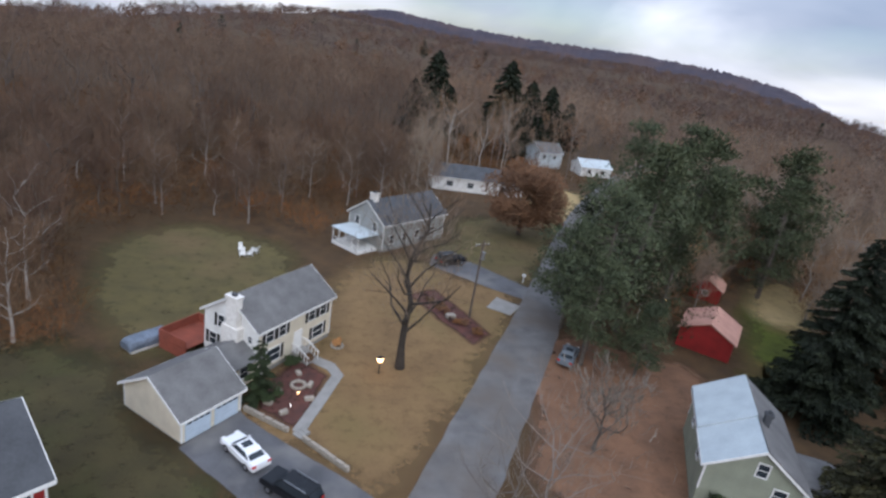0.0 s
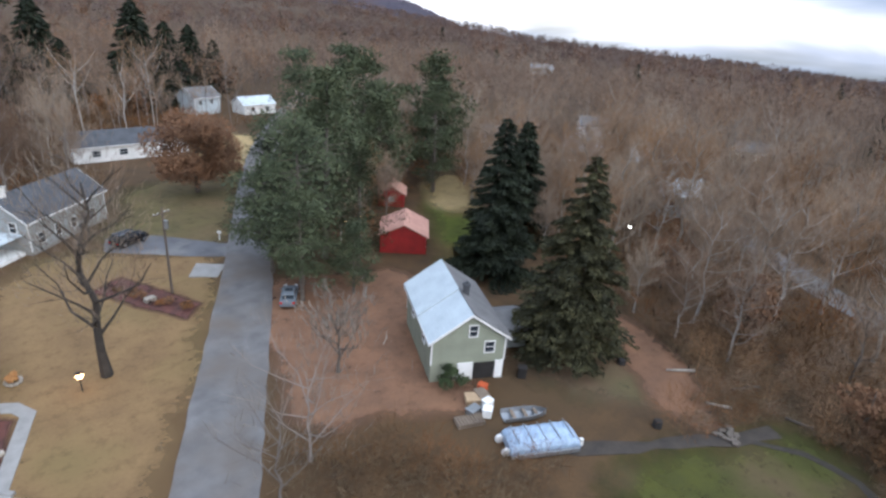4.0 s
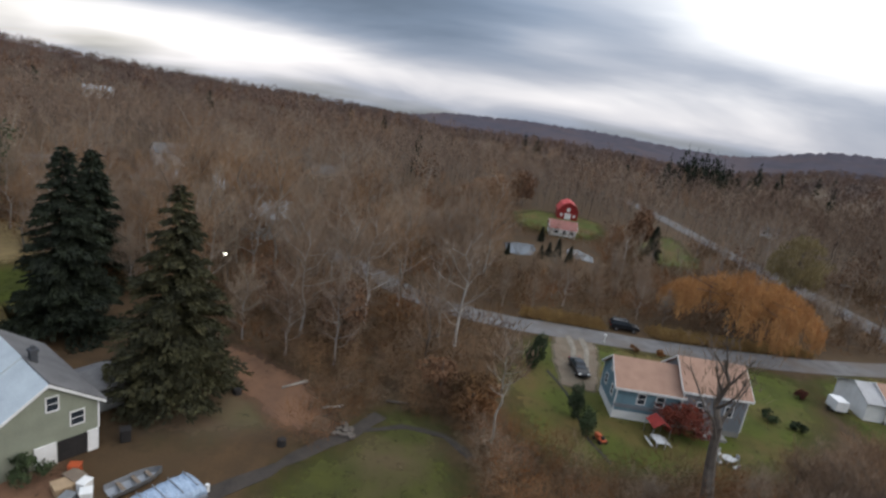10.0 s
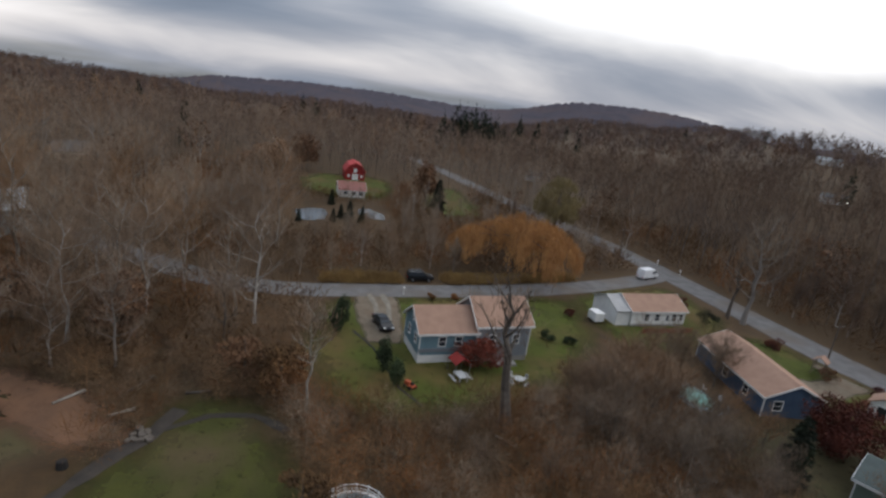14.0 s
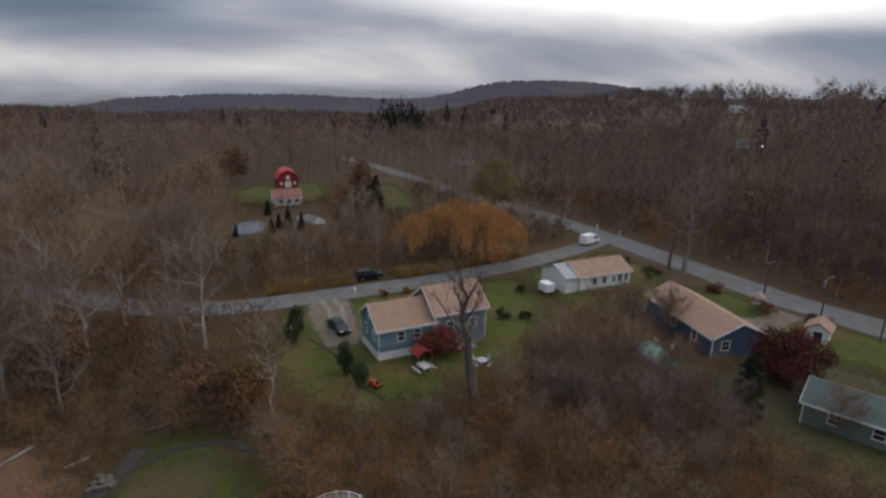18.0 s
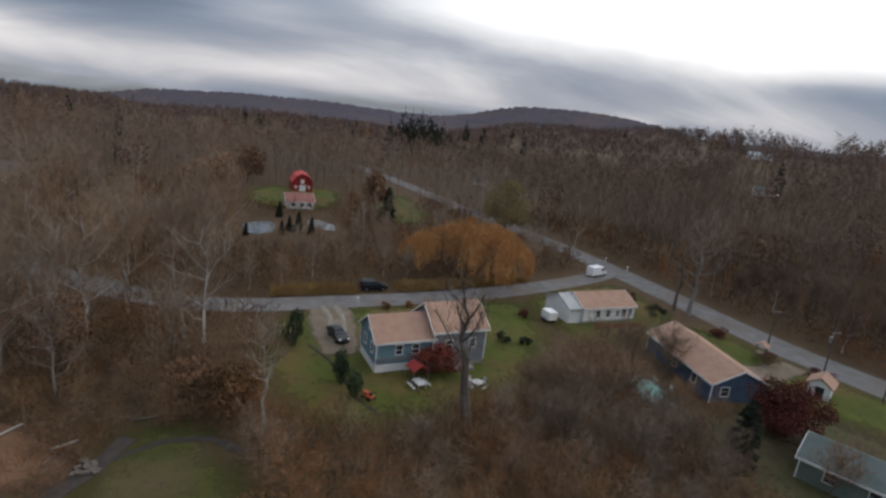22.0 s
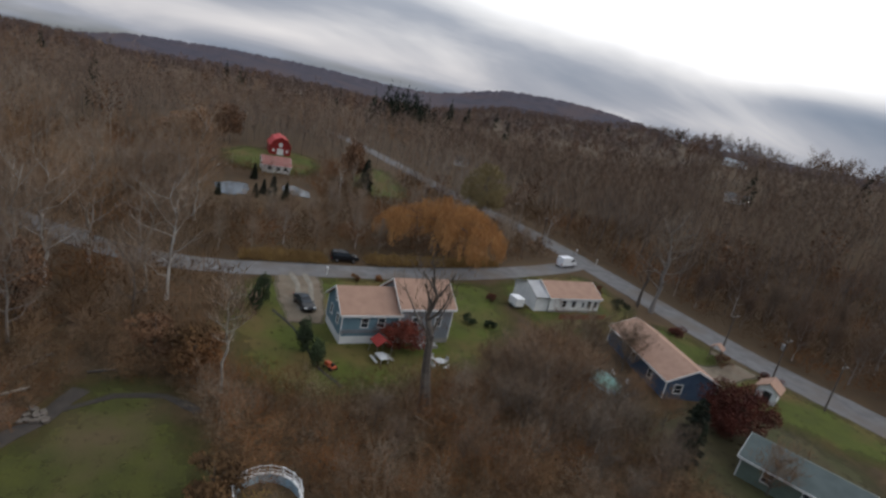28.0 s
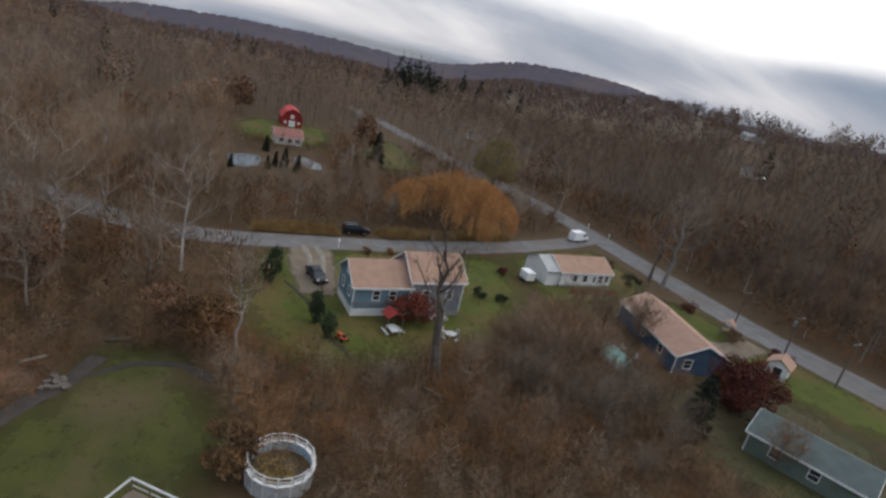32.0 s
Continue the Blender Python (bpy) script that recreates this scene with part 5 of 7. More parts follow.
def willow_shape(seed, h, r, trunk_r, strands=1500):
    """A willow: forked trunk, arching limbs, and a dome of hanging strands set with narrow leaves."""
    rnd = random.Random(seed)
    tv, tf, cv, cf = [], [], [], []
    tube(tv, tf, Vector((0, 0, -0.3)), Vector((0.2, 0, h * 0.28)), trunk_r * 1.3, trunk_r, 8)
    for k in range(14):
        a = k * 2.4
        b = Vector((math.cos(a) * r * 0.35, math.sin(a) * r * 0.35, h * rnd.uniform(0.6, 0.75)))
        e = Vector((math.cos(a) * r * 0.75, math.sin(a) * r * 0.75, h * rnd.uniform(0.62, 0.85)))
        tube(tv, tf, Vector((0.2, 0, h * 0.26)), b, trunk_r * 0.5, trunk_r * 0.25, 5)
        tube(tv, tf, b, e, trunk_r * 0.25, 0.03, 4)
    lumps = [(rnd.uniform(0, 6.28), rnd.uniform(0.1, 1.0) ** 0.5, rnd.uniform(0.8, 1.06)) for _ in range(46)]
    for _ in range(strands):
        a, q, hh = rnd.choice(lumps)
        a += rnd.gauss(0, 0.14)
        q = min(1.05, max(0.0, q + rnd.gauss(0, 0.1)))
        x, y = math.cos(a) * q * r, math.sin(a) * q * r
        z = h * hh * (1 - 0.42 * q * q) * rnd.uniform(0.9, 1.02)
        ln = rnd.uniform(0.16, 0.55) * z
        n = int(ln / 0.28) + 2
        dx, dy = rnd.uniform(-0.3, 0.3), rnd.uniform(-0.3, 0.3)
        for j in range(n):
            f = j / n
            p = Vector((x + dx * f + rnd.gauss(0, 0.16), y + dy * f + rnd.gauss(0, 0.16), z - ln * f))
            v = Vector((rnd.uniform(-1, 1), rnd.uniform(-1, 1), 0)).normalized() * rnd.uniform(0.05, 0.11)
            i0 = len(cv)
            cv += [tuple(p - v), tuple(p + v), tuple(p + Vector((dx * 0.3, dy * 0.3, -rnd.uniform(0.35, 0.7))))]
            cf.append((i0, i0 + 1, i0 + 2))
    return tv, tf, cv, cf


def spruce_shape(seed, h, r, sprays=5200, size=0.42, power=0.8, gap=0.12):
    """A conifer: whorls of drooping boughs, each hung with short sprays."""
    rnd = random.Random(seed)
    tv, tf, cv, cf = [], [], [], []
    tube(tv, tf, Vector((0, 0, -0.3)), Vector((0, 0, h * 0.97)), 0.016 * h, 0.02, 6)
    boughs = []
    nb = int(h * 7)
    for k in range(nb):
        f = (k + rnd.random()) / nb
        z = h * (0.05 + 0.95 * f)
        ln = r * (1 - f) ** power * rnd.uniform(0.72, 1.15) + 0.15
        az = k * 2.399 + rnd.uniform(-0.4, 0.4)
        tip = Vector((math.cos(az) * ln, math.sin(az) * ln, z - ln * rnd.uniform(0.12, 0.34)))
        boughs.append((Vector((0, 0, z)), tip, ln))
        tube(tv, tf, Vector((0, 0, z)), tip, 0.05, 0.01, 3)
    tot = sum(b[2] for b in boughs)
    for a, b, ln in boughs:
        side = (b - a).cross(Vector((0, 0, 1))).normalized()
        for _ in range(max(3, int(sprays * ln / tot))):
            f = rnd.uniform(0.15, 1.05)
            p = a.lerp(b, f) + side * rnd.uniform(-1, 1) * ln * 0.22 * (0.4 + f)
            d = ((b - a).normalized() * 0.8 + side * rnd.uniform(-0.9, 0.9) + Vector((0, 0, rnd.uniform(-0.9, 0.25)))).normalized()
            s = size * rnd.uniform(0.6, 1.4)
            w = rand_dir(rnd).cross(d).normalized() * s * 0.33
            i0 = len(cv)
            cv += [tuple(p - w), tuple(p + w), tuple(p + d * s * 1.3)]
            cf.append((i0, i0 + 1, i0 + 2))
    return tv, tf, cv, cf


def pine_shape(seed, h, r, clumps=60, per=95, size=0.5):
    """A white pine: bare lower trunk, level limbs with flat tufts of needles."""
    rnd = random.Random(seed)
    tv, tf, cv, cf = [], [], [], []
    top = Vector((rnd.uniform(-0.6, 0.6), rnd.uniform(-0.6, 0.6), h * 0.96))
    tube(tv, tf, Vector((0, 0, -0.3)), top, 0.019 * h, 0.05, 8)
    for k in range(clumps):
        f = rnd.uniform(0.16, 1.0)
        prof = min(1.0, 2.4 * (1.04 - f)) * (0.75 + 0.25 * math.sin(f * 9 + seed))
        az = k * 2.399 + rnd.uniform(-0.5, 0.5)
        ln = r * prof * rnd.uniform(0.45, 1.1)
        p0 = Vector((0, 0, 0)).lerp(top, f)
        c = p0 + Vector((math.cos(az) * ln, math.sin(az) * ln, ln * rnd.uniform(-0.05, 0.22)))
        tube(tv, tf, p0, c, 0.07, 0.02, 3)
        cr = rnd.uniform(0.9, 1.7) * r * 0.3
        for _ in range(per):
            d = rand_dir(rnd)
            p = c + Vector((d.x * cr, d.y * cr, d.z * cr * 0.42)) * rnd.uniform(0.2, 1.0) ** 0.5
            u = (rand_dir(rnd) + Vector((0, 0, 0.5))).normalized()
            v = u.orthogonal().normalized()
            s = size * rnd.uniform(0.6, 1.3)
            i0 = len(cv)
            cv += [tuple(p - v * s * 0.3), tuple(p + v * s * 0.3), tuple(p + u * s)]
            cf.append((i0, i0 + 1, i0 + 2))
    return tv, tf, cv, cf


# named trees
make_tree("lawn_tree", 3.2, 47.2, bare_shape(3, 23, 7.2, 0.44, 20, 2600, 1.2, 0.012, 0.2), M_BARKDARK, M_TWIG, "tall bare grey tree standing in the front lawn", crown="twig_crown")
make_tree("snag_tree", 43.4, -23.6, bare_shape(11, 19, 5.4, 0.66, 10, 320, 1.1, 0.026, 0.42, True), M_BARK, M_TWIG, "old bare tree with thick broken limbs", crown="twig_crown").rotation_euler = (radians(-7), radians(3), 0)
make_tree("birch_tree", 47.2, -3.8, bare_shape(14, 14, 2.6, 0.16, 9, 420, 0.9, 0.03, 0.4), M_BIRCH, M_TWIG, "slender white-barked birch in the brush", crown="twig_crown")
make_tree("near_tree", 13.6, 28.6, bare_shape(19, 10.5, 7.4, 0.13, 11, 260, 1.5, 0.012, 0.15), M_STEMS, M_TWIGPALE, "bare pale-twigged tree beside the lane", crown="twig_crown")
make_tree("near_tree", 10.2, 26.4, bare_shape(27, 9.0, 6.4, 0.12, 9, 170, 1.4, 0.012, 0.15), M_STEMS, M_TWIGPALE, "bare pale-twigged tree at the edge of the lane", crown="twig_crown")
make_tree("near_tree", 21.0, 37.0, bare_shape(23, 8.5, 5.0, 0.18, 12, 700, 1.1, 0.022, 0.2), M_BARK, M_TWIGPALE, "bare pale-twigged tree in the leafy yard", crown="twig_crown")
make_tree("orange_oak", 26.5, 95.5, leaf_shape(31, 15, 7.2, 7.2, 0.4, 17000, 0.34, 0.03, 44, flat=0.9), M_BARK, M_RUST, "round oak holding rusty orange leaves", crown="leaf_crown")
make_tree("willow", 93.5, -47.0, willow_shape(37, 12.8, 13.4, 0.5, 2400), M_BARK, M_ORANGE, "broad willow with drooping orange foliage", crown="leaf_crown")
make_tree("purple_maple", 32.0, -61.6, leaf_shape(41, 7.6, 4.6, 3.5, 0.3, 15000, 0.19, 0.04, 40, flat=0.8), M_BARKDARK, M_RED, "dense dark red maple beside the navy house", crown="leaf_crown")
make_tree("japanese_maple", 56.0, -25.4, leaf_shape(43, 4.0, 3.1, 1.9, 0.14, 3200, 0.2, 0.08, 20), M_BARKDARK, M_SCARLET, "scarlet-leaved small maple by the blue house", crown="leaf_crown")
make_tree("yellow_willow", 122, -72.5, leaf_shape(47, 20, 6.8, 8.6, 0.4, 8000, 0.42, 0.1, 34, droop=1.5), M_BARK, mat("faded_yellow_leaves", (0.33, 0.26, 0.115), (0.2, 0.155, 0.072), 0.4, 0.9, 0, 7, island=0.5, world=True), "tall tree with faded yellow leaves", crown="leaf_crown")
make_tree("rusty_tree", 61.0, 16.0, leaf_shape(241, 9.5, 3.6, 4.2, 0.2, 3200, 0.32, 0.08, 20, flat=0.9), M_BARK, M_RUST, "tree holding rusty brown leaves in the hollow", crown="leaf_crown")
make_tree("rusty_tree", 51.0, -1.2, leaf_shape(242, 5.5, 3.4, 2.4, 0.15, 2600, 0.28, 0.05, 18), M_BARK, M_BRUSH, "low brown-leaved tree beside the birch", crown="leaf_crown")
make_tree("rusty_tree", 150.0, 6.0, leaf_shape(243, 16, 4.6, 7.0, 0.3, 4200, 0.42, 0.08, 26, flat=1.1), M_BARK, M_TANLEAF, "tall tan-leaved tree near the farm", crown="leaf_crown")
make_tree("tan_tree", 145.0, 0.6, leaf_shape(251, 18, 4.4, 8.0, 0.3, 4600, 0.42, 0.08, 28, flat=1.2), M_BARK, M_TANLEAF, "tall tree holding orange-tan leaves near the farm", crown="leaf_crown")
make_tree("pale_tree", 69.8, 4.6, bare_shape(281, 16, 4.2, 0.24, 12, 900, 1.1, 0.013, 0.25), M_BIRCH, M_WOODS, "pale grey-barked bare tree above the brush", crown="twig_crown")
make_tree("pale_tree", 79.0, 12.5, bare_shape(283, 19, 3.6, 0.26, 10, 500, 1.1, 0.015, 0.35), M_BIRCH, M_WOODS, "pale-barked bare tree in the hollow", crown="twig_crown")
make_tree("pale_tree", 72.0, 19.5, bare_shape(285, 18, 3.2, 0.22, 10, 420, 1.1, 0.015, 0.35), M_BIRCH, M_WOODS, "slim pale-barked bare tree in the hollow", crown="twig_crown")
make_tree("sycamore", 66.0, -83.8, bare_shape(287, 25, 6.4, 0.46, 16, 1500, 1.4, 0.016, 0.25), M_STEMS, M_WOODS, "tall pale-limbed sycamore beside the main road", crown="twig_crown")
make_tree("sycamore", 69.5, -83.6, bare_shape(289, 19, 3.6, 0.34, 10, 700, 1.3, 0.016, 0.3), M_BARK, M_WOODS, "slimmer bare tree beside the main road", crown="twig_crown")
make_tree("rusty_tree", 162.0, -46.0, leaf_shape(244, 13, 5.0, 5.6, 0.3, 3000, 0.5, 0.08, 24, flat=0.9), M_BARK, M_RUST, "rust-leaved tree beside the red barn", crown="leaf_crown")
make_tree("rusty_tree", 66.5, 29.0, leaf_shape(246, 8.0, 3.4, 3.4, 0.2, 2400, 0.3, 0.05, 18, flat=0.9), M_BARK, M_RUST, "tree holding bronze leaves in the hollow", crown="leaf_crown")
make_tree("rusty_tree", 206.0, -8.0, leaf_shape(247, 15, 7.0, 6.4, 0.3, 3600, 0.5, 0.08, 24, flat=0.9), M_BARK, M_RUST, "broad orange-leaved tree behind the farm", crown="leaf_crown")
make_tree("rusty_tree", 53.0, 2.4, leaf_shape(248, 6.0, 2.6, 2.6, 0.15, 2000, 0.26, 0.05, 16), M_BARK, M_RUST, "young tree holding brown leaves beside the lawn", crown="leaf_crown")
make_tree("rusty_tree", 33.0, -2.6, leaf_shape(245, 4.2, 2.4, 1.9, 0.12, 1800, 0.24, 0.05, 16), M_BARK, M_BRUSH, "brown-leaved bush beside the pool", crown="leaf_crown")
SP4 = spruce_shape(58, 22, 7.6, 9000, 0.8, 0.75)
SP1, SP2, SP3 = spruce_shape(51, 21, 5.8, 30000, 0.4, 0.7), spruce_shape(53, 21, 6.4, 30000, 0.38, 0.8), spruce_shape(57, 22, 5.4, 7500, 0.75, 0.7)
make_tree("dark_spruce", 49.5, 44.8, SP1, M_BARKDARK, M_SPRUCE, "tall dense dark spruce", crown="needle_crown")
make_tree("olive_spruce", 42.6, 27.0, SP2, M_BARKDARK, M_SPRUCE2, "tall olive-green spruce with drooping boughs", crown="needle_crown")
make_tree("dark_spruce", 61, 51, SP3, M_BARKDARK, M_SPRUCE, "dark spruce behind the red sheds", crown="needle_crown", scale=0.86)
make_tree("dark_spruce", 74, 66, SP3, M_BARKDARK, M_SPRUCE, "dark spruce in the distance", crown="needle_crown", scale=0.7)
make_tree("cedar", 30.6, -50.2, spruce_shape(61, 8.0, 1.7, 9500, 0.34, 0.6), M_BARKDARK, M_SPRUCE, "narrow dark cedar beside the navy house", crown="needle_crown")
for cx, cy, sc in ((12.9, 188, 1.35), (6, 184, 0.9), (19, 192, 0.85), (38, 188, 1.4), (47, 190, 1.15), (43, 180, 0.95), (57, 200, 1.1), (33, 182, 0.8), (70, 216, 0.85)):
    make_tree("lane_spruce", cx, cy, SP4, M_BARKDARK, M_SPRUCE, "dark spruce at the top of the lane", group="spruces up the lane", crown="needle_crown", scale=sc)
for cx, cy, sc in ((126.5, -13.2, 0.16), (125.0, -5.0, 0.14), (129.5, -17.5, 0.24), (127.5, -20.5, 0.2), (131, -15.5, 0.17), (141, -44, 0.5), (147, -14.5, 0.2)):
    make_tree("pond_cedar", cx, cy, SP3, M_BARKDARK, M_SPRUCE, "small dark cedar beside the pond", group="cedars by the pond", crown="needle_crown", scale=sc)
PN = [pine_shape(71, 24, 6.8), pine_shape(73, 20, 6.0), pine_shape(79, 27, 7.2)]
for k, (px_, py_, sc) in enumerate([(26.2, 54.5, 0.9), (24.6, 59.5, 0.8), (32.5, 60, 0.95), (26.5, 64, 0.72), (35, 67, 1.0), (36, 73, 1.0), (43, 79, 0.98), (53, 78, 1.0), (34, 54, 0.62), (56, 88, 1.1), (62, 92, 1.05), (50, 85, 1.0), (70, 84, 1.12), (76, 90, 1.1), (66, 78, 0.8), (24.5, 51.0, 0.6), (30.5, 49.5, 0.5)]):
    make_tree("white_pine", px_, py_, PN[k % 3], M_BARK, M_PINE, "tall spreading white pine beside the lane", group="pines beside the lane", crown="needle_crown", scale=sc, turn=k * 71)


def shrub(name, x, y, h, r, leafm, label, seed, leaves=500, group="", narrow=False):
    sh = leaf_shape(seed, h, r, h * 0.48, 0.06, leaves * 2, 0.17, 0.02, 26, flat=1.5) if narrow else leaf_shape(seed, h, r, h * 0.42, 0.05, leaves, 0.2, 0.05, 9)
    return make_tree(name, x, y, sh, M_BARKDARK, leafm, label, group, "leaf_crown", category="shrub")


make_tree("cedar_shrub", -10.0, 39.8, spruce_shape(81, 6.4, 1.35, 9000, 0.2, 0.6), M_BARKDARK, M_GREENLEAF, "dark conical evergreen at the house corner", crown="leaf_crown", category="shrub")
shrub("yew_shrub", -9.0, 40.2, 1.8, 1.3, M_GREENLEAF, "low dark evergreen shrub by the garage", 82, 700)
shrub("yew_shrub", 28.3, 29.2, 2.5, 1.5, M_GREENLEAF, "dull green shrub at the corner of the sage house", 86, 900)
shrub("yew_shrub", -7.9, 45.3, 1.3, 1.0, M_GREENLEAF, "low shrub under the front windows", 83, 450)
shrub("yew_shrub", -6.6, 46.6, 1.2, 0.9, M_BRUSH, "bare brown shrub beside the steps", 84, 400)
for k, (sx, sy, sh_, sr) in enumerate([(68, -9.6, 4.4, 1.2), (66, -8.6, 3.4, 1.0), (55.4, -13.0, 4.2, 1.15), (52.2, -13.9, 3.4, 1.0)]):
    shrub("cedar_shrub", sx, sy, sh_, sr, M_GREENLEAF, "dark green conical evergreen on the lawn", 90 + k, 1100, "evergreens on the lawn", True)
for k, (sx, sy, sh_, sr, mm) in enumerate([(63.5, -39.5, 1.4, 1.2, M_GREENLEAF), (61.8, -42.4, 1.3, 1.1, M_GREENLEAF), (66.5, -74.2, 3.0, 2.4, M_SPRUCE), (74.5, -76, 2.6, 2.0, M_RED), (56.5, -80.5, 2.0, 2.0, M_RED), (38.5, -82.0, 2.6, 2.3, M_RED), (45.6, -78.8, 2.6, 1.6, M_RUST), (78.4, -25.5, 1.0, 0.8, M_BRUSH), (78.6, -29.8, 1.0, 0.8, M_BRUSH), (33.5, 98.5, 3, 2.2, M_GREENLEAF), (37, 104, 2.4, 1.8, M_RUST), (72, -48.5, 1.5, 1.0, M_RED)]):
    shrub("garden_shrub", sx, sy, sh_, sr, mm, "rounded garden shrub in autumn colour", 110 + k, 700, "garden shrubs")


# ---- things in the yards ----
def lamp_post(x, y, h, label, r=0.2, arm=0.0, m=None):
    ob = thing("lamp_post", x, y, 0, label, "lamp", z=float(ground_z(x, y)))
    part("post", cyl(bmesh.new(), 0, 0, -0.2, h - r, 0.06, 0.045, 8), M_DARK, ob)
    if arm:
        bm = bmesh.new()
        box(bm, 0, -0.04, h - 0.1, arm, 0.04, h)
        part("arm", bm, M_STEEL, ob)
    bm = bmesh.new()
    bmesh.ops.create_uvsphere(bm, u_segments=10, v_segments=7, radius=r, matrix=Matrix.Translation((arm, 0, h)))
    part("lantern", bm, m or M_LAMP, ob, "glowing lantern")
    part("cap", cyl(bmesh.new(), arm, 0, h + r * 0.7, h + r * 1.2, r * 1.1, 0.02, 8), M_DARK, ob)
    return ob


lamp_post(1.0, 45.8, 1.7, "lit garden lamp post standing in the dry lawn", 0.32)
lamp_post(41.2, 65.2, 3.0, "lit lamp beside the red shed", 0.26)
lamp_post(39.0, 65.6, 2.4, "lit lamp under the pines", 0.13)
lamp_post(70.4, 37.6, 5.2, "street lamp with curved arm among bare trees", 0.2, 0.6, M_LAMPCOOL)
lamp_post(-6.5, 40.9, 0.5, "small lit path light in the mulch bed", 0.10)
lamp_post(-6.9, 39.2, 0.4, "small lit path light in the mulch bed", 0.08, 0, M_LAMPCOOL)
lamp_post(128, -206, 6.0, "yard lamp in the woods across the road", 0.22, 0, M_LAMPCOOL)


def utility_pole(x, y, h, ang, label, drum=False):
    ob = thing("utility_pole", x, y, ang, label, "utility pole", "poles along the roads", z=float(ground_z(x, y)))
    part("mast", cyl(bmesh.new(), 0, 0, -0.3, h, 0.16, 0.11, 9), M_POLE, ob)
    arm = part("crossarm", boxed(-1.1, 0.1, h - 0.75, 1.1, 0.22, h - 0.6), M_POLE, ob)
    for k in (-1.0, -0.5, 0.5, 1.0):
        part("insulator", cyl(bmesh.new(), k, 0.16, h - 0.6, h - 0.42, 0.05, 0.03, 6), M_WHITE, arm)
    if drum:
        part("transformer", cyl(bmesh.new(), 0.0, -0.35, h - 2.4, h - 1.4, 0.24, n=10), M_STEEL, ob)
    return ob


utility_pole(12.4, 59.8, 10.6, 30, "weathered wooden utility pole with crossarm", True)
utility_pole(48.6, -83.0, 8.5, 90, "wooden utility pole beside the main road")
utility_pole(39.4, -84.0, 8.5, 90, "wooden utility pole beside the main road", True)
utility_pole(68.4, -82.4, 9.0, 90, "wooden utility pole beside the main road")
utility_pole(104, -82.0, 9.0, 90, "wooden utility pole beside the main road")
utility_pole(118, -81.6, 9.0, 90, "wooden utility pole beside the main road")
utility_pole(31.0, -85.0, 8.5, 90, "wooden utility pole beside the main road")

# stone edging of the drive
rs = random.Random(77)


def stone(parent, x, y, z, sx, sy, sz, m, rot):
    bm = bmesh.new()
    bmesh.ops.create_cube(bm, size=1)
    for v in bm.verts:
        v.co = Vector((v.co.x * sx * rs.uniform(0.85, 1.1), v.co.y * sy * rs.uniform(0.85, 1.1), v.co.z * sz * rs.uniform(0.85, 1.1)))
    bmesh.ops.bevel(bm, geom=list(bm.edges), offset=min(sx, sy, sz) * 0.14, segments=1, affect="EDGES")
    o = part("stone", bm, m, parent)
    o.matrix_local = pose(x, y, z, 0, 0, rot)
    return o


for (x0, y0), (x1, y1), lab in (((-10.9, 38.3), (-6.4, 36.0), "low pale stone wall between bed and driveway"), ((-5.2, 35.6), (-0.9, 32.4), "low pale stone wall between lawn and driveway")):
    wob = thing("stone_wall", x0, y0, math.degrees(math.atan2(y1 - y0, x1 - x0)), lab, "stone wall")
    ln, u = math.hypot(x1 - x0, y1 - y0), 0.0
    while u < ln:
        w = rs.uniform(0.35, 0.6)
        stone(wob, u + w / 2, 0, 0.14, w, 0.42, 0.34, M_STONE, rs.uniform(-3, 3))
        stone(wob, u + w / 2 + rs.uniform(-0.1, 0.1), 0, 0.38, w * 0.92, 0.36, 0.2, M_STONE, rs.uniform(-4, 4))
        u += w
    if lab.startswith("low pale stone wall between lawn"):
        for k in range(3):
            part("step", boxed(-1.15, -0.2 + k * 0.38, 0, -0.1, 0.18 + k * 0.38, 0.14 + 0.07 * k), M_CONCRETE, wob)

ring = thing("stone_planter", -6.7, 42.4, 0, "ring of pale stones round a planter in the mulch", "planter")
for k in range(11):
    a = k * 2 * math.pi / 11
    stone(ring, math.cos(a) * 0.65, math.sin(a) * 0.65, 0.16, 0.3, 0.36, 0.3, M_STONE, math.degrees(a))
pit = thing("fire_pit", -3.7, 49.8, 0, "round fire pit with russet plant in it", "fire pit")
for k in range(10):
    a = k * 2 * math.pi / 10
    stone(pit, math.cos(a) * 0.6, math.sin(a) * 0.6, 0.14, 0.28, 0.34, 0.26, M_STONE, math.degrees(a))
shrub("russet_plant", -3.7, 49.8, 1.2, 0.6, M_ORANGE, "russet plant standing in the stone ring", 140, 260)
for k, (bx, by) in enumerate([(-8.4, 41.2), (-7.4, 38.4), (-5.6, 42.6), (-7.0, 44.2), (-9.0, 39.4), (-5.4, 40.6)]):
    bd = thing("boulder", bx, by, 0, "pale weathered garden boulder in red mulch", "boulder", "boulders in the bed")
    stone(bd, 0, 0, 0.2, 0.7 + 0.1 * (k % 3), 0.5, 0.42, M_STONE, k * 40)
for k in range(11):
    f = (k + 0.5) / 11
    sx, sy = 6.2 + f * 7.0 + rs.uniform(-0.8, 0.8), 64.4 - f * 9.6 + rs.uniform(-0.8, 0.8)
    shrub("bed_plant", sx, sy, rs.uniform(0.5, 1.1), rs.uniform(0.5, 0.9), (M_MULCH, M_BRUSH, M_RUST)[k % 3], "withered russet plant in the long bed", 150 + k, 150, "plants in the long bed")
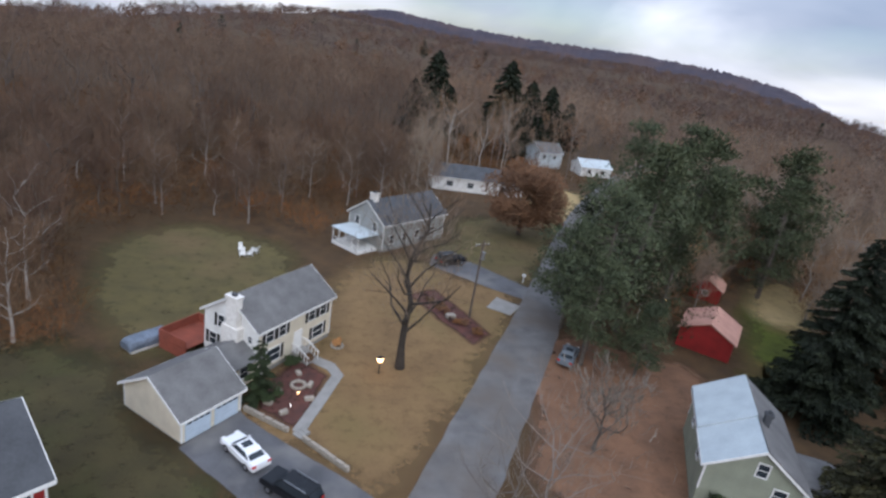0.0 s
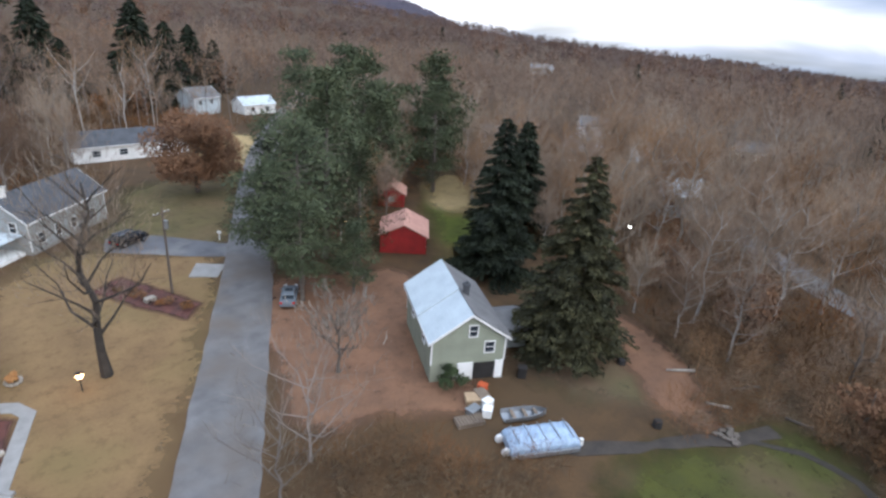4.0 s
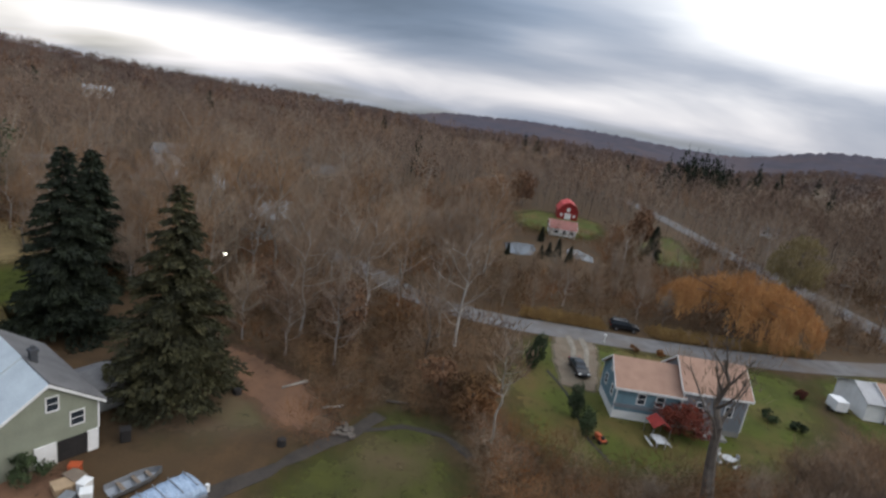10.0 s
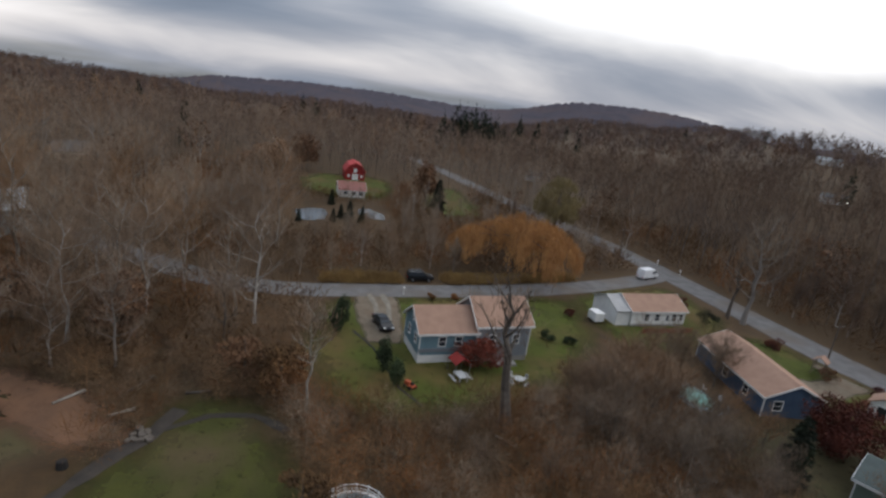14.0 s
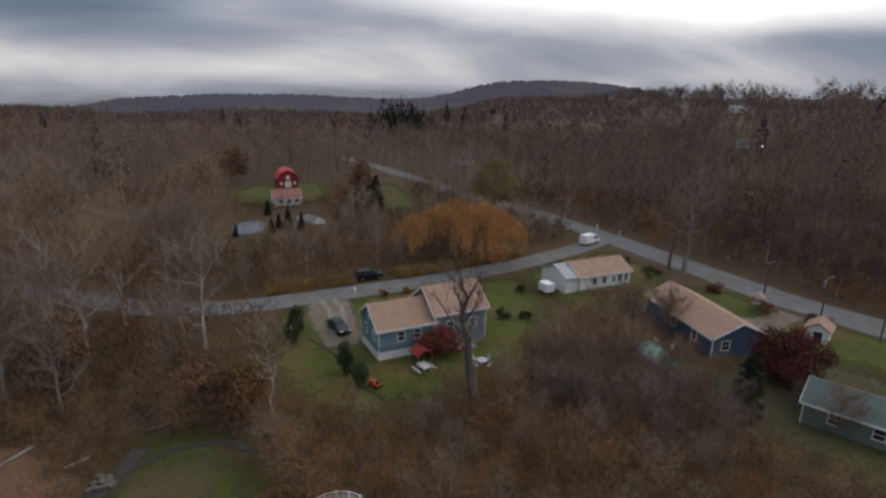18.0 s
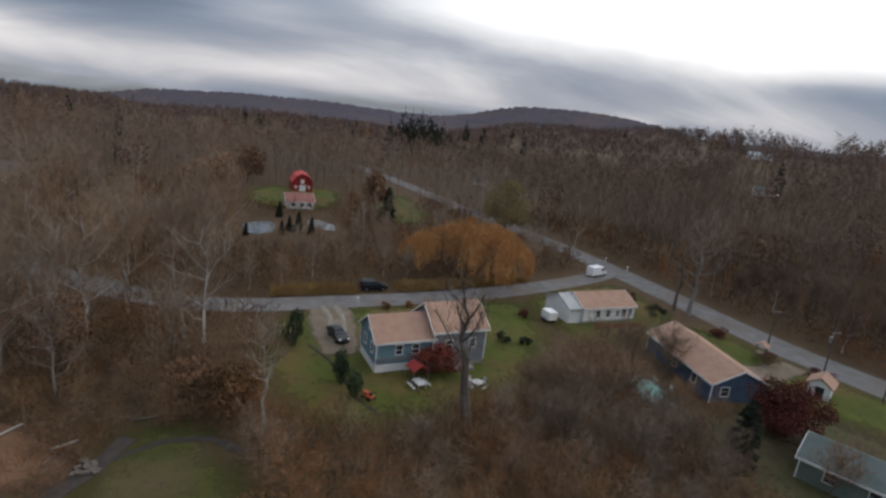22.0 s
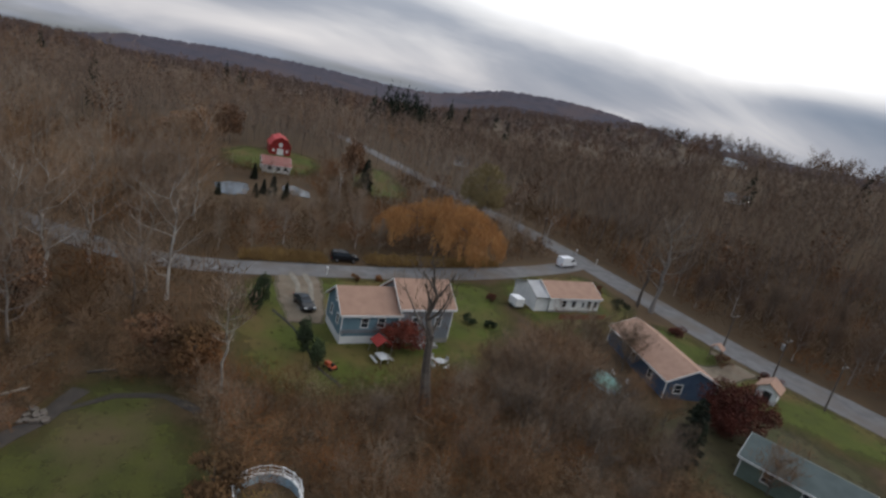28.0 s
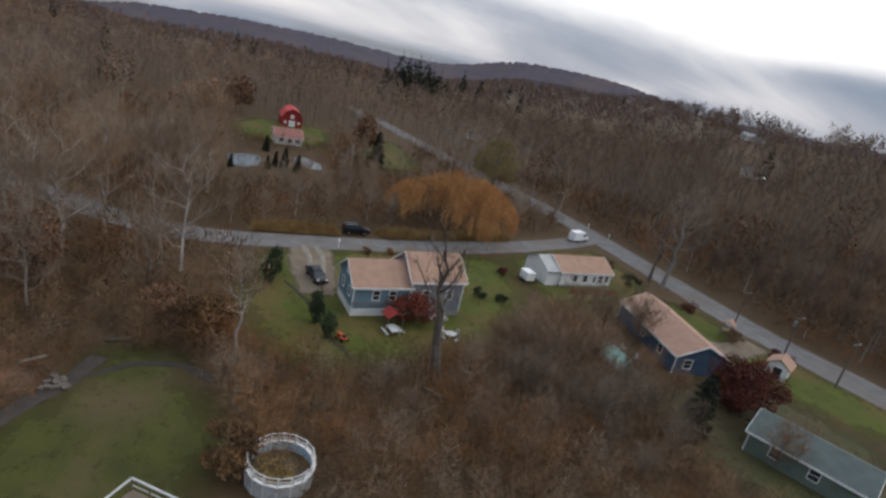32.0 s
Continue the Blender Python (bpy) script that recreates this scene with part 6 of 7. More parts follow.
bd = thing("boulder", 9.8, 59.0, 0, "pale boulder in the long mulched bed", "boulder")
stone(bd, 0, 0, 0.3, 1.2, 0.9, 0.6, M_STONE, 20)


def lawn_chair(x, y, ang):
    ob = thing("lawn_chair", x, y, ang, "white slatted wooden lawn chair on the back lawn", "chair", "chairs on the back lawn")
    for k in range(5):
        o = part("slat", boxed(-0.28 + k * 0.115, 0.02, 0, -0.18 + k * 0.115, 0.05, 1.0), M_WHITE, ob)
        o.matrix_local = pose(0, 0.25, 0.3, -20, 0, 0)
    part("seat", boxed(-0.3, -0.3, 0.33, 0.3, 0.3, 0.38), M_WHITE, ob)
    for s in (-1, 1):
        part("armrest", boxed(s * 0.36 - 0.07, -0.4, 0.55, s * 0.36 + 0.07, 0.35, 0.58), M_WHITE, ob)
        part("leg", boxed(s * 0.34 - 0.03, -0.36, 0, s * 0.34 + 0.03, -0.28, 0.55), M_WHITE, ob)
        part("leg", boxed(s * 0.34 - 0.03, 0.28, 0, s * 0.34 + 0.03, 0.36, 0.55), M_WHITE, ob)
    return ob


lc = lawn_chair(-19.6, 70.6, 30)
for cx, cy, ca in ((-18.2, 69.4, -40), (-17.6, 70.9, -100), (-19.0, 69.0, 10)):
    copy_thing(lc, pose(cx, cy, 0, 0, 0, ca))


def tarp_hull(name, x, y, ang, L, W, h, m, label, category):
    """Something long under a sagging tarp: a ridge with folds, wheels showing below."""
    ob = thing(name, x, y, ang, label, category)
    rr = random.Random(name)
    nx, verts, faces = 26, [], []
    prof = [(-0.5, 0.25), (-0.5, 0.62), (-0.42, 0.86), (-0.22, 0.97), (0, 1.0), (0.22, 0.97), (0.42, 0.86), (0.5, 0.62), (0.5, 0.25)]
    for i in range(nx + 1):
        u = i / nx
        e = 1 - 0.3 * max(0, abs(u - 0.5) * 2 - 0.86) / 0.14
        for py_, pz in prof:
            verts.append(((u - 0.5) * L, py_ * W * (0.92 + 0.08 * e) + rr.uniform(-0.03, 0.03), h * pz * e * (1 - 0.04 * (i % 4 == 2)) + rr.uniform(-0.03, 0.03)))
    k = len(prof)
    for i in range(nx):
        for j in range(k - 1):
            a = i * k + j
            faces.append((a, a + 1, a + k + 1, a + k))
    faces.append(tuple(range(k))[::-1])
    faces.append(tuple(nx * k + q for q in range(k)))
    raw("tarp", verts, faces, m, ob)
    part("skirt", boxed(-L / 2 + 0.15, -W / 2 + 0.1, 0, L / 2 - 0.15, W / 2 - 0.1, h * 0.3), M_WHITE, ob)
    return ob


tr = tarp_hull("covered_trailer", 29.5, 19.7, -27, 5.9, 2.6, 1.3, M_TARP, "long trailer under a pale blue tarp", "trailer")
for s in (-1, 1):
    wh = new("wheel")
    wh.parent = tr
    wh.matrix_local = pose(-3.2, s * 0.8, 0.35)
    part("tyre", cyl(bmesh.new(), 0, 0, -0.12, 0.12, 0.35, n=14, axis="y"), M_WHITE, wh)
part("bumper", boxed(-2.4, -1.55, 0.15, 2.8, -1.33, 0.5), M_STEEL, tr)
part("jack", boxed(3.15, -0.9, 0, 3.4, -0.6, 0.7), M_WHITE, tr)
for k in range(5):
    part("strap", boxed(-2.3 + k * 1.15, -1.1, 1.27, -2.24 + k * 1.15, 1.1, 1.36), M_STEEL, tr)
tarp_hull("covered_boat", -22.6, 45.6, 55, 4.6, 2.0, 1.4, mat("grey_blue_tarp", (0.17, 0.20, 0.25), (0.10, 0.12, 0.15), 1.1, 0.5, 0.8, 4), "boat under a grey-blue tarp behind the garage", "boat")
rb = thing("rowboat", 31.0, 22.6, -27, "grey metal rowboat lying beside the trailer", "boat")
hv, hf = [], []
for i in range(13):
    u = i / 12
    w = 0.72 * (1 - max(0, (u - 0.45) / 0.55) ** 2.2)
    for py_, pz in ((-1, 0.55), (-0.9, 0.15), (0, 0.02), (0.9, 0.15), (1, 0.55), (0.92, 0.55), (0.8, 0.2), (0, 0.08), (-0.8, 0.2), (-0.92, 0.55)):
        hv.append(((u - 0.5) * 4.0, py_ * (w + 0.02), pz + 0.12 * u * (pz > 0.5)))
for i in range(12):
    for j in range(10):
        a = i * 10
        hf.append((a + j, a + (j + 1) % 10, a + 10 + (j + 1) % 10, a + 10 + j))
hf.append(tuple(range(10)))
raw("hull", hv, hf, M_STEEL, rb)
for k in (-1.1, 0.0, 1.0):
    part("thwart", boxed(k - 0.14, -0.62, 0.4, k + 0.14, 0.62, 0.45), M_WOOD, rb)

# clutter before the basement door
for k, (jx, jy, w, d, h, m, nm, lab) in enumerate([(29.1, 25.3, 0.9, 0.7, 0.9, M_WHITE, "appliance", "old white appliance dumped outdoors"), (28.4, 24.6, 0.8, 0.8, 0.8, M_WHITE, "appliance", "old white appliance dumped outdoors"),
                                                   (29.6, 26.5, 1.4, 1.0, 0.7, M_WOOD, "crate", "wooden crate before the basement doorway"), (30.4, 27.2, 0.8, 0.7, 0.8, M_ORANGEPL, "storage_bin", "orange plastic bin by the doorway"),
                                                   (28.7, 26.6, 1.5, 1.2, 0.6, mat("tan_canvas", (0.42, 0.30, 0.18), (0.3, 0.21, 0.13), 1.5, 0.9, 0.3, 6), "canvas_bundle", "tan canvas bundle on the ground"),
                                                   (27.7, 25.6, 1.2, 0.8, 0.5, M_STEEL, "scrap_sheet", "grey scrap metal sheet on the ground"), (35.2, 26.6, 0.8, 0.8, 1.1, M_DARK, "dustbin", "black plastic dustbin beside the house")]):
    jb = thing(nm, jx, jy, k * 37, lab, nm.replace("_", " "))
    part("body", boxed(-w / 2, -d / 2, 0, w / 2, d / 2, h, bevel=0.05), m, jb)
    part("lid", boxed(-w / 2 - 0.03, -d / 2 - 0.03, h, w / 2 + 0.03, d / 2 + 0.03, h + 0.06, bevel=0.02), m, jb)
wp = thing("wood_pile", 26.6, 24.8, -20, "pile of pale split firewood on the ground", "wood pile")
for k in range(18):
    bm = bmesh.new()
    cyl(bm, -1.2 + (k % 9) * 0.28, 0.12 + 0.22 * (k // 9), -0.6, 0.6, 0.12, n=7, axis="y")
    part("log", bm, M_WOOD, wp)

# round pool above ground
pool = thing("above_ground_pool", 32.1, -6.15, 12, "round above-ground pool with leafy water and white rail", "pool")
PR, n = 2.4, 16
bmw = bmesh.new()
bmesh.ops.create_cone(bmw, cap_ends=False, segments=n, radius1=PR, radius2=PR, depth=1.35, matrix=Matrix.Translation((0, 0, 0.675)))
bmesh.ops.solidify(bmw, geom=bmw.faces[:], thickness=0.06)
part("pool_wall", bmw, M_POOLWALL, pool)
bmw = bmesh.new()
bmesh.ops.create_cone(bmw, cap_ends=False, segments=n, radius1=PR + 0.05, radius2=PR + 0.05, depth=1.3, matrix=Matrix.Translation((0, 0, 0.65)))
bmesh.ops.solidify(bmw, geom=bmw.faces[:], thickness=0.03)
part("outer_wall", bmw, M_PLASTIC, pool, "pale grey outer wall")
part("water", cyl(bmesh.new(), 0, 0, 0.4, 0.62, PR - 0.1, n=n), M_POOLWATER, pool, "dark water with yellow leaves")
lv, lf = [], []
for k in range(260):
    a, r = rs.uniform(0, 6.28), (PR - 0.3) * rs.random() ** 0.7 * 0.8
    cx, cy, t = math.cos(a) * r, math.sin(a) * r + 0.5, rs.uniform(0, 6.28)
    i0 = len(lv)
    for q in range(3):
        lv.append((cx + 0.13 * math.cos(t + q * 2.1), cy + 0.13 * math.sin(t + q * 2.1), 0.632))
    lf.append((i0, i0 + 1, i0 + 2))
fl = raw("floating_leaves", lv, lf, mat("yellow_leaf", (0.36, 0.24, 0.05), (0.2, 0.13, 0.03), 3, 0.8, 0, 4), pool)
fl["kind"] = "stuff"
for k in range(n):
    a0, a1 = 2 * math.pi * k / n, 2 * math.pi * (k + 1) / n
    pts = [(math.cos(a) * r, math.sin(a) * r) for a, r in ((a0, PR - 0.12), (a1, PR - 0.12), (a1, PR + 0.14), (a0, PR + 0.14))]
    raw("coping", [(x, y, 1.35) for x, y in pts] + [(x, y, 1.42) for x, y in pts], [(3, 2, 1, 0), (4, 5, 6, 7), (0, 1, 5, 4), (1, 2, 6, 5), (2, 3, 7, 6), (3, 0, 4, 7)], M_WHITE, pool)
    part("post", boxed(math.cos(a0) * PR - 0.05, math.sin(a0) * PR - 0.05, 0, math.cos(a0) * PR + 0.05, math.sin(a0) * PR + 0.05, 2.1), M_WHITE, pool)
    for zz in (1.72, 2.05):
        p0, p1 = Vector((math.cos(a0) * PR, math.sin(a0) * PR, zz)), Vector((math.cos(a1) * PR, math.sin(a1) * PR, zz))
        v_, f_ = [], []
        tube(v_, f_, p0, p1, 0.035, 0.035, 5)
        raw("rail", v_, f_, M_WHITE, pool)
oval = thing("covered_pool", 45.6, -52.0, -15, "oval pool under a wrinkled green winter cover", "pool")
bm = bmesh.new()
bmesh.ops.create_cone(bm, cap_ends=True, segments=24, radius1=2.9, radius2=2.9, depth=0.6, matrix=Matrix.LocRotScale((0, 0, 0.3), None, (1, 0.68, 1)))
part("pool_wall", bm, M_POOLWALL, oval)
bm = bmesh.new()
bmesh.ops.create_cone(bm, cap_ends=True, cap_tris=True, segments=24, radius1=2.8, radius2=0.3, depth=0.12, matrix=Matrix.LocRotScale((0, 0, 0.66), None, (1, 0.68, 1)))
part("cover", bm, M_POOLCOVER, oval)
for k in range(9):
    wp_ = thing("patio_chair", 45.4 + 3.6 * math.cos(k * 0.75), -52.2 + 2.9 * math.sin(k * 0.75) - 0.4, k * 43, "pale plastic patio chair beside the covered pool", "chair", "chairs round the pool")
    part("seat", boxed(-0.25, -0.25, 0.4, 0.25, 0.25, 0.45), M_PLASTIC, wp_)
    part("backrest", boxed(-0.25, 0.22, 0.45, 0.25, 0.27, 0.95), M_PLASTIC, wp_)
    for sx in (-1, 1):
        for sy in (-1, 1):
            part("leg", boxed(sx * 0.22 - 0.02, sy * 0.22 - 0.02, 0, sx * 0.22 + 0.02, sy * 0.22 + 0.02, 0.4), M_PLASTIC, wp_)

# deck over the near lawn
dk = thing("raised_deck", 30.0, 3.2, -126.7, "raised grey deck with pale railing over the lawn", "deck")
for k in range(16):
    part("plank", boxed(0, -3.4 + k * 0.215, 1.6, 5.6, -3.2 + k * 0.215, 1.65), M_WOOD, dk)
for k in range(5):
    part("post", boxed(0.0 + k * 1.38, -0.08, 0, 0.1 + k * 1.38, 0.02, 2.6), M_WOOD, dk)
part("top_rail", boxed(0, -0.1, 2.55, 5.6, 0.05, 2.63), M_PLASTIC, dk)
part("mid_rail", boxed(0, -0.06, 2.05, 5.6, 0.0, 2.1), M_PLASTIC, dk)
part("end_rail", boxed(-0.05, -3.4, 2.55, 0.08, 0, 2.63), M_PLASTIC, dk)

# ditch and stones round the near lawn
ribbon("ditch", [(30, 18.5), (35.6, 14.8), (38.5, 13), (43.4, 9.8), (47.6, 7.6)], 1.3, mat("wet_ditch_earth", (0.06, 0.048, 0.038), (0.03, 0.025, 0.021), 0.8, 0.85, 0.6, 8, world=True), 0.045, "dark wet ditch along the mown lawn", "ditch", 0.3)
ribbon("ditch_arm", [(44.2, 9.2), (46.4, 5), (46.6, 1), (44, -2)], 0.8, M_BARKDARK, 0.04, "dark ditch at the lawn's far edge", "ditch", 0.3)
for k in range(14):
    bd = thing("culvert_stone", 43.6 + rs.uniform(-1.2, 1.4), 9.9 + rs.uniform(-0.6, 1.2), 0, "pale rough stone at the ditch culvert", "stone", "stones at the culvert")
    stone(bd, 0, 0, 0.15, rs.uniform(0.4, 0.9), rs.uniform(0.3, 0.6), rs.uniform(0.3, 0.5), M_BARK, k * 31)
for k, (lx, ly, la, ll) in enumerate([(41.5, -22.8, 40, 2.4), (49.5, 17.5, 140, 3.0), (47.0, 12.5, 120, 2.2), (38.0, -26, 10, 3.5), (39.2, -30.5, -20, 3.0), (52.0, 12.0, 150, 3.4), (50.6, 6.5, 100, 2.6)]):
    lg = thing("fallen_log", lx, ly, la, "pale fallen log lying in the brush", "log", "fallen logs")
    part("stem", cyl(bmesh.new(), 0, 0.15, -ll / 2, ll / 2, 0.16, 0.11, 8, "x"), M_BIRCH if k < 3 else M_BARK, lg)

# yard of the blue house
cn = thing("canopy", 54.9, -22.3, -80, "red canvas canopy on posts by the blue house", "canopy")
cn.scale = (0.72, 0.72, 0.8)
for s in (-1, 1):
    part("canvas", prism(bmesh.new(), [(0, 2.9), (s * 1.5, 2.0), (s * 1.5, 2.08), (0, 2.98)], -1.5, 1.5), M_REDCLOTH, cn)
    for yy in (-1.4, 1.4):
        part("post", cyl(bmesh.new(), s * 1.4, yy, 0, 2.1, 0.05, n=6), M_STEEL, cn)
pt_ = thing("patio_table", 53.2, -22.0, 10, "white patio table before the red canopy", "table")
part("tabletop", boxed(-0.9, -0.6, 0.7, 0.9, 0.6, 0.76, bevel=0.02), M_PLASTIC, pt_)
for sx in (-1, 1):
    for sy in (-1, 1):
        part("leg", boxed(sx * 0.8 - 0.04, sy * 0.5 - 0.04, 0, sx * 0.8 + 0.04, sy * 0.5 + 0.04, 0.7), M_PLASTIC, pt_)
for k in range(3):
    part("bench", boxed(-0.9, -1.1 + k * 1.1 - 0.12, 0.4, 0.9, -1.1 + k * 1.1 + 0.12, 0.46), M_PLASTIC, pt_) if k != 1 else None
gt = thing("garden_table", 52.0, -29.3, 0, "pale round garden table with chairs on the lawn", "table")
part("tabletop", cyl(bmesh.new(), 0, 0, 0.68, 0.74, 0.7, n=16), M_PLASTIC, gt)
part("pedestal", cyl(bmesh.new(), 0, 0, 0, 0.68, 0.08, n=8), M_PLASTIC, gt)
for k in range(4):
    ca = k * 1.57 + 0.4
    gc = thing("garden_chair", 52.0 + 1.2 * math.cos(ca), -29.3 + 1.2 * math.sin(ca), math.degrees(ca) - 90, "pale garden chair round the table", "chair", "chairs round the garden table")
    part("seat", boxed(-0.24, -0.24, 0.42, 0.24, 0.24, 0.46), M_PLASTIC, gc)
    part("backrest", boxed(-0.24, 0.2, 0.46, 0.24, 0.25, 0.95), M_PLASTIC, gc)
    for sx in (-1, 1):
        for sy in (-1, 1):
            part("leg", boxed(sx * 0.2 - 0.02, sy * 0.2 - 0.02, 0, sx * 0.2 + 0.02, sy * 0.2 + 0.02, 0.42), M_PLASTIC, gc)
mw = thing("garden_tractor", 51.6, -15.4, 30, "small orange garden tractor on the lawn", "tractor")
mw.scale = (0.8, 0.8, 0.8)
part("hood", boxed(0.1, -0.35, 0.35, 1.0, 0.35, 0.95, bevel=0.08), M_ORANGEPL, mw)
part("fender", boxed(-0.75, -0.5, 0.35, 0.1, 0.5, 0.62, bevel=0.06), M_ORANGEPL, mw)
part("seat", boxed(-0.55, -0.22, 0.62, -0.15, 0.22, 1.05, bevel=0.05), M_DARK, mw)
for wx in (-0.5, 0.75):
    for s in (-1, 1):
        part("wheel", cyl(bmesh.new(), wx, 0.3 if wx < 0 else 0.22, s * 0.5 - 0.1, s * 0.5 + 0.1, 0.3 if wx < 0 else 0.22, n=12, axis="y"), M_TYRE, mw)
mb = thing("mailbox", 79.9, -21.0, 90, "white mailbox on a post at the roadside", "mailbox")
part("post", boxed(-0.06, -0.06, 0, 0.06, 0.06, 1.1), M_WHITE, mb)
part("box", boxed(-0.14, -0.28, 1.1, 0.14, 0.28, 1.4, bevel=0.05), M_WHITE, mb)
for mx, my in ((101.0, -92.2), (93.5, -93.0), (22.4, 72.6)):
    copy_thing(mb, pose(mx, my, 0, 0, 0, 40))
wt = thing("cargo_trailer", 69.6, -52.3, 0, "small white cargo trailer beside the garage wing", "trailer")
part("body", boxed(-1.2, -0.9, 0.45, 1.2, 0.9, 2.0, bevel=0.08), M_WHITE, wt)
part("drawbar", boxed(1.2, -0.06, 0.45, 2.1, 0.06, 0.55), M_STEEL, wt)
for s in (-1, 1):
    part("wheel", cyl(bmesh.new(), 0, 0.32, s * 0.95 - 0.1, s * 0.95 + 0.1, 0.32, n=12, axis="y"), M_TYRE, wt)
fence = thing("fence", 66.6, -58.5, -91, "low reddish wooden fence before the white house", "fence")
for k in range(26):
    part("slat", boxed(k * 0.4, -2.2, 0.05, k * 0.4 + 0.3, -2.16, 1.0), M_DECK, fence)
for k in range(6):
    part("post", boxed(k * 2.05, -2.16, 0, k * 2.05 + 0.1, -2.06, 1.1), M_DECK, fence)
ps = thing("play_set", 47.6, -79.6, 20, "wooden play set with tower beside the road", "play set")
for sx in (-1, 1):
    for sy in (-1, 1):
        part("post", boxed(sx * 0.8 - 0.06, sy * 0.8 - 0.06, 0, sx * 0.8 + 0.06, sy * 0.8 + 0.06, 2.4), M_WOOD, ps)
part("platform", boxed(-0.85, -0.85, 1.2, 0.85, 0.85, 1.3), M_WOOD, ps)
for s in (-1, 1):
    part("roof_slope", prism(bmesh.new(), [(0, 3.2), (s * 1.1, 2.4), (s * 1.1, 2.5), (0, 3.3)], -1.0, 1.0), M_ROOFTAN, ps)
part("slide", prism_y(bmesh.new(), [(-0.85, 1.25), (-2.9, 0.15), (-2.9, 0.05), (-0.85, 1.1)], -0.3, 0.3), M_CONCRETE, ps)
patch("driveway_navy_house", [(50, -70.5), (45, -69), (41, -76), (41.5, -83.5), (46, -83), (46, -76)], M_GRAVEL, 0.05, "worn grey drive beside the navy house", "driveway", rough=0.3)
for k, (tx, ty, th) in enumerate([(39.6, 14.8, 0.6), (45.5, 22.0, 0.5)]):
    cp = thing("compost_bin", tx, ty, k * 30, "dark plastic compost bin in the rough field", "bin", "bins in the field")
    part("body", cyl(bmesh.new(), 0, 0, 0, th, 0.45, 0.38, 10), M_DARK, cp)
    part("lid", cyl(bmesh.new(), 0, 0, th, th + 0.08, 0.4, 0.3, 10), M_DARK, cp)

GB = [bare_shape(260 + k, 8.5, 3.8, 0.12, 12, 1700, 1.0, 0.011, 0.1) for k in range(3)]
for k, (gx, gy, gs) in enumerate([(40.5, -31, 0.8), (43.5, -37, 1.0), (37.5, -38.5, 0.7), (46, -43.5, 1.0), (43, -45, 0.8), (34, -31.5, 0.6), (49, -47.5, 0.7), (33, -43.5, 0.7), (50.5, -45, 0.8), (40, -51.5, 0.65), (30.5, -37, 0.6), (51.5, -54.5, 1.0), (47, -37, 0.7), (35.5, -49, 0.55), (52.5, -49.5, 1.0), (53, -54, 0.9), (38, -27, 0.6), (35, -24, 0.55), (41.5, -17.5, 0.5), (37, -18, 0.55), (28.5, -44, 0.6), (27, -38, 0.55), (31, -27, 0.55), (45.5, -48.5, 0.7), (48, -57.5, 1.0), (36, -34.5, 0.75), (23.5, -55.5, 0.8), (50, -60.5, 0.7), (41, -36, 1.05), (35.3, -41.5, 0.95), (37.5, -45.5, 0.9), (45, -40, 1.1), (42, -41, 1.0), (38.5, -33, 0.85), (33.5, -37.5, 0.8), (30, -46, 0.75), (36, -53, 0.6), (47, -33.5, 0.8), (48.5, -41.5, 1.0), (44.5, -35, 0.95)]):
    if k < 3:
        GB[k] = make_tree("thicket_tree", gx, gy, GB[k], M_BARK, M_TWIG, "low spreading bare grey tree in the thicket", "trees of the thicket", "twig_crown", gs)
    else:
        o = copy_thing(GB[k % 3], pose(gx, gy, 0, 0, 0, k * 77))
        o.scale = (gs, gs, gs)


# ---- woods ----
M_BROWNTUFT = mat("dead_grass", (0.20, 0.145, 0.085), (0.10, 0.07, 0.042), 0.4, 0.95, 0, 6, island=0.5, world=True)

def dist_line(px_, py_, line):
    best = np.full(px_.shape, 1e9)
    for (x0, y0), (x1, y1) in zip(line[:-1], line[1:]):
        dx, dy = x1 - x0, y1 - y0
        t = np.clip(((px_ - x0) * dx + (py_ - y0) * dy) / (dx * dx + dy * dy), 0, 1)
        best = np.minimum(best, np.hypot(px_ - x0 - t * dx, py_ - y0 - t * dy))
    return best


def inside(px_, py_, poly):
    r = np.zeros(px_.shape, bool)
    n = len(poly)
    for i in range(n):
        (x0, y0), (x1, y1) = poly[i], poly[(i + 1) % n]
        c = (y0 > py_) != (y1 > py_)
        r ^= c & (px_ < (x1 - x0) * (py_ - y0) / (y1 - y0 + 1e-12) + x0)
    return r


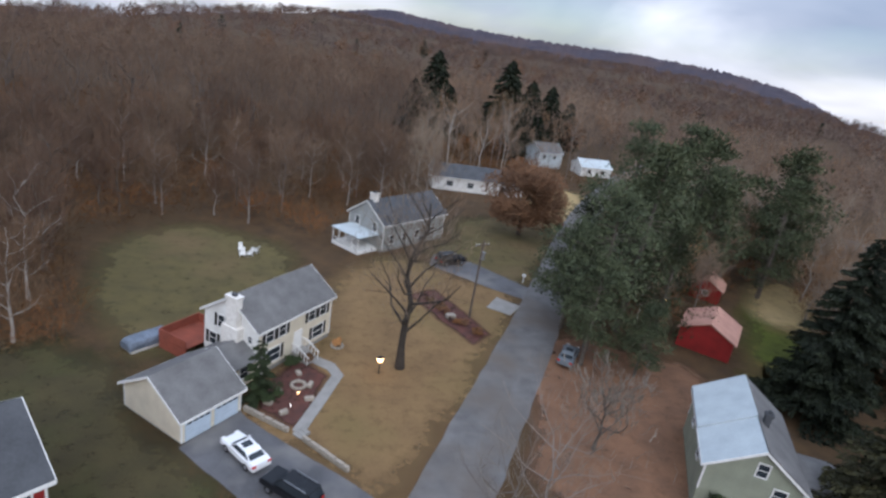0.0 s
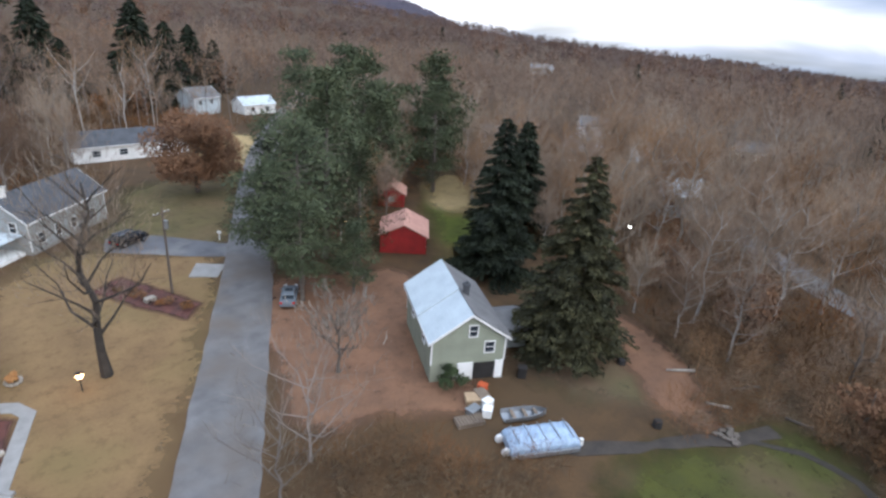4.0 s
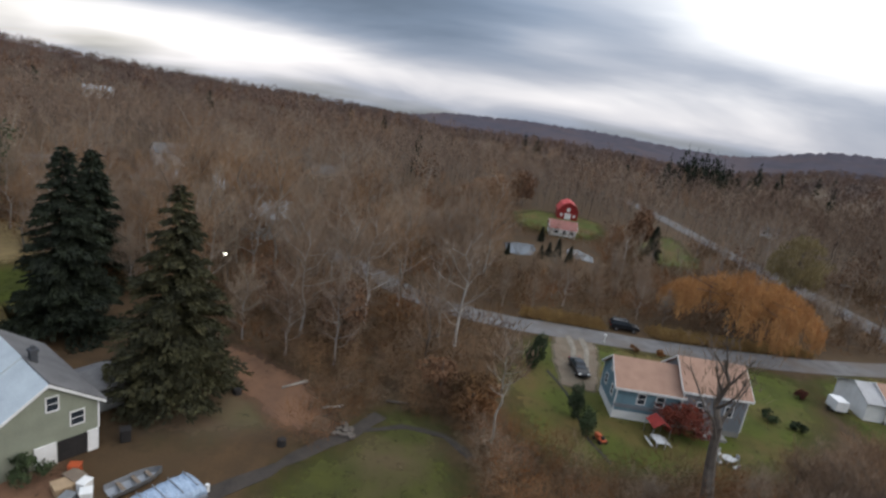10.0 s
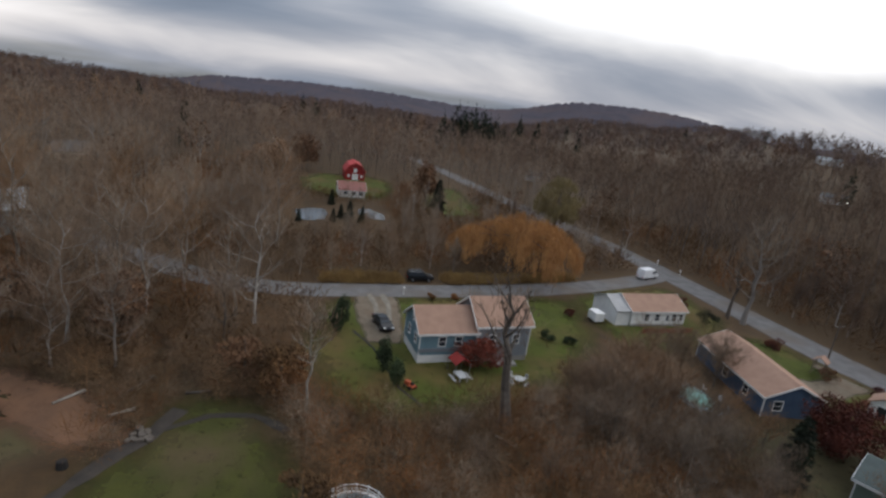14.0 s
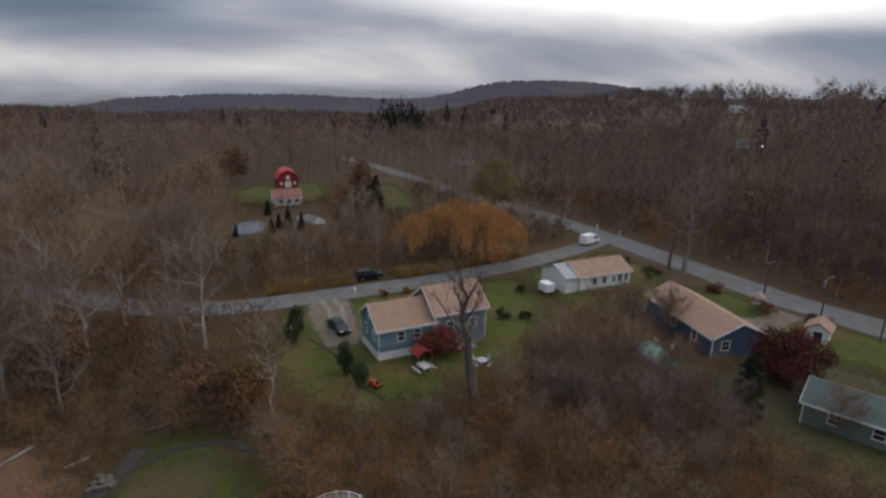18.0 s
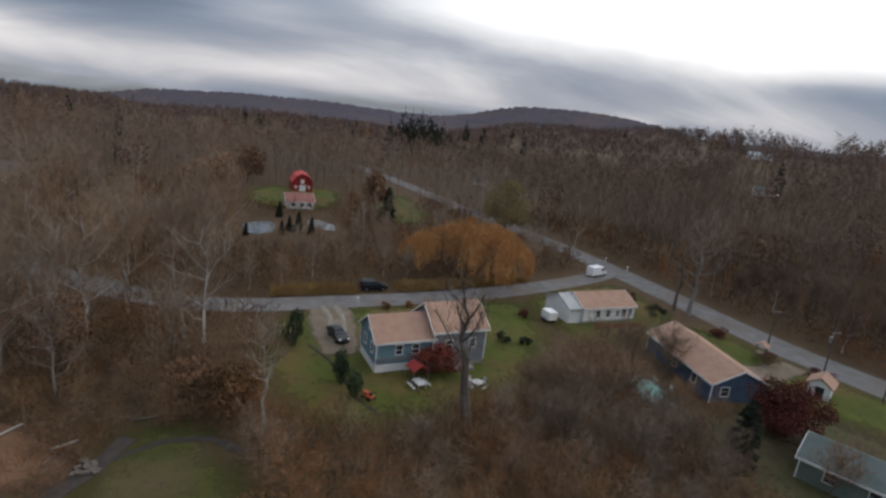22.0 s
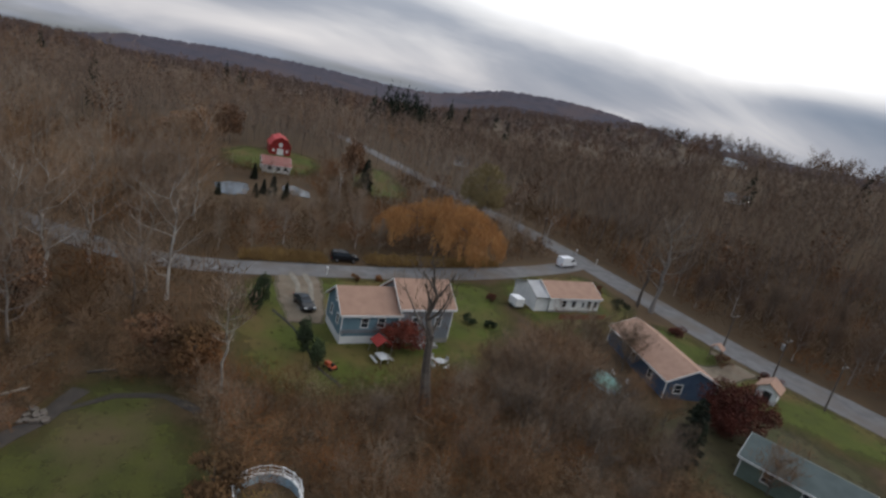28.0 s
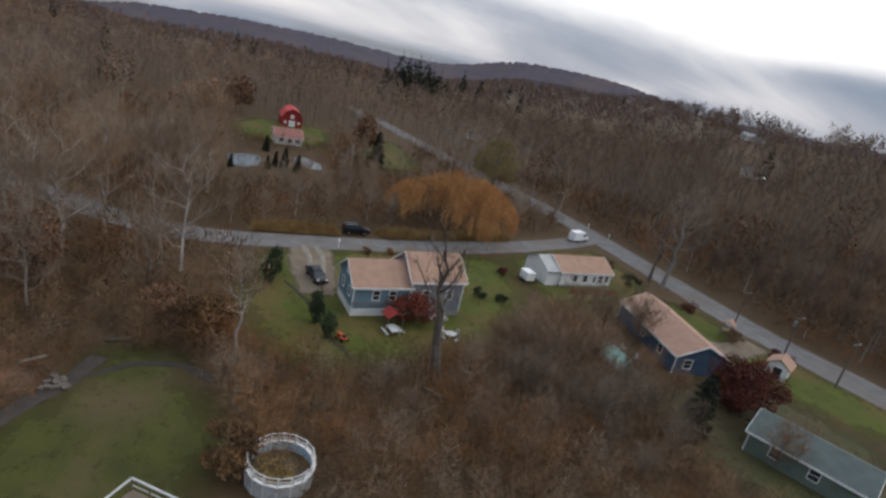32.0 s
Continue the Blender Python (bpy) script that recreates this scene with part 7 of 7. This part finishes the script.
CLEARINGS = [
    [(-18, 36), (-16, 30), (-8, 25), (2, 19), (8, 28), (-2, 36), (-10, 42)],
    [(-14, 36), (-2, 28), (8, 32), (24, 64), (38, 100), (60, 142), (42, 150), (28, 134), (10, 134), (8, 118), (14, 104), (-8, 92), (-8, 76), (-14, 82), (-34, 78), (-38, 62), (-30, 44), (-44, 30), (-34, 12), (-6, 16)],
    [(13, 34), (24, 22), (36, 12), (50, 16), (56, 28), (54, 38), (48, 42), (60, 58), (80, 86), (66, 86), (48, 66), (38, 62), (26, 66)],
    [(50, 8), (48, 0), (36, -4), (24, -8), (20, 12), (30, 18)],
    [(80, -4), (66, -5), (52, -4), (45, -13), (48, -30), (55, -42), (58, -52), (36, -46), (12, -50), (6, -70), (20, -92), (60, -90), (92, -92), (92, -60), (82, -36)],
    [(155, -10), (155, -34), (192, -42), (203, -30), (198, -10), (176, -4)],
    [(112, 2), (112, -24), (124, -30), (147, -30), (147, -2), (134, 2)],
    [(286, 246), (305, 238), (328, 262), (300, 288), (248, 226), (262, 210)],
    [(128, 96), (118, 84), (126, 78), (158, 100), (150, 116)],
    [(36, 22), (48, 20), (58, 38), (60, 56), (50, 58), (42, 50)],
    [(138, -40), (165, -45), (192, -57), (190, -68), (160, -64), (136, -60)],
    [(40, 160), (82, 158), (84, 182), (40, 186)],
    [(158, -212), (136, -226), (112, -190), (128, -178)],
    [(220, -286), (194, -302), (168, -260), (186, -248)],
]


def open_ground(x, y, pad=0.0):
    """True where no wood grows: roads, lawns and yards."""
    r = dist_line(x, y, LANE) < 5 + pad
    r |= dist_line(x, y, CROSSROAD) < 4.6 + pad
    r |= dist_line(x, y, MAINROAD) < 6.0 + pad
    r |= np.hypot(x, y) < 22
    for c in CLEARINGS:
        r |= inside(x, y, c)
    return r


rng = np.random.default_rng(7)


def scatter(n, d0, d1, a0=58, a1=-172, power=0.5):
    a = np.radians(rng.uniform(a1, a0, n))
    d = d0 + (d1 - d0) * rng.random(n) ** power
    return -np.sin(a) * d, np.cos(a) * d


def thin(x, y, gap):
    """Drops points closer than gap to an earlier one."""
    seen, keep = {}, []
    for i, (u, v) in enumerate(zip(x, y)):
        k = (int(u // gap), int(v // gap))
        if any((u - x[j]) ** 2 + (v - y[j]) ** 2 < gap * gap for a in (-1, 0, 1) for b in (-1, 0, 1) for j in seen.get((k[0] + a, k[1] + b), ())):
            continue
        seen.setdefault(k, []).append(i)
        keep.append(i)
    return x[keep], y[keep]


def stature(x, y):
    """How tall the wood grows: young and low in the wet hollow and before the farm, full grown elsewhere."""
    x, y = np.asarray(x, float), np.asarray(y, float)
    d, a = np.hypot(x, y), np.degrees(np.arctan2(-x, y))
    s = np.full(d.shape, 1.0)
    s = np.where(a > -22, 1.08, s)
    s = np.where((a < -52) & (a > -170) & (d < 84), 0.48, s)
    s = np.where((a < -52) & (a > -95) & (d < 84) & (d > 52), 0.9, s)
    s = np.where((a < -55) & (a > -93) & (d < 140) & (d > 64), 1.2, s)
    s = np.where((a < -91) & (a > -107) & (d >= 84) & (d < 190), 0.4, s)
    s = np.where((a < -78) & (a > -91) & (d >= 105) & (d < 190), 0.7, s)
    s = np.where((a < -116) & (a > -140) & (d > 46) & (d < 84), 0.36, s)
    s = np.where((a < -93) & (d >= 84) & (d < 140) & (y > -80), 0.55, s)
    s = np.where((y < -94) & (x < 330), 1.0, s)
    s = np.where(np.hypot(x - 93, y + 50) < 15, 0.2, s)
    return s


# nearest trees, each a thing of its own
PROTO = []
for k in range(7):
    h = (15, 17, 13, 18, 14, 16, 12)[k]
    bark = (M_BARK, M_STEMS, M_STEMS, M_BIRCH, M_STEMS, M_BARK, M_STEMS)[k]
    # the last three shapes take the twigs darkened for shade
    twig = M_WOODS if k < 4 else M_WOODSREDSHADE
    PROTO.append((bare_shape(200 + k, h, h * 0.27, 0.011 * h, 12, 2300, 1.15, 0.012, 0.16), bark, twig))
wx_, wy_ = scatter(1500, 48, 130)
m_ = ~open_ground(wx_, wy_, 1.5)
wx_, wy_ = thin(wx_[m_], wy_[m_], 4.6)
order = np.argsort(np.hypot(wx_, wy_))[:285]
first = {}
for n_, i in enumerate(order):
    # stands far left and beyond the main road get the shade-darkened shapes
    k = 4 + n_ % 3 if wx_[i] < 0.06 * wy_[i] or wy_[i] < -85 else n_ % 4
    m = pose(float(wx_[i]), float(wy_[i]), 0, 0, 0, float(rng.uniform(0, 360)))
    if k not in first:
        sh, bark, twig = PROTO[k]
        label = ("bare grey woodland tree in late autumn", "bare woodland tree with pale bark")[k == 3]
        first[k] = make_tree("woodland_tree", 0, 0, sh, bark, twig, label, "trees of the wood", "twig_crown")
        first[k].matrix_world = m
        s_ = float(stature(wx_[i], wy_[i]))
        first[k].scale = (s_, s_, s_)
    else:
        o = copy_thing(first[k], m)
        s_ = float(rng.uniform(0.75, 1.15)) * float(stature(wx_[i], wy_[i]))
        o.scale = (s_, s_, s_)
NEAR_END = float(np.hypot(wx_, wy_)[order[-1]])


def merge(name, shapes, xs, ys, scales, material, label, kind="stuff", sink=0.0):
    """Many turned copies of a few shapes (vertices, triangles) as one mesh."""
    V, F, off = [], [], 0
    tone = np.repeat((0.55 * rng.random(len(xs)) + 0.45 * (0.5 + 0.5 * np.sin(xs * 0.043 + 1.1) * np.cos(ys * 0.037 + xs * 0.011))) % 1.0, [len(shapes[i % len(shapes)][0]) for i in range(len(xs))])
    zs = ground_z(xs, ys) - sink
    for i in range(len(xs)):
        v, f = shapes[i % len(shapes)]
        a = rng.uniform(0, 2 * math.pi)
        c, s = math.cos(a) * scales[i], math.sin(a) * scales[i]
        w = np.empty_like(v)
        w[:, 0] = v[:, 0] * c - v[:, 1] * s + xs[i]
        w[:, 1] = v[:, 0] * s + v[:, 1] * c + ys[i]
        w[:, 2] = v[:, 2] * scales[i] + zs[i]
        V.append(w)
        F.append(f + off)
        off += len(v)
    V, F = np.concatenate(V), np.concatenate(F)
    me = bpy.data.meshes.new(name)
    me.vertices.add(len(V))
    me.vertices.foreach_set("co", V.astype(np.float32).ravel())
    me.loops.add(F.size)
    me.loops.foreach_set("vertex_index", F.astype(np.int32).ravel())
    me.polygons.add(len(F))
    me.polygons.foreach_set("loop_start", np.arange(0, F.size, 3, dtype=np.int32))
    me.update(calc_edges=True)
    me.validate()
    me.attributes.new("tone", "FLOAT", "POINT").data.foreach_set("value", tone.astype(np.float32))
    me.materials.append(material)
    ob = new(name, me)
    return tagged(ob, label, "woods" if kind == "stuff" else "", kind=kind)


def tri(faces):
    out = []
    for f in faces:
        for k in range(1, len(f) - 1):
            out.append((f[0], f[k], f[k + 1]))
    return np.array(out, dtype=np.int64)


def cloud(seed, h, r, n, ln, w, low=0.25, lean=0.6):
    """Twigs of a far tree: slim triangles that spread up and out through an egg-shaped crown, and a trunk."""
    g = np.random.default_rng(seed)
    d = g.normal(size=(n, 3))
    d /= np.linalg.norm(d, axis=1)[:, None]
    rr = g.random(n) ** 0.45
    c = np.array([0, 0, h * (low + (1 - low) * 0.5)])
    p = c + d * rr[:, None] * np.array([r, r, h * (1 - low) * 0.5])
    u = d * np.array([1, 1, 0.5]) + g.normal(size=(n, 3)) * 0.6 + np.array([0, 0, lean])
    u /= np.linalg.norm(u, axis=1)[:, None]
    s = np.cross(u, g.normal(size=(n, 3)))
    s /= np.linalg.norm(s, axis=1)[:, None]
    L = ln * g.uniform(0.6, 1.4, n)[:, None]
    W = w * g.uniform(0.6, 1.4, n)[:, None]
    v = np.stack([p - s * W, p + s * W, p + u * L], 1).reshape(-1, 3)
    tw = 0.006 * h
    t = np.array([[-tw, -tw, -0.5], [tw, -tw, -0.5], [0, tw, -0.5], [0, 0, h * 0.8]])
    f = np.arange(3 * n).reshape(-1, 3)
    k = 3 * n
    return np.concatenate([v, t]), np.concatenate([f, [[k, k + 1, k + 3], [k + 1, k + 2, k + 3], [k + 2, k, k + 3]]])


def vase(seed, h, r, limbs, twigs, ln, w, sides=3, up=0.5, stout=1.0):
    """A bare tree of the wood: a bent stem with rising limbs, and apart from it the twigs that fan out from the limbs."""
    g = random.Random(seed)
    v, f = [], []
    p, stem = Vector((0, 0, -0.5)), [Vector((0, 0, -0.5))]
    tr_ = 0.0105 * h * stout
    for q in range(3):
        e = Vector((g.uniform(-1, 1) * 0.03 * h * (q + 1) * 0.6, g.uniform(-1, 1) * 0.03 * h * (q + 1) * 0.6, h * (0.3, 0.58, 0.86)[q]))
        tube(v, f, p, e, tr_ * (1, 0.72, 0.42)[q], tr_ * (0.72, 0.42, 0.1)[q], sides)
        p = e
        stem.append(e)
    arms = [(stem[2], stem[3])]
    for k in range(limbs):
        t = g.uniform(0.22, 0.72)
        z = h * t
        q = 0 if z < stem[1].z else 1 if z < stem[2].z else 2
        a = stem[q].lerp(stem[q + 1], (z - stem[q].z) / (stem[q + 1].z - stem[q].z))
        az = k * 2.4 + g.uniform(-0.5, 0.5)
        rr = r * g.uniform(0.6, 1.05) * (1.15 - 0.5 * abs(t - 0.4))
        top = min(h * 0.98, z + rr * g.uniform(1.0, 1.9))
        b = a + Vector((math.cos(az) * rr * 0.55, math.sin(az) * rr * 0.55, (top - z) * 0.42))
        c = a + Vector((math.cos(az) * rr, math.sin(az) * rr, top - z))
        tube(v, f, a, b, tr_ * 0.36, tr_ * 0.24, 3)
        tube(v, f, b, c, tr_ * 0.24, 0.015, 3)
        arms += [(a.lerp(b, 0.5), b), (b, c), (b, c)]
    cv, cf = [], []
    for _ in range(twigs):
        a, b = g.choice(arms)
        o = a.lerp(b, g.uniform(0.1, 1.05)) + rand_dir(g) * r * 0.2
        d = ((b - a).normalized() * 0.55 + rand_dir(g) * 0.85 + Vector((0, 0, up))).normalized()
        side = d.cross(rand_dir(g)).normalized() * w * g.uniform(0.6, 1.4)
        i0 = len(cv)
        cv += [tuple(o - side), tuple(o + side), tuple(o + d * ln * g.uniform(0.6, 1.5))]
        cf.append((i0, i0 + 1, i0 + 2))
    return (np.array(v), tri(f)), (np.array(cv), np.array(cf))


def grow(name, shapes, xs, ys, sizes, twig_mat, label, stem_mat, stem_label):
    """A stretch of wood: the twigs of its trees in one mesh, their stems in another, set on the same spots."""
    turns = rng.bit_generator.state
    merge(name, [b for _, b in shapes], xs, ys, sizes, twig_mat, label)
    rng.bit_generator.state = turns
    merge(name.replace("woods", "stems"), [a for a, _ in shapes], xs, ys, sizes, stem_mat, stem_label)


MID = [vase(300 + k, (15, 17, 13, 18, 16)[k], (3.6, 4.2, 3.8, 4.4, 3.2)[k], 8, 270, 1.6, 0.028, up=0.35, stout=0.85) for k in range(5)]
BACK = [vase(330 + k, (15, 17, 13, 18)[k], (4.0, 4.4, 4.0, 4.6)[k], 3, 150, 1.35, 0.085, up=0.1, stout=0.5) for k in range(4)]
x_, y_ = scatter(15000, 60, 310, power=0.6)
m_ = ~open_ground(x_, y_, 2.0) & (np.hypot(x_, y_) > NEAR_END - 4)
x_, y_ = thin(x_[m_], y_[m_], 3.9)
s_ = rng.uniform(0.5, 1.0, len(x_)) ** 0.8 * np.where(rng.random(len(x_)) < 0.2, 1.3, 1.05) * stature(x_, y_)
# stands whose shade is put into the twig colour
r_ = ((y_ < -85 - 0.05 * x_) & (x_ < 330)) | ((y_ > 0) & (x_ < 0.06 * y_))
n_ = np.hypot(x_, y_) < 165
grow("mid_woods", MID, x_[~r_ & n_], y_[~r_ & n_], s_[~r_ & n_], M_WOODS, "bare grey-brown woods of late autumn", M_STEMS, "pale slender stems of the bare woods")
grow("back_woods", BACK, x_[~r_ & ~n_], y_[~r_ & ~n_], s_[~r_ & ~n_], M_WOODSBACK, "bare grey-brown woods farther off", M_TRUNKS, "grey stems of the farther woods")
grow("dark_woods", MID, x_[r_ & n_], y_[r_ & n_], s_[r_ & n_], M_WOODSREDSHADE, "bare reddish-brown woods of late autumn, darkened in colour for shade", M_TRUNKS, "grey-barked stems of the darkened woods")
grow("deep_woods", BACK, x_[r_ & ~n_], y_[r_ & ~n_], s_[r_ & ~n_], M_WOODSREDSHADE, "reddish-brown woods farther off, darkened in colour for shade", M_TRUNKS, "grey-barked stems of the darkened far woods")


def dome(seed, h, r, n, ln, w):
    """A tree on a far hill: broad sprays of twigs that point up and out over a rounded crown."""
    g = np.random.default_rng(seed)
    d = g.normal(size=(n, 3))
    d[:, 2] = np.abs(d[:, 2]) * 1.1 - 0.25
    d /= np.linalg.norm(d, axis=1)[:, None]
    lump = 1 + 0.25 * np.sin(3 * np.arctan2(d[:, 1], d[:, 0]) + seed)
    p = np.array([0, 0, h * 0.5]) + d * (lump * g.uniform(0.55, 0.9, n))[:, None] * np.array([r, r, h * 0.42])
    u = d + g.normal(size=(n, 3)) * 0.7 + np.array([0, 0, 0.1])
    u /= np.linalg.norm(u, axis=1)[:, None]
    q = np.cross(u, g.normal(size=(n, 3)))
    q /= np.linalg.norm(q, axis=1)[:, None]
    L, W = ln * g.uniform(0.6, 1.4, (n, 1)), w * g.uniform(0.6, 1.4, (n, 1))
    v = np.stack([p - q * W, p + q * W, p + u * L], 1).reshape(-1, 3)
    return v, np.arange(3 * n).reshape(-1, 3)


FAR = [dome(320 + k, (12, 14, 11, 13)[k], (4.6, 5.4, 4.2, 3.8)[k], 60, 1.7, 0.34) for k in range(4)]
x_, y_ = scatter(11500, 295, 1330, power=0.66)
m_ = ~open_ground(x_, y_, 2.0)
x_, y_ = x_[m_], y_[m_]
merge("hill_woods", FAR, x_, y_, rng.uniform(0.7, 1.3, len(x_)), M_WOODSFAR, "brown leafless woods over the hills")
OAK = [cloud(340 + k, 12, 4.4, 260, 0.8, 0.32, 0.12, 0.1) for k in range(3)]
ox, oy = scatter(170, 90, 620, power=0.7)
m_ = ~open_ground(ox, oy, 2.0)
merge("oak_woods", OAK, ox[m_], oy[m_], rng.uniform(0.6, 1.15, int(m_.sum())) * stature(ox[m_], oy[m_]), M_RUST, "scattered oaks holding rusty leaves")
BR = [cloud(360 + k, 2.8, 1.8, 60, 1.1, 0.030, 0.0, 0.9) for k in range(4)]
x_, y_ = scatter(19000, 26, 190, power=0.75)
m_ = ~open_ground(x_, y_, 0.6)
x_, y_ = thin(x_[m_], y_[m_], 1.35)
n_ = np.hypot(x_, y_) < 58
merge("underbrush", BR, x_[~n_], y_[~n_], rng.uniform(0.4, 1.5, int((~n_).sum())) ** 1.3, M_BRUSH, "tangled reddish-brown underbrush")
BRN = [cloud(370 + k, 2.6, 1.9, 190, 0.9, 0.014, 0.0, 0.8) for k in range(4)]
merge("near_brush", BRN, x_[n_], y_[n_], rng.uniform(0.4, 1.5, int(n_.sum())) ** 1.3, M_BRUSH, "fine brown brush and briars")
YNG = [cloud(410 + k, (4.6, 5.6, 3.8, 6.4)[k], (1.8, 2.0, 1.7, 1.9)[k], 330, 0.8, 0.013, 0.06, 0.5) for k in range(4)]
yx_, yy_ = scatter(3400, 27, 66, -62, -168, 0.7)
m_ = ~open_ground(yx_, yy_, 0.2)
yx_, yy_ = thin(yx_[m_], yy_[m_], 2.3)
merge("young_thicket", YNG, yx_, yy_, rng.uniform(0.45, 1.05, len(yx_)), M_WOODS, "young bare saplings and grey brush")
gx_, gy_ = scatter(9000, 24, 60, power=0.8)
k_ = ~open_ground(gx_, gy_, -0.5)
TUFT = [cloud(390 + k, 0.5, 0.5, 26, 0.5, 0.02, 0.0, 0.7) for k in range(3)]
merge("dead_grass", TUFT, gx_[k_], gy_[k_], rng.uniform(0.5, 1.6, int(k_.sum())), M_BROWNTUFT, "tufts of dead grass and weeds")

# golden grass along the verge of the crossroad
vy_ = rng.uniform(-60, -8, 1500)
vy_ = vy_[(vy_ > -22) | (vy_ < -30)]
vx_ = np.interp(-vy_, [4, 14, 36, 58], [80.8, 81.4, 82.6, 85.4]) + 3.2 + rng.random(len(vy_)) ** 1.6 * 4.0
merge("verge_grass", TUFT, vx_, vy_, rng.uniform(0.6, 1.9, len(vy_)), mat("golden_grass", (0.38, 0.25, 0.085), (0.2, 0.12, 0.045), 0.4, 0.95, 0, 6, island=0.5, world=True), "golden dead grass along the road verge")

# dark conifers on the rise behind the willow, and scattered through the far woods
CON = [cloud(380 + k, 15, 3.4, 150, 1.6, 0.45, 0.05, -0.25) for k in range(2)]
for v_, f_ in CON:
    v_[:, :2] *= np.clip(1.15 - v_[:, 2:3] / 15, 0.05, 1)
a_ = np.radians(np.concatenate([rng.normal(-110.6, 2.6, 30), rng.uniform(-160, 30, 34)]))
d_ = np.concatenate([rng.uniform(380, 430, 30), rng.uniform(240, 800, 34)])
cx_, cy_ = -np.sin(a_) * d_, np.cos(a_) * d_
tall = (32 - d_ * math.tan(radians(1.35)) - ground_z(cx_, cy_)) / 15 * rng.uniform(0.62, 0.98, 64)
merge("far_conifers", CON, cx_, cy_, np.where(np.arange(64) < 30, np.clip(tall, 0.9, 2.0), rng.uniform(0.8, 1.35, 64)), M_SPRUCE, "dark conifers standing in the far woods")


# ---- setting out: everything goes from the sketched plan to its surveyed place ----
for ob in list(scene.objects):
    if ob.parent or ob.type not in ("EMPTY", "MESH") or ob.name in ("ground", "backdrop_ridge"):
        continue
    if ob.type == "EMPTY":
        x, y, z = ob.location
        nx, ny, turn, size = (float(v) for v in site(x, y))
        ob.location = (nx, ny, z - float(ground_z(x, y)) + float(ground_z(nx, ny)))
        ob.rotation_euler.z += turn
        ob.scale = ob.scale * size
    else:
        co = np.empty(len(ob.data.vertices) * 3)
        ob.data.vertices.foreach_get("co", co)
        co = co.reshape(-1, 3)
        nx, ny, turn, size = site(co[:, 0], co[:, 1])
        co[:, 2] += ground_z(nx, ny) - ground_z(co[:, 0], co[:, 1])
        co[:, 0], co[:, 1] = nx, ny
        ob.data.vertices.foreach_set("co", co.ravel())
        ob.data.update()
